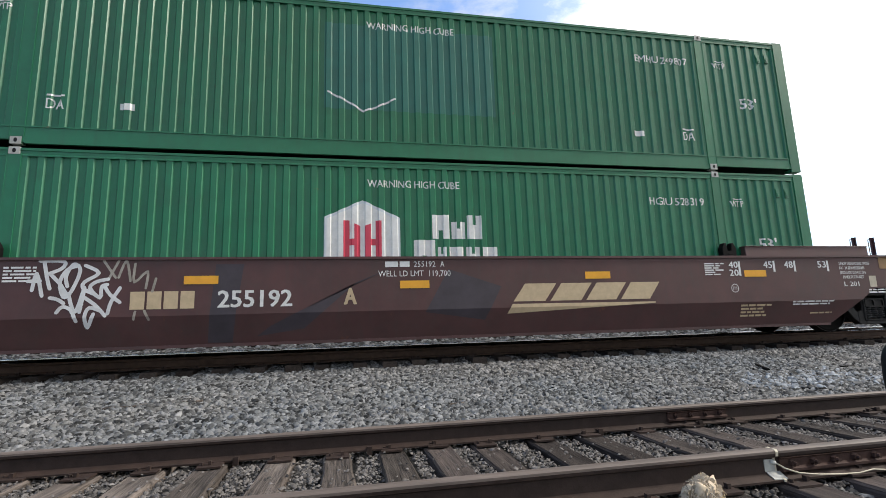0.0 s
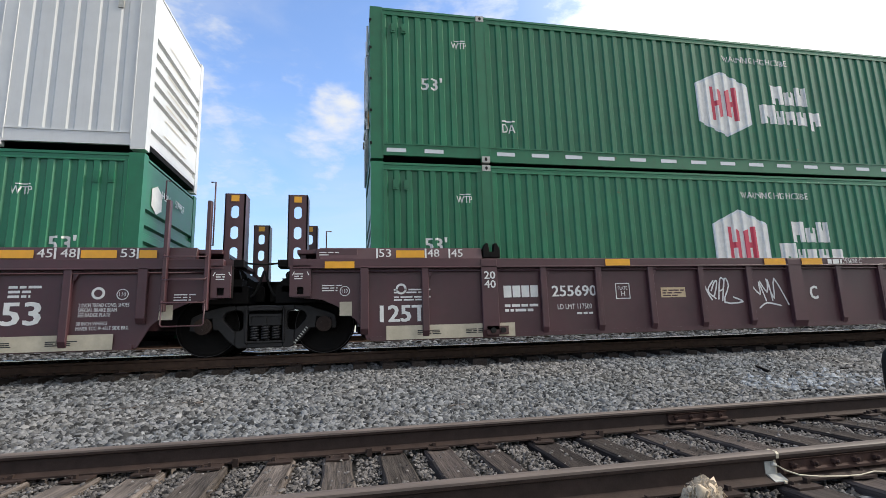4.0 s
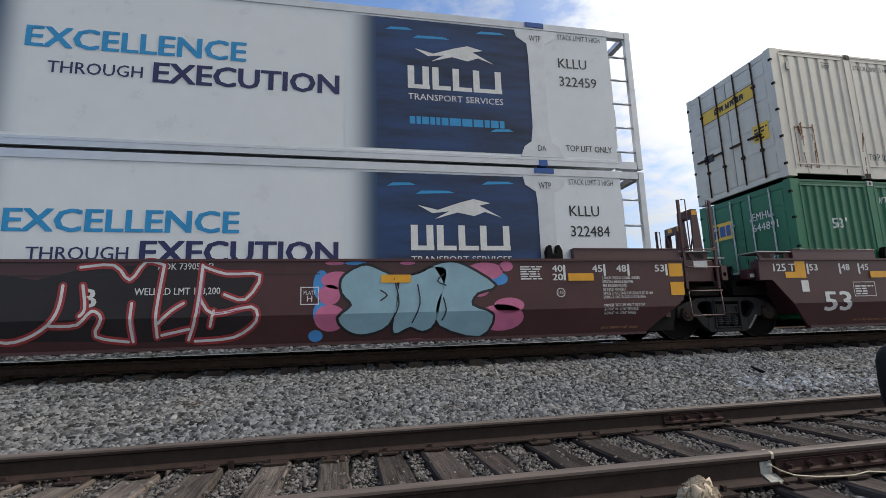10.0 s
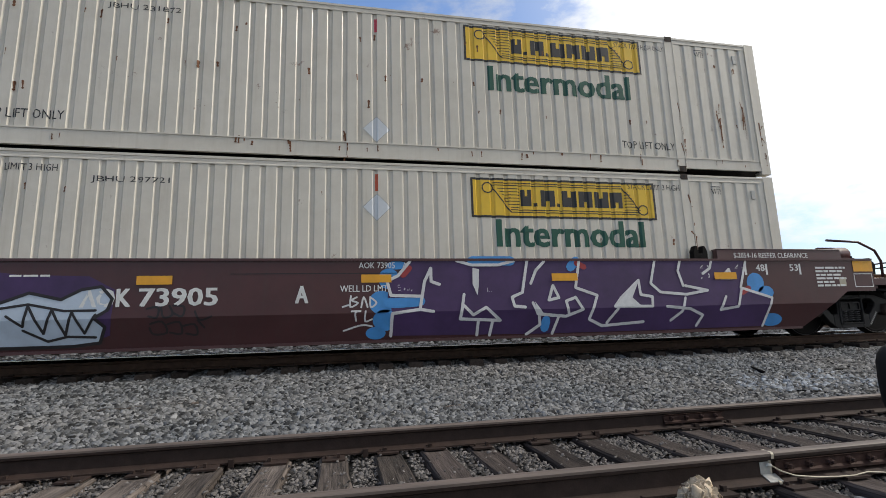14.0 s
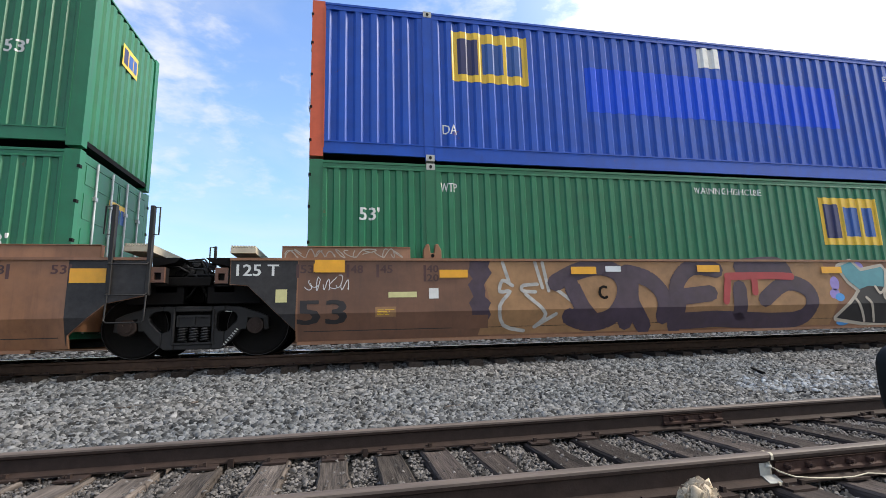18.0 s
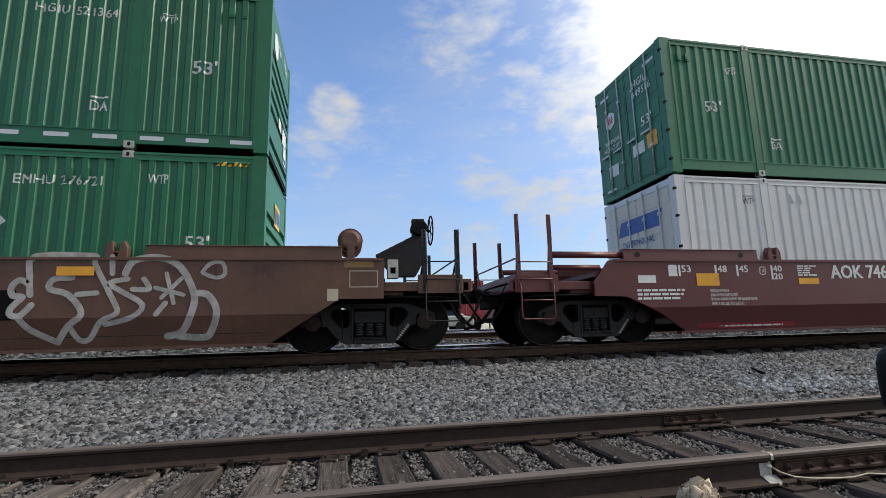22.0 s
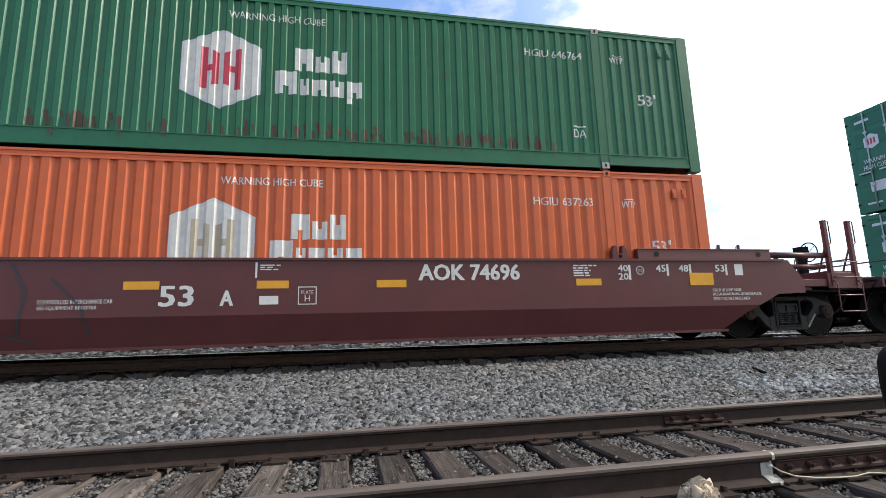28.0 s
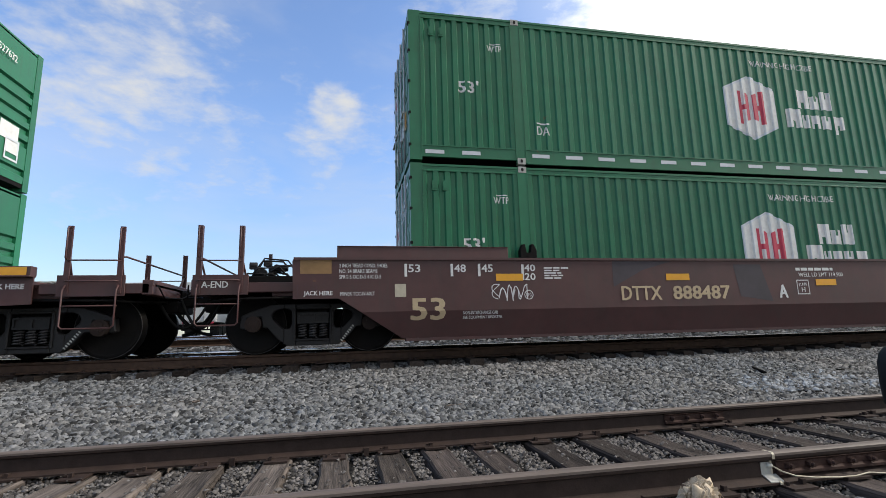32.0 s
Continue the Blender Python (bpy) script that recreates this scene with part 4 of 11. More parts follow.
class Container:
    def __init__(self, unit, x, z, style, paint, label, frame_paint=None, turned=False, level_front=True, tape=False, group="stacked containers"):
        self.style, self.paint = style, paint
        self.ob = thing("shipping_container", pose(x, AXIS, z), label, "shipping container", group)
        MOVERS.append((self.ob, x, AXIS, z))
        fp = frame_paint or paint
        o = self.ob
        self.surface, self.breaks = side_y(style), [f[0] for f in FOLDS[style]]
        flip = pose(0, 0, 0, 0, 0, 180)
        for i in range(3):
            me = cached(("sheet", style, i), "side_panel", lambda: sheet(style, i, 0.27, 2.775), paint)
            part("side_panel", me, None, o, "corrugated side wall")
            far = part("side_panel", cached(("sheet", style, 2 - i), "side_panel", lambda: sheet(style, 2 - i, 0.27, 2.775), paint), None, o)
            far.matrix_basis = flip
        part("roof", cached("roof", "roof", lambda: Shape().box(-8.06, 8.06, -1.28, 1.28, 2.84, 2.872), paint), None, o)
        part("floor", cached("floor", "floor", lambda: Shape().box(-8.06, 8.06, -1.25, 1.25, 0.06, 0.14), "black"), None, o)
        for s in (-1, 1):
            r = part("top_rail", cached("top_rail", "top_rail", lambda: Shape().prism([(-HALF + a, b) for a, b in ((-0.002, 2.755), (0.055, 2.755), (0.06, 2.885), (-0.002, 2.885), (-0.002, 2.845), (0.008, 2.838), (0.008, 2.782), (-0.002, 2.775))], -7.86, 7.86), paint), None, o)
            b = part("bottom_rail", cached("bottom_rail", "bottom_rail", lambda: Shape().plate([(-7.86, 0.065), (-6.14, 0.065), (-6.11, 0.065), (-5.93, 0.03), (-5.9, 0.0), (5.9, 0.0), (5.93, 0.03), (6.11, 0.065), (6.14, 0.065), (7.86, 0.065), (7.86, 0.285), (-7.86, 0.285)], -HALF + 0.004, -HALF + 0.05)
                     .box(-7.86, 7.86, -HALF - 0.006, -HALF + 0.006, 0.262, 0.285).box(-5.9, 5.9, -HALF - 0.004, -HALF + 0.006, 0.0, 0.022), paint), None, o)
            if s > 0:
                r.matrix_basis = b.matrix_basis = flip
        for sx in (-1, 1):
            for sy in (-1, 1):
                c = part("corner_post", cached("corner_post", "corner_post", lambda: Shape().box(7.858, LONG, -HALF - 0.003, -HALF + 0.16, 0.0, TALL).box(7.845, 7.86, -HALF - 0.012, -HALF + 0.05, 0.16, 2.8), frame_paint if frame_paint and fp != paint else paint), None, o)
                c.matrix_basis = Matrix.Diagonal((sx, -sy, 1, 1)) if sx * -sy > 0 else Matrix.Diagonal((sx, -sy, 1, 1))
                p = part("lift_post", cached("lift_post", "lift_post", lambda: Shape().box(POST - 0.085, POST + 0.085, -HALF - 0.003, -HALF + 0.07, 0.0, 2.79).box(POST - 0.10, POST - 0.085, -HALF - 0.008, -HALF + 0.03, 0.1, 2.8).box(POST + 0.085, POST + 0.10, -HALF - 0.008, -HALF + 0.03, 0.1, 2.8), paint), None, o)
                p.matrix_basis = Matrix.Diagonal((sx, -sy, 1, 1))
                for lo in (0, 1):
                    k = part("corner_casting", cached(("casting", lo), "corner_casting", lambda: casting(2.785 if lo == 0 else -0.01), self.casting_paint()), None, p)
                    part("aperture", cached(("aperture", lo), "aperture", lambda: painted(disc(POST, 2.84 if lo == 0 else 0.05, 0.026, 10, 0.036), lambda q, kk, m: -HALF - 0.008, (), 0, 0.003), "rubber"), None, p)
        front = part("front_wall", cached(("front", level_front), "front_wall", lambda: end_sheet(style, level_front), paint), None, o, "ribbed front wall")
        self.doors(turned)
        if turned:
            front.matrix_basis = flip
        if tape:
            for s in (-1,):
                for i in range(24):
                    a = -7.8 + 0.665 * i
                    if abs(abs(a + 0.17) - POST) > 0.3:
                        part("reflective_tape", cached(("tape", round(a, 3)), "reflective_tape", lambda: painted(rect(a, 0.125, 0.34, 0.07), lambda q, k, m: -HALF + 0.004, (), 0, 0.003), "silver"), None, o)

    def casting_paint(self):
        return {"hub": "casting", "blue": "casting"}.get(self.style, self.paint if self.style != "cream" else "rail")

    def doors(self, turned):
        o = self.ob
        m = pose(0, 0, 0, 0, 0, 180) if turned else Matrix.Identity(4)
        head = part("door_header", cached("door_header", "door_header", lambda: Shape().box(-LONG, -LONG + 0.06, -1.14, 1.14, 2.74, 2.87), self.paint), None, o)
        sill = part("door_sill", cached("door_sill", "door_sill", lambda: Shape().box(-LONG, -LONG + 0.06, -1.14, 1.14, 0.02, 0.15), self.paint), None, o)
        head.matrix_basis = sill.matrix_basis = m
        for s in (-1, 1):
            d = part("door", cached(("door", s), "door", lambda: self.door_shape(s), "cream" if self.paint == "white" else self.paint), None, o, "hinged rear door leaf")
            d.matrix_basis = m
            self.hinges(d, s)
            for z in (0.2, 0.75, 1.3, 1.85, 2.4):
                part("door_panel", cached(("door_panel", s, z), "door_panel", lambda: Shape().box(-LONG - 0.006, -LONG + 0.002, *sorted((s * 0.052, s * 1.10)), z, z + (0.40 if z < 2.3 else 0.30)), "cream" if self.paint == "white" else self.paint), None, d)
            for y in (0.28, 0.80):
                part("locking_rod", cached(("rod", s, y), "locking_rod", lambda: Shape().tube([(-LONG - 0.028, s * y, 0.10), (-LONG - 0.028, s * y, 2.82)], 0.017, 8)
                     .box(-LONG - 0.05, -LONG, s * y - 0.04, s * y + 0.04, 0.72, 0.78).box(-LONG - 0.05, -LONG, s * y - 0.04, s * y + 0.04, 2.2, 2.26).box(-LONG - 0.07, -LONG - 0.03, s * y - 0.02, s * y + 0.30, 1.08, 1.12), "joint_steel" if self.style == "cream" else "rod"), None, d)

    def hinges(self, d, s):
        for z in (0.25, 0.85, 1.45, 2.05, 2.6):
            part("hinge", cached(("hinge", s, z), "hinge", lambda: Shape().box(-LONG - 0.012, -LONG + 0.03, *sorted((s * (HALF - 0.06), s * (HALF + 0.006))), z, z + 0.05), "truck"), None, d)

    def door_shape(self, s):
        sh = Shape()
        a, b = sorted((s * 0.012, s * 1.14))
        sh.box(-LONG + 0.002, -LONG + 0.05, a, b, 0.16, 2.73)
        return sh

    def mark(self, polys, mat, lift=0.003, name="lettering", label=""):
        key = ("mark", self.style, round(sum(a * 1.37 + b * 7.1 for p in polys for a, b in p), 4), len(polys), lift)
        return part(name, cached(key, name, lambda: painted(polys, self.surface, self.breaks, 0, lift, 0.0001), mat), None, self.ob, label)

    def end_mark(self, polys, mat, front, lift=0.004, name="lettering"):
        """Polygons in y, z on the door end or the front wall; text runs so that it reads from outside."""
        s = Shape()
        for i, p in enumerate(polys):
            if front:
                s.add([(LONG + lift + 0.00015 * i, a, b) for a, b in p], [tuple(range(len(p)))])
            else:
                s.add([(-LONG - 0.008 - lift - 0.00015 * i, -a, b) for a, b in p], [tuple(range(len(p)))])
        return part(name, s, mat, self.ob)


def casting(z):
    s = Shape().box(POST - 0.075, POST + 0.075, -HALF - 0.008, -HALF + 0.10, z, z + 0.115)
    return s


def lash(c, xs):
    """Small dark hook plates under the top rail."""
    for x in xs:
        part("hook_plate", cached(("hook", x), "hook_plate", lambda: Shape().box(x, x + 0.085, -HALF - 0.014, -HALF + 0.01, 2.40, 2.58).box(x + 0.02, x + 0.065, -HALF - 0.022, -HALF - 0.01, 2.43, 2.5), c.paint), None, c.ob, "small recessed lashing plate")


def hub_container(x, z, number, style="hub", paint="hub", logo=True, tape=False, house=False, mark_hook=True, door=True, turned=False):
    names = {"hub": "dark green corrugated 53-foot container with a white hexagon badge", "orange": "orange corrugated 53-foot container with a white house-shaped badge"}
    c = Container(None, x, z, style, paint, names[style], tape=tape, turned=turned, level_front=style != "orange")
    for a, zz in ((-6.59, 2.19), (6.30, 2.19)):
        c.mark(words("WTP", a, zz, 0.29, 0.125) + rect(a + 0.06, zz + 0.15, 0.2, 0.018), "letter")
    for a in (-7.17, 6.85):
        c.mark(words("53'", a, 1.33, 0.39, 0.24, 0.03), "letter")
    if style == "hub":
        for a in (-5.68, 5.42):
            c.mark(words("DA", a, 0.58, 0.25, 0.17, 0.025) + rect(a, 0.79, 0.25, 0.03), "letter")
    c.mark(words("WARNING HIGH CUBE", -0.79, 2.41, 1.6, 0.13, 0.02), "letter")
    c.mark(words(number, 4.52, 2.2, 1.18, 0.15, 0.02), "letter")
    if logo:
        rim, inner, red = hub_mark(-0.87, 1.46, house=house)
        c.mark(rim, "silver", 0.003, "badge")
        c.mark(inner, "letter", 0.005, "badge")
        for q in red:
            c.mark([q], "red" if style == "hub" else "pale", 0.007, "badge_emblem")
        for q in hub_name(-0.01, 1.08):
            c.mark([q], "letter", 0.003, "brand_mark")
    if mark_hook:
        lash(c, (-7.70, -7.51, 7.38, 7.59))
    if door and not turned:
        c.end_mark([[(a * 0.30 - 0.70, b * 0.30 + 1.95) for a, b in HEX]], "letter", False, name="badge")
        c.end_mark(rect(-0.80, 1.87, 0.05, 0.17) + rect(-0.72, 1.87, 0.05, 0.17) + rect(-0.64, 1.87, 0.05, 0.17), "red", False, 0.006, "badge_emblem")
        c.end_mark(words("WARNING", -0.95, 1.35, 0.62, 0.12) + words("HIGH CUBE", -0.95, 1.17, 0.62, 0.12), "letter", False)
        a, b = number.split()
        c.end_mark(words(a, 0.3, 2.25, 0.5, 0.17) + words(b, 0.3, 2.0, 0.62, 0.17) + words("53'", 0.55, 1.25, 0.35, 0.22), "letter", False)
        c.end_mark(rect(0.62, 0.72, 0.34, 0.34), "reflector", False, 0.004, "hazard_label")
        c.end_mark(rect(-0.9, 0.55, 0.4, 0.28) + rect(0.1, 0.72, 0.42, 0.26), "letter", False, 0.004, "data_plate")
        c.end_mark(rect(-1.05, 2.55, 0.38, 0.07) + rect(0.7, 2.55, 0.38, 0.07) + rect(-1.05, 0.22, 0.38, 0.05), "silver", False, 0.004, "reflective_tape")
        c.end_mark(words(a, -0.55, 2.35, 0.4, 0.14) + words(b, 0.0, 2.35, 0.55, 0.14), "letter", True)
        if style == "hub":
            c.end_mark([[(p * 0.34 - 0.72, q * 0.34 + 2.28) for p, q in HEX]], "letter", True, name="badge")
            for q in (0.48, 0.62):
                c.end_mark(rect(0.55, q, 0.32, 0.24) if q > 0.5 else frame_lines(0.52, q, 0.38, 0.42, 0.04), "letter" if q > 0.5 else "silver", True, 0.004 if q > 0.5 else 0.006, "data_plate")
        c.end_mark(rect(0.35, 0.85, 0.5, 0.32) + rect(-0.2, 0.95, 0.35, 0.2), "letter", True, 0.004, "data_plate")
    return c


def emp_container(x, z, number, paint="emp", style="hub", sign=2.15, sign_z=1.53, frame_paint=None, diamond=(4.25, 1.75), upright=False, turned=False, label=""):
    c = Container(None, x, z, style, paint, label or "green corrugated 53-foot container with a yellow sign board", frame_paint=frame_paint, turned=turned, level_front=not upright)
    if sign is not None:
        ye, na, bl = emp_sign(sign, sign_z)
        c.mark(ye, "yellow", 0.003, "sign")
        c.mark(na, "navyink", 0.005, "sign_emblem")
        c.mark(bl, "royal", 0.005, "sign_emblem")
    if diamond:
        c.mark([[(diamond[0] + p, diamond[1] + q) for p, q in ((0, -0.23), (0.23, 0), (0, 0.23), (-0.23, 0))]], "silver", 0.004, "placard")
    if paint != "blue":
        c.mark(words("WARNING HIGH CUBE", -0.78, 2.52, 1.55, 0.13), "letter")
    for ye_ in (False, True):
        if ye_ and paint == "emp" and diamond is None:
            c.end_mark([[(-0.72, 1.95), (-0.5, 2.28), (-0.28, 1.95), (-0.5, 1.62)]], "letter", True, 0.004, "diamond_mark")
            for k in range(3):
                c.end_mark(rect(0.1 + 0.28 * k, 1.8, 0.2, 0.42), "letter", True, 0.004, "brand_mark")
            continue
        y, n, b = emp_sign(-0.95 if not ye_ else -0.3, 1.95, 0.62, 0.42)
        c.end_mark(y, "yellow", ye_, 0.004, "sign")
        c.end_mark(n, "navyink", ye_, 0.006, "sign_emblem")
        c.end_mark(b, "royal", ye_, 0.006, "sign_emblem")
    a, b = number.split()
    c.end_mark(words(a, 0.3, 2.2, 0.5, 0.17) + words(b, 0.3, 1.95, 0.62, 0.17) + words("53'", 0.5, 1.2, 0.35, 0.22), "letter", False)
    c.end_mark(rect(0.25, 0.75, 0.5, 0.24) + rect(-0.8, 0.7, 0.3, 0.3), "letter", False, 0.004, "data_plate")
    lash(c, (5.2, 5.42))
    return c


def hunt_container(x, z, number, paint="cream", sign=(1.68, 1.95, 3.65, 0.73), words_z=1.42, stack="STACK LIMIT 3 HIGH", style=None, diamond=1.86, intermodal=True, tops=True):
    c = Container(None, x, z, style or paint, paint, "white corrugated 53-foot container with a yellow sign board" if paint == "white" else "rust-streaked cream corrugated 53-foot container with a yellow sign board", level_front=True)
    sx, sz, sw, sh = sign
    board, rim, lines, name = hunt_sign(sx, sz, sw, sh)
    c.mark(board, "yellow", 0.003, "sign")
    c.mark(rim, "ink", 0.005, "sign_rim")
    c.mark(lines, "ink", 0.005, "sign_ribbon")
    for q in name:
        c.mark([q], "ink", 0.006, "brand_mark")
    if intermodal:
        c.mark(words("Intermodal", sx + 0.12 * sw, words_z, sw * 0.8, 0.5, 0.04), "forest")
    for a, n in ((-5.88, 1), (4.77, 1)):
        c.mark(words(stack, a, 2.55, 1.12, 0.11, 0.0), "ink")
        if tops:
            c.mark(words("TOP LIFT ONLY", a - 0.02, 0.42, 1.15, 0.15, 0.01), "ink")
    c.mark(words(number, -4.3, 2.38, 1.1, 0.12, 0.0), "ink")
    for a in (-6.75, 6.62):
        c.mark(words("WTP", a, 2.5, 0.22, 0.12, 0.0) + rect(a, 2.65, 0.22, 0.015), "ink")
        part("hook_plate", cached(("slot", a), "hook_plate", lambda: Shape().box(a + (-0.95 if a < 0 else 0.9), a + (-0.87 if a < 0 else 0.98), -HALF - 0.012, -HALF + 0.01, 2.42, 2.6), "casting"), None, c.ob)
    if diamond:
        r = 0.235
        d = [(0.03, diamond), (0.03 + r, diamond + r), (0.03, diamond + 2 * r), (0.03 - r, diamond + r)]
        c.mark([d], "silver", 0.004, "placard")
        c.mark(stroke(d + d[:1], 0.012), "casting", 0.006, "placard_rim")
    # door end
    b2, r2, l2, n2 = hunt_sign(-0.8, 2.0, 1.6, 0.34)
    c.end_mark(b2, "yellow", False, 0.004, "sign")
    c.end_mark(r2, "ink", False, 0.006, "sign_rim")
    c.end_mark(n2, "ink", False, 0.007, "brand_mark")
    c.end_mark(rect(0.62, 0.95, 0.4, 0.4), "yellow", False, 0.004, "hazard_label")
    c.end_mark(bars(0.65, 1.0, 0.34, 0.3, 4, 3), "ink", False, 0.006, "small_print")
    c.end_mark(rect(-0.9, 1.0, 0.32, 0.2), "ink", False, 0.004, "data_plate")
    for i in range(7):
        c.end_mark(rect(-0.6, 0.5 + 0.28 * i, 1.1, 0.02), "pale", True, 0.003, "rib_wear")
    return c


def swift_container(x, z):
    c = Container(None, x, z, "swift", "white", "white corrugated 53-foot container with slanted blue brand blocks", level_front=False)
    sh = 0.36
    wid = ((-2.15, 0.78), (-1.25, 0.98), (-0.15, 0.25), (0.30, 0.72), (1.15, 0.80))
    yel, blu = [], []
    for i, (a, w) in enumerate(wid):
        yel += rect(a - 0.05, 1.28, w, 0.86, sh)
        blu += rect(a, 1.33, w, 0.88, sh)
    for q, r in zip(yel, blu):
        c.mark([q], "yellow", 0.003, "brand_mark_edge")
        c.mark([r], "royal", 0.005, "brand_mark")
    c.mark(words("SWRU 949200", 4.2, 2.32, 1.32, 0.15, 0.0), "cyan")
    for a in (-6.56, 6.3):
        c.mark(words("WTP", a, 2.34, 0.27, 0.13, 0.0) + rect(a, 2.5, 0.27, 0.015), "ink")
    c.end_mark(rect(-0.75, 2.0, 1.5, 0.34, 0.12), "royal", False, 0.004, "brand_mark")
    c.end_mark(words("INTERMODAL", -0.55, 1.72, 1.1, 0.14), "royal", False)
    c.end_mark(rect(-0.5, 2.25, 0.9, 0.22, 0.08), "navyink", True, 0.004, "brand_mark")
    lash(c, (-5.42, -5.2))
    return c


def reefer_container(x, z, number):
    """Smooth insulated box with printed dark panels and a cooling unit at its front."""
    o = thing("refrigerated_container", pose(x, AXIS, z), "smooth white refrigerated container with dark blue printed panels", "refrigerated container", "stacked containers")
    MOVERS.append((o, x, AXIS, z))
    flat = lambda q, k, m: -HALF

    def mark(polys, mat, lift=0.003, name="lettering"):
        return part(name, painted(polys, flat, (), 0, lift, 0.00012), mat, o)

    L0, L1 = -LONG, LONG - 0.52
    part("body", Shape().box(L0 + 0.02, L1, -HALF, HALF, 0.14, 2.83), "reefer", o, "smooth insulated white wall")
    for s in (-1, 1):
        y0, y1 = sorted((s * HALF, s * (HALF + 0.012)))
        part("top_rail", Shape().box(L0, L1, y0, y1, 2.76, TALL), "alu", o)
        part("bottom_rail", Shape().box(L0, L1, y0, y1, 0.0, 0.15).box(L0, L1, y0 - 0.004, y1 + 0.004, 0.10, 0.12), "alu", o)
        for sx in (-1, 1):
            cx = sx * POST
            sp = Shape().plate([(cx - 0.42, 0.16), (cx + 0.42, 0.16), (cx + 0.34, 0.36), (cx + 0.2, 0.46), (cx + 0.16, 0.75), (cx + 0.16, 2.2), (cx + 0.18, 2.45), (cx + 0.38, 2.58), (cx + 0.42, 2.75),
                                (cx - 0.42, 2.75), (cx - 0.38, 2.58), (cx - 0.18, 2.45), (cx - 0.16, 2.2), (cx - 0.16, 0.75), (cx - 0.2, 0.46), (cx - 0.34, 0.36)], min(s * (HALF + 0.008), s * HALF), max(s * (HALF + 0.008), s * HALF))
            part("lift_post", sp, "alu", o, "flared bare-metal lifting post")
            part("corner_casting", Shape().box(cx - 0.19, cx + 0.19, min(s * 1.2, s * 1.325), max(s * 1.2, s * 1.325), 2.80, TALL), "royal", o, "blue lifting casting")
            part("corner_casting", Shape().box(cx - 0.08, cx + 0.08, min(s * 1.2, s * 1.325), max(s * 1.2, s * 1.325), -0.02, 0.1), "royal", o, "blue lifting casting")
    part("roof", Shape().box(L0, L1, -1.29, 1.29, 2.83, 2.88), "reefer", o)
    for s in (-1, 1):
        d = part("door", Shape().box(L0, L0 + 0.05, min(s * 0.01, s * 1.2), max(s * 0.01, s * 1.2), 0.16, 2.74), "reefer", o, "white rear door leaf")
        for y in (0.35, 0.9):
            part("locking_rod", Shape().tube([(L0 - 0.03, s * y, 0.08), (L0 - 0.03, s * y, 2.84)], 0.02), "steel", d)
        part("corner_post", Shape().box(L0 - 0.01, L0 + 0.11, min(s * 1.2, s * 1.315), max(s * 1.2, s * 1.315), 0, TALL), "alu", o)
        for i in range(5):
            part("hinge", Shape().box(L0 - 0.014, L0 + 0.04, min(s * 1.2, s * 1.322), max(s * 1.2, s * 1.322), 0.35 + 0.52 * i, 0.43 + 0.52 * i), "rubber", o)
    # open frame and cooling unit at the front
    for s in (-1, 1):
        part("frame_post", Shape().box(LONG - 0.11, LONG, min(s * 1.21, s * 1.30), max(s * 1.21, s * 1.30), 0, TALL), "alu", o)
        for i in range(5):
            part("rung", Shape().tube([(L1, s * 1.26, 0.35 + 0.5 * i), (LONG - 0.1, s * 1.26, 0.35 + 0.5 * i)], 0.022), "alu", o)
        for z0, z1 in ((0, 0.14), (2.76, TALL)):
            part("frame_rail", Shape().box(L1 + 0.002, LONG - 0.122, min(s * 1.18, s * 1.297), max(s * 1.18, s * 1.297), z0, z1), "alu", o)
    part("frame_beam", Shape().box(LONG - 0.12, LONG, -1.16, 1.16, 0.02, 0.14).box(LONG - 0.12, LONG, -1.16, 1.16, 2.78, 2.88), "alu", o)
    back = LONG - 0.34
    cowl = [(-1.06, 0.5), (1.06, 0.5), (1.06, 2.48), (1.0, 2.62), (0.9, 2.68), (-0.9, 2.68), (-1.0, 2.62), (-1.06, 2.48)]
    unit = part("cooling_unit", Shape().prism(cowl, L1, back), "reefer", o, "white boxed cooling unit")
    for y0, y1 in ((-0.98, 0.02), (0.08, 0.98)):
        part("grille", Shape().prism([(y0, 1.86), (y0 + 0.1, 1.72), (y1 - 0.1, 1.72), (y1, 1.86), (y1, 2.5), (y1 - 0.1, 2.6), (y0 + 0.1, 2.6), (y0, 2.5)], back, back + 0.04), "rubber", unit, "dark cooling grille")
        for k in range(8):
            part("louvre", Shape().box(back + 0.04, back + 0.052, y0 + 0.06, y1 - 0.06, 1.80 + 0.095 * k, 1.812 + 0.095 * k), "casting", unit)
    part("control_box", Shape().box(back, back + 0.12, -0.9, -0.35, 0.95, 1.4), "alu", unit, "grey control box")
    part("fuel_tank", Shape().prism([(-1.0, 0.2), (1.0, 0.2), (1.0, 0.48), (-1.0, 0.48)], L1, back + 0.1), "alu", unit)
    part("hose", Shape().tube([(LONG - 0.34, -0.7, 1.66), (LONG - 0.24, -0.6, 1.55), (LONG - 0.24, -0.2, 1.2), (LONG - 0.3, 0.2, 0.6)], 0.03, 8), "rubber", unit, "black coolant hose")
    # printed panels
    for a, b, tag in ((-5.87, -2.95, "INTERMODAL"), (2.97, 5.87, "")):
        mark([[(a, 0.2), (b, 0.2), (b, 2.72), (a, 2.72)]], "navy", 0.002, "printed_panel")
        mark(rect(-2.95, 0.2, 0.55, 2.52) if a < 0 else rect(2.42, 0.2, 0.55, 2.52), "fade_left" if a < 0 else "fade_right", 0.002, "printed_panel_edge")
        cx = (a + b) / 2 - (0.0 if a < 0 else 0)
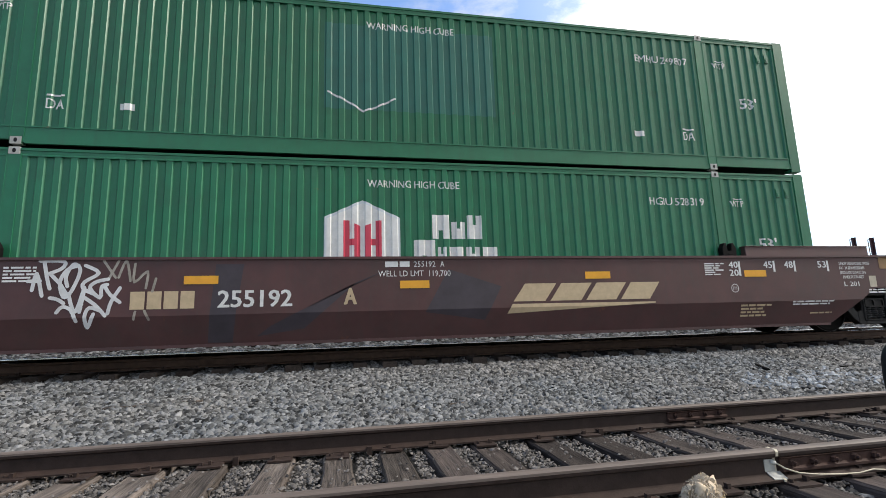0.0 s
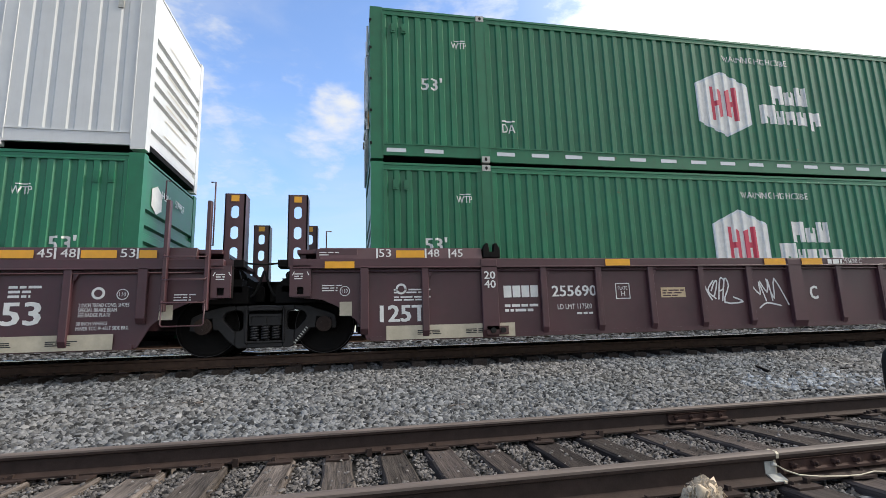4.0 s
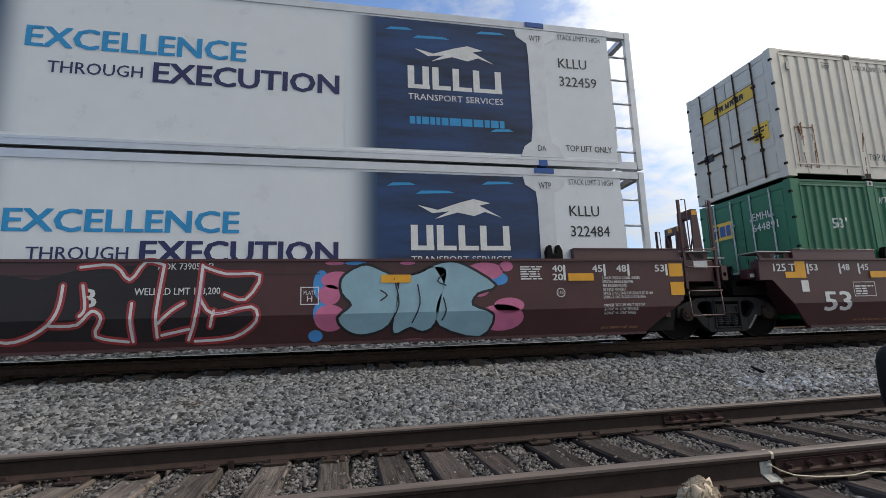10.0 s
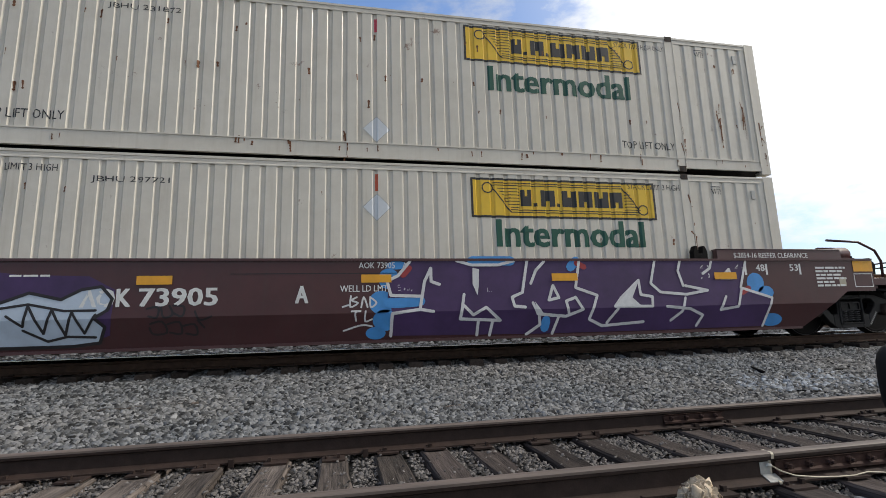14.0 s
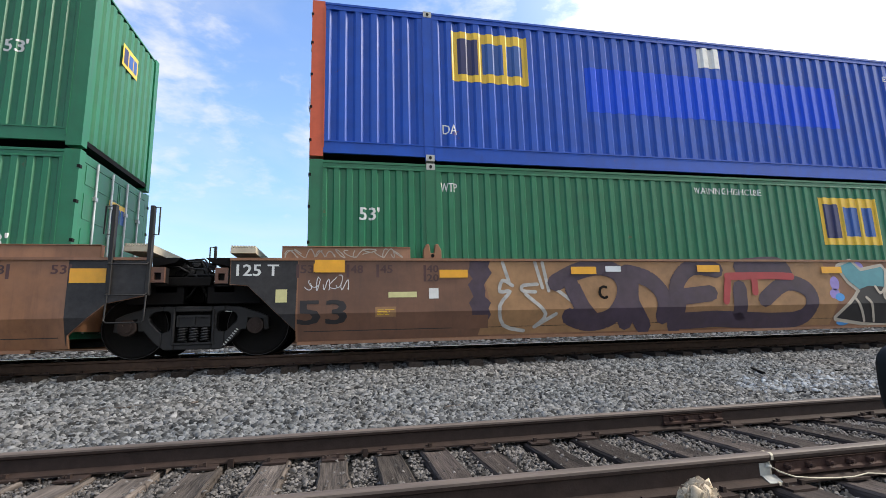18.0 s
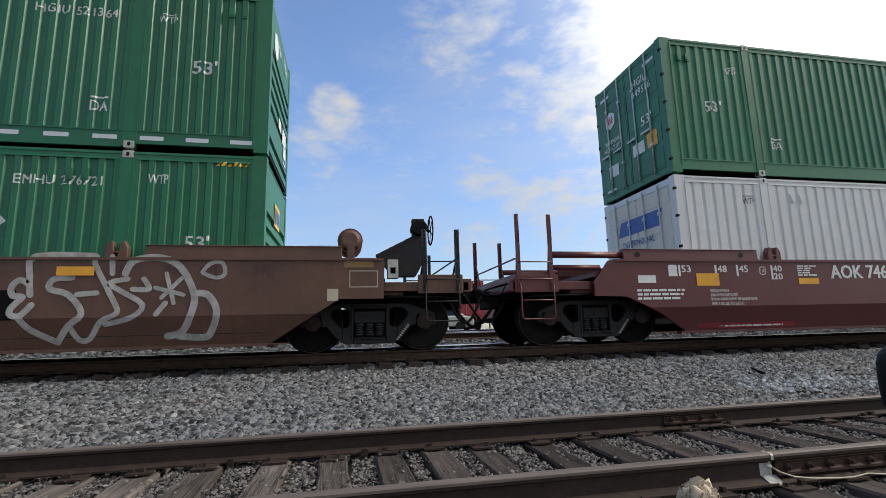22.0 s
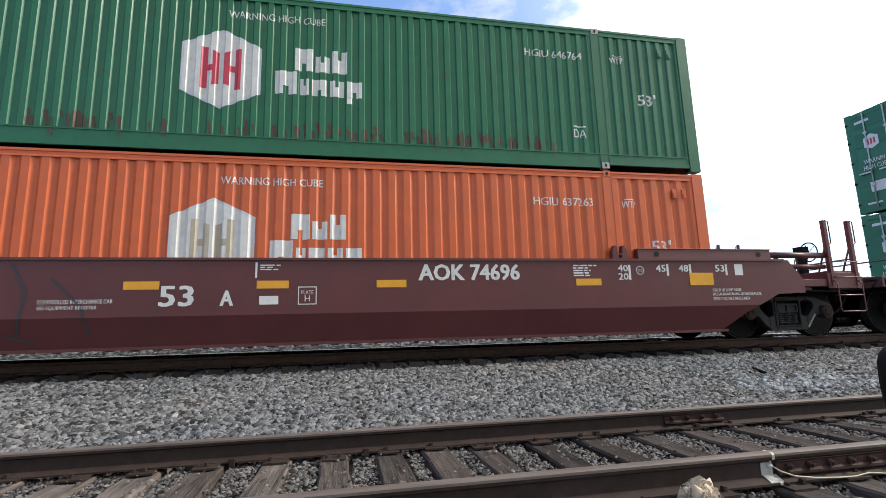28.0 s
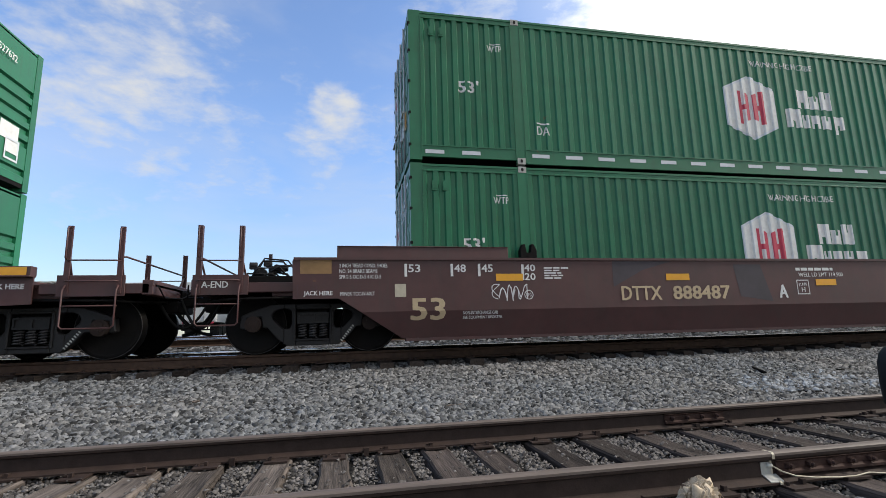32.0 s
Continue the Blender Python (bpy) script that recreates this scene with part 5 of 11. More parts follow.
        x0 = cx - 0.89
        for dx, dz, w in ((0.1, 2.35, 0.7), (1.3, 2.55, 0.6), (-0.4, 2.48, 0.5), (1.5, 0.6, 0.45)):
            mark([[(x0 + dx, dz), (x0 + dx + w, dz + 0.03), (x0 + dx + w * 0.8, dz + 0.07), (x0 + dx + 0.1, dz + 0.06)]], "cyan", 0.004, "panel_streak")
        run = [[(0, 0.30), (0.35, 0.22), (0.75, 0.36), (1.05, 0.34), (1.5, 0.10), (1.2, 0.20), (1.0, 0.12), (0.7, 0.18), (0.3, 0.06), (0.55, 0.2), (0.25, 0.16)], [(0.75, 0.36), (1.0, 0.43), (1.3, 0.36), (1.05, 0.30)]]
        mark([[(x0 + 0.13 + p, 1.85 + q) for p, q in poly] for poly in run], "letter", 0.004, "running_animal_mark")
        for i, w in enumerate((0.40, 0.34, 0.36, 0.55)):
            o_ = (0.0, 0.45, 0.83, 1.22)[i]
            mark(rect(x0 + o_, 1.36, 0.12, 0.44) + rect(x0 + o_, 1.36, w, 0.08) + (rect(x0 + o_ + w - 0.13, 1.36, 0.12, 0.44) if i in (0, 3) else []), "letter", 0.004, "brand_mark")
        mark(words("TRANSPORT SERVICES", x0, 1.14, 1.78, 0.12, 0.0), "letter", 0.004)
        if tag:
            mark(words(tag, x0 + 0.02, 0.68, 1.76, 0.2, 0.03), "cyan", 0.004)
        else:
            mark(bars(x0 + 0.02, 0.68, 1.76, 0.18, 1, 4, 0.8), "cyan", 0.004, "small_print")
    mark(words("EXCELLENCE", -2.46, 1.62, 3.25, 0.36, 0.04), "cyan")
    mark(words("THROUGH", -2.12, 1.2, 1.35, 0.2, 0.02) + words("EXECUTION", -0.62, 1.14, 2.95, 0.36, 0.04), "navyink")
    mark(words("STACK LIMIT 3 HIGH", -7.5, 2.6, 0.9, 0.11, 0.0) + words("STACK LIMIT 3 HIGH", 6.5, 2.6, 0.9, 0.11, 0.0), "ink")
    mark(words("53FT", -7.48, 2.15, 0.33, 0.13) + words("XHC", -7.46, 1.97, 0.29, 0.13), "ink")
    mark(words("TOP LIFT ONLY", -7.57, 0.3, 0.95, 0.12) + words("TOP LIFT ONLY", 6.5, 0.3, 0.95, 0.12), "ink")
    a, b = number.split()
    mark(words(a, 6.47, 2.0, 0.6, 0.2, 0.02) + words(b, 6.47, 1.62, 0.78, 0.2, 0.02), "ink")
    for q in (-6.14, 5.9):
        mark(words("WTP", q, 2.5, 0.24, 0.13, 0.01) + words("DA", q + 0.04, 0.28, 0.16, 0.11, 0.01), "ink", 0.011)
    for s in (-1, 1):
        part("printed_panel", Shape().box(L0 - 0.012, L0, min(s * 0.06, s * 1.17), max(s * 0.06, s * 1.17), 0.75, 2.55), "navy", o, "dark blue printed door panel")
        part("brand_mark", Shape().box(L0 - 0.018, L0 - 0.010, min(s * 0.06, s * 0.62), max(s * 0.06, s * 0.62), 1.72, 1.98), "letter", o)
        part("animal_mark", Shape().box(L0 - 0.018, L0 - 0.010, min(s * 0.06, s * 0.55), max(s * 0.06, s * 0.55), 2.12, 2.2), "letter", o)
        part("slogan_bar", Shape().box(L0 - 0.018, L0 - 0.010, min(s * 0.06, s * 0.5), max(s * 0.06, s * 0.5), 1.2, 1.32), "cyan", o)
    return o


# ---- well cars ----
def wheelset():
    s = Shape()
    for y in (-0.755, 0.755):
        g = 1 if y > 0 else -1
        prof = [(0.09, -0.09), (0.11, -0.05), (0.36, -0.03), (0.41, -0.065), (0.483, -0.067), (0.478, 0.045), (0.505, 0.052), (0.505, 0.075), (0.42, 0.075), (0.37, 0.02), (0.12, 0.06), (0.09, 0.09)]
        n = 28
        k = len(s.v)
        for r, o in prof:
            s.v += [(r * math.cos(2 * math.pi * i / n), y - g * o, r * math.sin(2 * math.pi * i / n)) for i in range(n)]
        m = len(prof)
        f = [(k + a * n + i, k + a * n + (i + 1) % n, k + ((a + 1) % m) * n + (i + 1) % n, k + ((a + 1) % m) * n + i) for a in range(m) for i in range(n)]
        s.f += f
        s.smooth += [True] * len(f)
    return s.cyl((0, 0, 0), 1, 0.085, 2.1, 14)


def side_frame(y):
    """Cast side frame: flat top, two rounded windows, a wide one for the springs, jaws over the bearings."""
    s = Shape()
    a, b = y - 0.075, y + 0.075
    s.plate([(-0.27, 0.71), (0.27, 0.71), (0.27, 0.80), (-0.27, 0.80)], a, b)
    s.plate([(-0.27, 0.13), (0.27, 0.13), (0.27, 0.24), (-0.27, 0.24)], a, b)
    left = [(0.45, 0.725), (0.37, 0.715), (0.335, 0.68), (0.33, 0.46), (0.36, 0.41), (0.45, 0.40)]
    right = [(0.45, 0.40), (0.49, 0.42), (0.62, 0.56), (0.64, 0.62), (0.61, 0.68), (0.54, 0.715), (0.45, 0.725)]
    for k in (-1, 1):
        inner = [(0.27, 0.80), (0.45, 0.80)] + left + [(0.45, 0.165), (0.40, 0.13), (0.27, 0.13)]
        outer = [(0.45, 0.80), (0.66, 0.79), (0.98, 0.68), (1.10, 0.62), (1.12, 0.42), (1.03, 0.40), (1.02, 0.58), (0.80, 0.60), (0.78, 0.42), (0.70, 0.42), (0.56, 0.25), (0.45, 0.165)] + right
        for p in (inner, outer):
            s.plate([(k * q, z) for q, z in p], a, b)
        s.box(*sorted((k * 0.265, k * 0.305)), a - 0.025, b + 0.025, 0.20, 0.75)
    s.box(-0.265, 0.265, a - 0.025, b + 0.025, 0.71, 0.75)
    s.box(-0.265, 0.265, a - 0.025, b + 0.025, 0.20, 0.24)
    return s


def coil(x, y, r=0.06):
    pts = [(x + r * math.cos(a * 0.9), y + r * math.sin(a * 0.9), 0.255 + 0.22 * a / 38) for a in range(39)]
    return Shape().tube(pts, 0.014, 5)


def bogie(x, group="railcar trucks"):
    o = thing("railcar_truck", pose(x, AXIS, TOP), "oily black cast-steel two-axle truck under the railcar", "railcar truck", group)
    MOVERS.append((o, x, AXIS, TOP))
    for sx in (-0.915, 0.915):
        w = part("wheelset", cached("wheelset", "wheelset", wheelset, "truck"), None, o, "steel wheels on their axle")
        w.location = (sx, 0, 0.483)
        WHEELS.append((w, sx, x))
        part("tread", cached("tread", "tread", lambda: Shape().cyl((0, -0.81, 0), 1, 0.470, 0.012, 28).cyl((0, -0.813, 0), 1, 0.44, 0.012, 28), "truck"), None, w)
        part("rim", cached("rim", "rim", lambda: Shape().tube([(0.474 * math.cos(2 * math.pi * i / 32), -0.822, 0.474 * math.sin(2 * math.pi * i / 32)) for i in range(33)], 0.006, 5), "spring"), None, w, "worn wheel rim")
    for s in (-1, 1):
        f = part("side_frame", cached(("side_frame", s), "side_frame", lambda: side_frame(s * 1.0), "frame"), None, o, "cast side frame", 0.012)
        for sx in (-0.915, 0.915):
            part("bearing_cap", cached(("cap", s, sx), "bearing_cap", lambda: Shape().cyl((sx, s * 1.06, 0.483), 1, 0.125, 0.16, 20).cyl((sx, s * 1.145, 0.483), 1, 0.085, 0.02, 16).cyl((sx + 0.05, s * 1.155, 0.51), 1, 0.016, 0.03, 6).cyl((sx - 0.05, s * 1.155, 0.51), 1, 0.016, 0.03, 6).cyl((sx, s * 1.155, 0.425), 1, 0.016, 0.03, 6), "rail"), None, f)
        for cx in (-0.165, 0.0, 0.165):
            part("spring", cached(("spring", s, cx), "spring", lambda: coil(cx, s * 1.03), "spring"), None, f, "coil spring")
        part("bolster_end", cached(("bolster_end", s), "bolster_end", lambda: Shape().box(-0.25, 0.25, s * 1.0 - 0.06, s * 1.0 + 0.06, 0.48, 0.66).prism([(s * 1.06, 0.48), (s * 1.085, 0.48), (s * 1.085, 0.505), (s * 1.06, 0.505)], -0.24, 0.24)
             .prism([(s * 1.06, 0.625), (s * 1.085, 0.625), (s * 1.085, 0.65), (s * 1.06, 0.65)], -0.24, 0.24).box(-0.02, 0.02, *sorted((s * 1.06, s * 1.085)), 0.505, 0.625).box(-0.24, -0.215, *sorted((s * 1.06, s * 1.085)), 0.505, 0.625).box(0.215, 0.24, *sorted((s * 1.06, s * 1.085)), 0.505, 0.625), "frame"), None, f)
        lettering = [(0.475 + 0.026 * i, 0.185 + 0.033 * i) for i in range(8)]
        part("stencil_bar", cached(("stencil", s), "stencil_bar", lambda: painted([q for x, z in lettering for q in stroke([(x, z), (x - 0.032, z + 0.024)], 0.02)], lambda q, k, m: s * 1.0 - 0.076, (), 0, 0.002), "casting"), None, f) if s < 0 else None
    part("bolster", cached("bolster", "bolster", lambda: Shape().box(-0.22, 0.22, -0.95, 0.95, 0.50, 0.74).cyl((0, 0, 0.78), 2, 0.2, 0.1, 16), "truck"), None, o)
    # dark plate added behind the springs, to hide the bright ground beyond
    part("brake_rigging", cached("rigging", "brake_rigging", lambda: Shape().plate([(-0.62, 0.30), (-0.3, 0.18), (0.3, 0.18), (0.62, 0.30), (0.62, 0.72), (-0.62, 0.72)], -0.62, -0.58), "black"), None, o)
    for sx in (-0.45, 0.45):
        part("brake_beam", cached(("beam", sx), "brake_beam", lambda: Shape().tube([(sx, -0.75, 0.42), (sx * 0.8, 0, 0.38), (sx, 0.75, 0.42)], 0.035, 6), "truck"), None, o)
    return o


SILL = {"smooth": 1.39, "rib": 1.40, "open": 1.275}
BEND, FOOT = 0.54, 0.11


def wall_y(a, k, mid):
    z = a[1]
    return -1.49 + (0.0 if z >= BEND else 0.13 * (BEND - z) / (BEND - FOOT))


def outline(left, right, top, paint=""):
    """The side's outline in x, z, from its two end styles."""
    def end(kind):
        shapes = {"coupler": [(8.25, FOOT), (9.26, 0.76), (9.96, 0.76), (9.98, top - 0.04), (9.96, top)],
                "slant": [(8.10, FOOT), (8.62, 0.43), (9.30, 0.74), (9.92, 0.76), (9.92, 1.0), (9.61, top)],
                "female": [(8.24, FOOT), (9.05, 1.0), (9.33, 1.0), (9.31, top)],
                "male": [(7.75, FOOT), (8.50, 0.66), (8.55, 1.0), (8.55, top)],
                "femaleoxide": [(8.29, FOOT), (8.29, 0.30), (9.18, 0.90), (9.23, 0.92), (9.23, top)],
                "maleoxide": [(8.33, FOOT), (8.33, 0.31), (8.74, 0.70), (9.25, 0.74), (9.25, top)],
                "femaleochre": [(8.22, FOOT), (8.22, 0.28), (8.93, 0.98), (9.19, 1.0), (9.19, top)],
                "maleochre": [(8.21, FOOT), (8.21, 0.30), (8.70, 0.74), (9.22, 0.85), (9.22, top)]}
        return shapes[kind + paint] if kind + paint in shapes else shapes[kind]
    r = end(right)
    l = [(-x, z) for x, z in reversed(end(left))]
    return r + l


def skin(poly, thick=0.05):
    """A side wall with its bent lower half, from the outline."""
    s = Shape()
    for keep in (True, False):
        p = clip(poly, 1, BEND, keep)
        n = len(p)
        k = len(s.v)
        for d in (0, thick):
            s.v += [(x, wall_y((x, z), 1, 0) + d, z) for x, z in p]
        s.f += [tuple(range(k, k + n)), tuple(range(k + 2 * n - 1, k + n - 1, -1))] + [(k + i, k + i + n, k + (i + 1) % n + n, k + (i + 1) % n) for i in range(n)]
        s.smooth += [False] * (n + 2)
    return s


MIRROR = Matrix.Diagonal((1, -1, 1, 1))


class Car:
    def __init__(self, x, kind, paint, left, right, label, group, letter="letter"):
        self.x, self.kind, self.paint, self.letter = x, kind, paint, letter
        self.ob = thing("well_car", pose(x, AXIS, 0), label, "railcar", group)
        MOVERS.append((self.ob, x, AXIS, 0))
        self.top = SILL[kind]
        self.ends = (left, right)
        if kind == "smooth":
            self.smooth_sides()
        else:
            self.ribbed_sides()
        self.well()
        for s, e in ((-1, left), (1, right)):
            (self.coupler_end if e in ("coupler", "slant") else self.joint_end)(s, e)

    def p(self, name, shape, mat=None, label="", bevel=0.0, both=False):
        me = outward(shape.mesh(name, MAT[mat or self.paint]))
        a = part(name, me, None, self.ob, label, bevel)
        if both:
            b = part(name, me, None, self.ob, label, bevel)
            b.matrix_basis = MIRROR
        return a

    def reach(self, s):
        """How far the raised guide and the deck go at that end."""
        e = self.ends[0 if s < 0 else 1]
        return {"coupler": 9.30, "slant": 9.28, "female": 8.45, "male": 8.55}[e], {"coupler": 9.96, "slant": 9.5, "female": {"oxide": 9.23, "ochre": 9.19}.get(self.paint, 9.31), "male": {"oxide": 9.25, "ochre": 9.22}.get(self.paint, 8.55)}[e]

    def smooth_sides(self):
        t = self.top
        self.p("side_wall", skin(outline(*self.ends, t, self.paint)), label="bent steel side wall", both=True)
        a, b = self.reach(-1)[1], self.reach(1)[1]
        self.p("side_sill", Shape().box(-a, b, -1.515, -1.40, t - 0.02, t + 0.02), both=True)
        self.p("bottom_flange", Shape().box(-8.2, 7.75 if self.ends[1] == "male" else 8.2, -1.375, -1.25, FOOT - 0.045, FOOT), both=True)
        for s in (-1, 1):
            g = self.reach(s)[0]
            x0, x1 = sorted((s * 6.42, s * g))
            sh = Shape().prism([(-1.450, t + 0.018), (-1.33, t + 0.018), (-1.33, t + 0.2), (-1.438, t + 0.215)], x0, x1)
            sh.box(x0, x1, -1.455, -1.30, t + 0.205, t + 0.22)
            self.p("guide_plate", sh, label="raised container guide", bevel=0.006, both=True)
            self.lock(s)

    def lock(self, s, dark="black"):
        c, t = s * 6.05, self.top
        horns = [(-0.15, 0.018), (-0.15, 0.17), (-0.10, 0.27), (-0.055, 0.27), (-0.035, 0.12), (0.035, 0.12), (0.055, 0.27), (0.10, 0.27), (0.15, 0.17), (0.15, 0.018)]
        self.p("container_lock", Shape().plate([(c + a, t + b) for a, b in horns], -1.47, -1.35), self.paint if self.paint in ("oxide", "ochre") else dark, "two-horned container locking bracket", 0.008, both=True)
        self.p("lock_pin", Shape().cyl((c, -1.42, t + 0.07), 1, 0.03, 0.12, 10), dark, both=True)

    def ribbed_sides(self):
        t = self.top
        rib = self.kind == "rib"
        a, b = (8.2 if e in ("male", "female") else 8.35 for e in self.ends)
        low = FOOT if rib else 0.06
        # thin web, deep top chord, bottom chord, posts
        ends = []
        for s, e in ((1, self.ends[1]), (-1, self.ends[0])):
            if rib:
                far = 9.88 if e == "coupler" else 9.3
                arc = [(8.15, low), (8.32, 0.42), (8.55, 0.62), (8.85, 0.76), (9.25, 0.80), (far, 0.80), (far, t - 0.14)]
            else:
                arc = [(8.1, low), (9.0, 0.70), (9.9, 0.74), (9.9, t - 0.14)]
            ends.append([(s * x, z) for x, z in arc])
        poly = ends[0] + list(reversed(ends[1]))
        self.p("side_web", Shape().plate(poly, -1.43, -1.40), label="flat steel side web", both=True)
        x0, x1 = -max(abs(q[0]) for q in ends[1]), max(q[0] for q in ends[0])
        self.p("top_chord", Shape().prism([(-1.50, t - 0.15), (-1.36, t - 0.15), (-1.36, t), (-1.50, t)], x0, x1).box(x0, x1, -1.515, -1.49, t - 0.155, t - 0.13), label="box-section top chord", bevel=0.006, both=True)
        self.p("bottom_chord", Shape().box(-8.1, 8.1, -1.455, -1.30, low - 0.02, low + 0.05), both=True)
        posts = [1.03 * i for i in range(-7, 8) if abs(i) > 0 and abs(i) != 6] if rib else [1.51 * i for i in range(-3, 4)]
        for c in posts:
            w = 0.055 if rib else 0.07
            sh = Shape().prism([(-1.50, t - 0.15), (-1.50, low + 0.12), (-1.44, low - 0.01), (-1.42, low - 0.01), (-1.42, t - 0.15)], c - w, c + w)
            if rib and c not in (0,):
                sh.plate([(c + w, t - 0.16), (c + w + 0.11, t - 0.16), (c + w, t - 0.36)], -1.47, -1.45) if abs(c) % 2 > 1 else sh.box(c - 0.02, c + 0.02, -1.503, -1.5, low + 0.2, t - 0.25)
            self.p("side_post", sh, bevel=0.008, both=True)
        for c, w in (((-6.12, 0.14), (6.12, 0.14), (0.0, 0.15)) if rib else ((-6.05, 0.08), (6.05, 0.08))):
            self.p("side_post", Shape().prism([(-1.515, t - 0.02), (-1.515, low + 0.1), (-1.46, low - 0.02), (-1.42, low - 0.02), (-1.42, t - 0.02)], c - w, c + w), bevel=0.008, both=True)
        # air pipe under the chord
        if rib:
            self.p("pipe", Shape().tube([(x0 + 0.3, -1.47, t - 0.20), (x1 - 0.3, -1.47, t - 0.20)], 0.014, 6))
        for s in (-1, 1):
            e = self.ends[0 if s < 0 else 1]
            g = 9.25 if e == "coupler" else 8.9
            q0, q1 = sorted((s * 6.22, s * (g if rib else 9.0)))
            if rib:
                sh = Shape().prism([(-1.48, t + 0.0), (-1.33, t + 0.0), (-1.33, t + 0.18), (-1.42, t + 0.19)], q0, q1)
                self.p("guide_plate", sh, label="raised container guide with amber tape", bevel=0.006, both=True)
            else:
                sh = Shape().box(q0, q1, -1.42, -1.0, t + 0.02, t + 0.045)
                for i in range(14):
                    sh.box(q0 + (q1 - q0) * i / 14, q0 + (q1 - q0) * i / 14 + 0.05, -1.43, -1.02, t, t + 0.055)
                self.p("walkway", sh, "steel", "galvanised grating walkway", both=True)
            self.lock(s)
            if not rib:
                c = s * 6.05
                self.p("container_lock", Shape().box(c - 0.17, c + 0.17, -1.44, -1.34, t, t + 0.27), "black", bevel=0.02, both=True)

    def well(self):
        me = cached("cross_member", "cross_member", lambda: Shape().box(-0.09, 0.09, -1.34, 1.34, 0.10, 0.19), "black")
        for i in range(-7, 8):
            part("cross_member", me, None, self.ob).location = (1.08 * i, 0, 0)
        for s in (-1, 1):
            e = self.ends[0 if s < 0 else 1]
            x0, x1 = sorted((s * 8.16, s * 8.26))
            self.p("bulkhead", Shape().box(x0, x1, -1.4, 1.4, 0.35, 1.2))

    def box(self, name, s, x0, x1, y0, y1, z0, z1, mat=None, label="", bevel=0.008, both=False):
        a, b = sorted((s * x0, s * x1))
        return self.p(name, Shape().box(a, b, y0, y1, z0, z1), mat, label, bevel, both)

    def coupler_end(self, s, e):
        t = self.top
        self.box("end_deck", s, 8.26, 9.85, -1.38, 1.38, t - 0.28, t - 0.2, bevel=0)
        self.box("draft_sill", s, 8.2, 11.35, -0.33, 0.33, 0.72, 1.04, "black")
        self.box("bolster_shroud", s, 9.2, 10.3, -1.3, 1.3, 0.82, 1.02)
        self.box("end_platform", s, 9.8, 11.45, -1.32, 1.32, 0.98, 1.03, label="end platform deck")
        self.box("end_sill", s, 11.3, 11.45, -1.40, 1.40, 0.86, 1.08)
        self.box("side_beam", s, 9.96, 11.4, -1.40, -1.30, 0.88, 1.03, both=True)
        # coupler
        sh = Shape().plate([(s * x, z) for x, z in ((11.35, 0.80), (11.75, 0.76), (11.95, 0.72), (11.95, 1.02), (11.75, 1.0), (11.35, 0.96))], -0.11, 0.11)
        sh.box(*sorted((s * 11.72, s * 11.97)), -0.19, 0.19, 0.74, 1.0)
        self.p("coupler", sh, "truck", "knuckle coupler", 0.02)
        pts = [(s * (11.35 + 0.6 * u), -0.25 * (1 - u), 0.80 - 0.55 * math.sin(math.pi / 2 * u ** 0.8)) for u in [i / 12 for i in range(13)]]
        self.p("air_hose", Shape().tube(pts, 0.032, 8), "rubber", "drooping air hose")
        pts = [(s * (11.2 + 0.75 * u), -0.5 + 0.3 * u, 0.86 - 0.5 * math.sin(math.pi * u)) for u in [i / 14 for i in range(15)]]
        self.p("air_hose", Shape().tube(pts, 0.024, 8), "rubber")
        self.box("coupler_carrier", s, 11.25, 11.5, -0.42, 0.42, 0.62, 0.82, "black", bevel=0.02)
        # corner posts with rungs
        high = 2.22 if e == "slant" else {"rib": 2.35, "open": 1.88}.get(self.kind, 1.92)
        pa, pb = (10.69, 11.29) if e == "slant" else {"open": (10.31, 11.0), "rib": (10.5, 11.12)}.get(self.kind, {"maroon": (10.98, 11.46), "ochre": (10.65, 11.21)}.get(self.paint, (10.75, 11.35)))
        if e == "slant":
            self.p("handrail_beam", Shape().tube([(s * 9.29, -1.34, 1.51), (s * 10.66, -1.34, 1.51)], 0.062, 10), label="thick round handrail beam", both=True)
            self.p("handrail_beam", Shape().tube([(s * 9.72, -1.34, 1.28), (s * 10.62, -1.34, 1.28)], 0.05, 10), both=True)
            self.box("step_box", s, 10.6, 11.28, -1.38, 1.38, 1.03, 1.19)
        if self.kind == "rib":
            self.box("walkway", s, 9.3, 10.6, -1.36, 1.36, 1.57, 1.61, None, "crossover walkway")
            self.box("walkway_beam", s, 9.5, 10.5, -1.0, 1.0, 1.03, 1.35, "black")
        for x in (pa, pb):
            a, b = sorted((s * (x - 0.035), s * (x + 0.035)))
            self.p("handrail_post", Shape().box(a, b, -1.44, -1.41, 0.88, high).box(*((a, a + 0.012) if s > 0 else (b - 0.012, b)), -1.41, -1.36, 0.88, high).tube([(s * x, -1.46, high - 0.5), (s * x, -1.50, high - 0.48), (s * x, -1.50, high - 0.04), (s * x, -1.45, high - 0.02)], 0.011, 6), label="upright end post", both=True)
        self.p("stirrup", Shape().tube([(s * pa, -1.44, 1.0), (s * pa, -1.50, 0.92), (s * pa, -1.50, 0.42), (s * (pa + 0.04), -1.50, 0.38), (s * (pb - 0.04), -1.50, 0.38), (s * pb, -1.50, 0.42), (s * pb, -1.50, 0.92), (s * pb, -1.44, 1.0)], 0.013, 6), label="bent-rod foot stirrup", both=True)
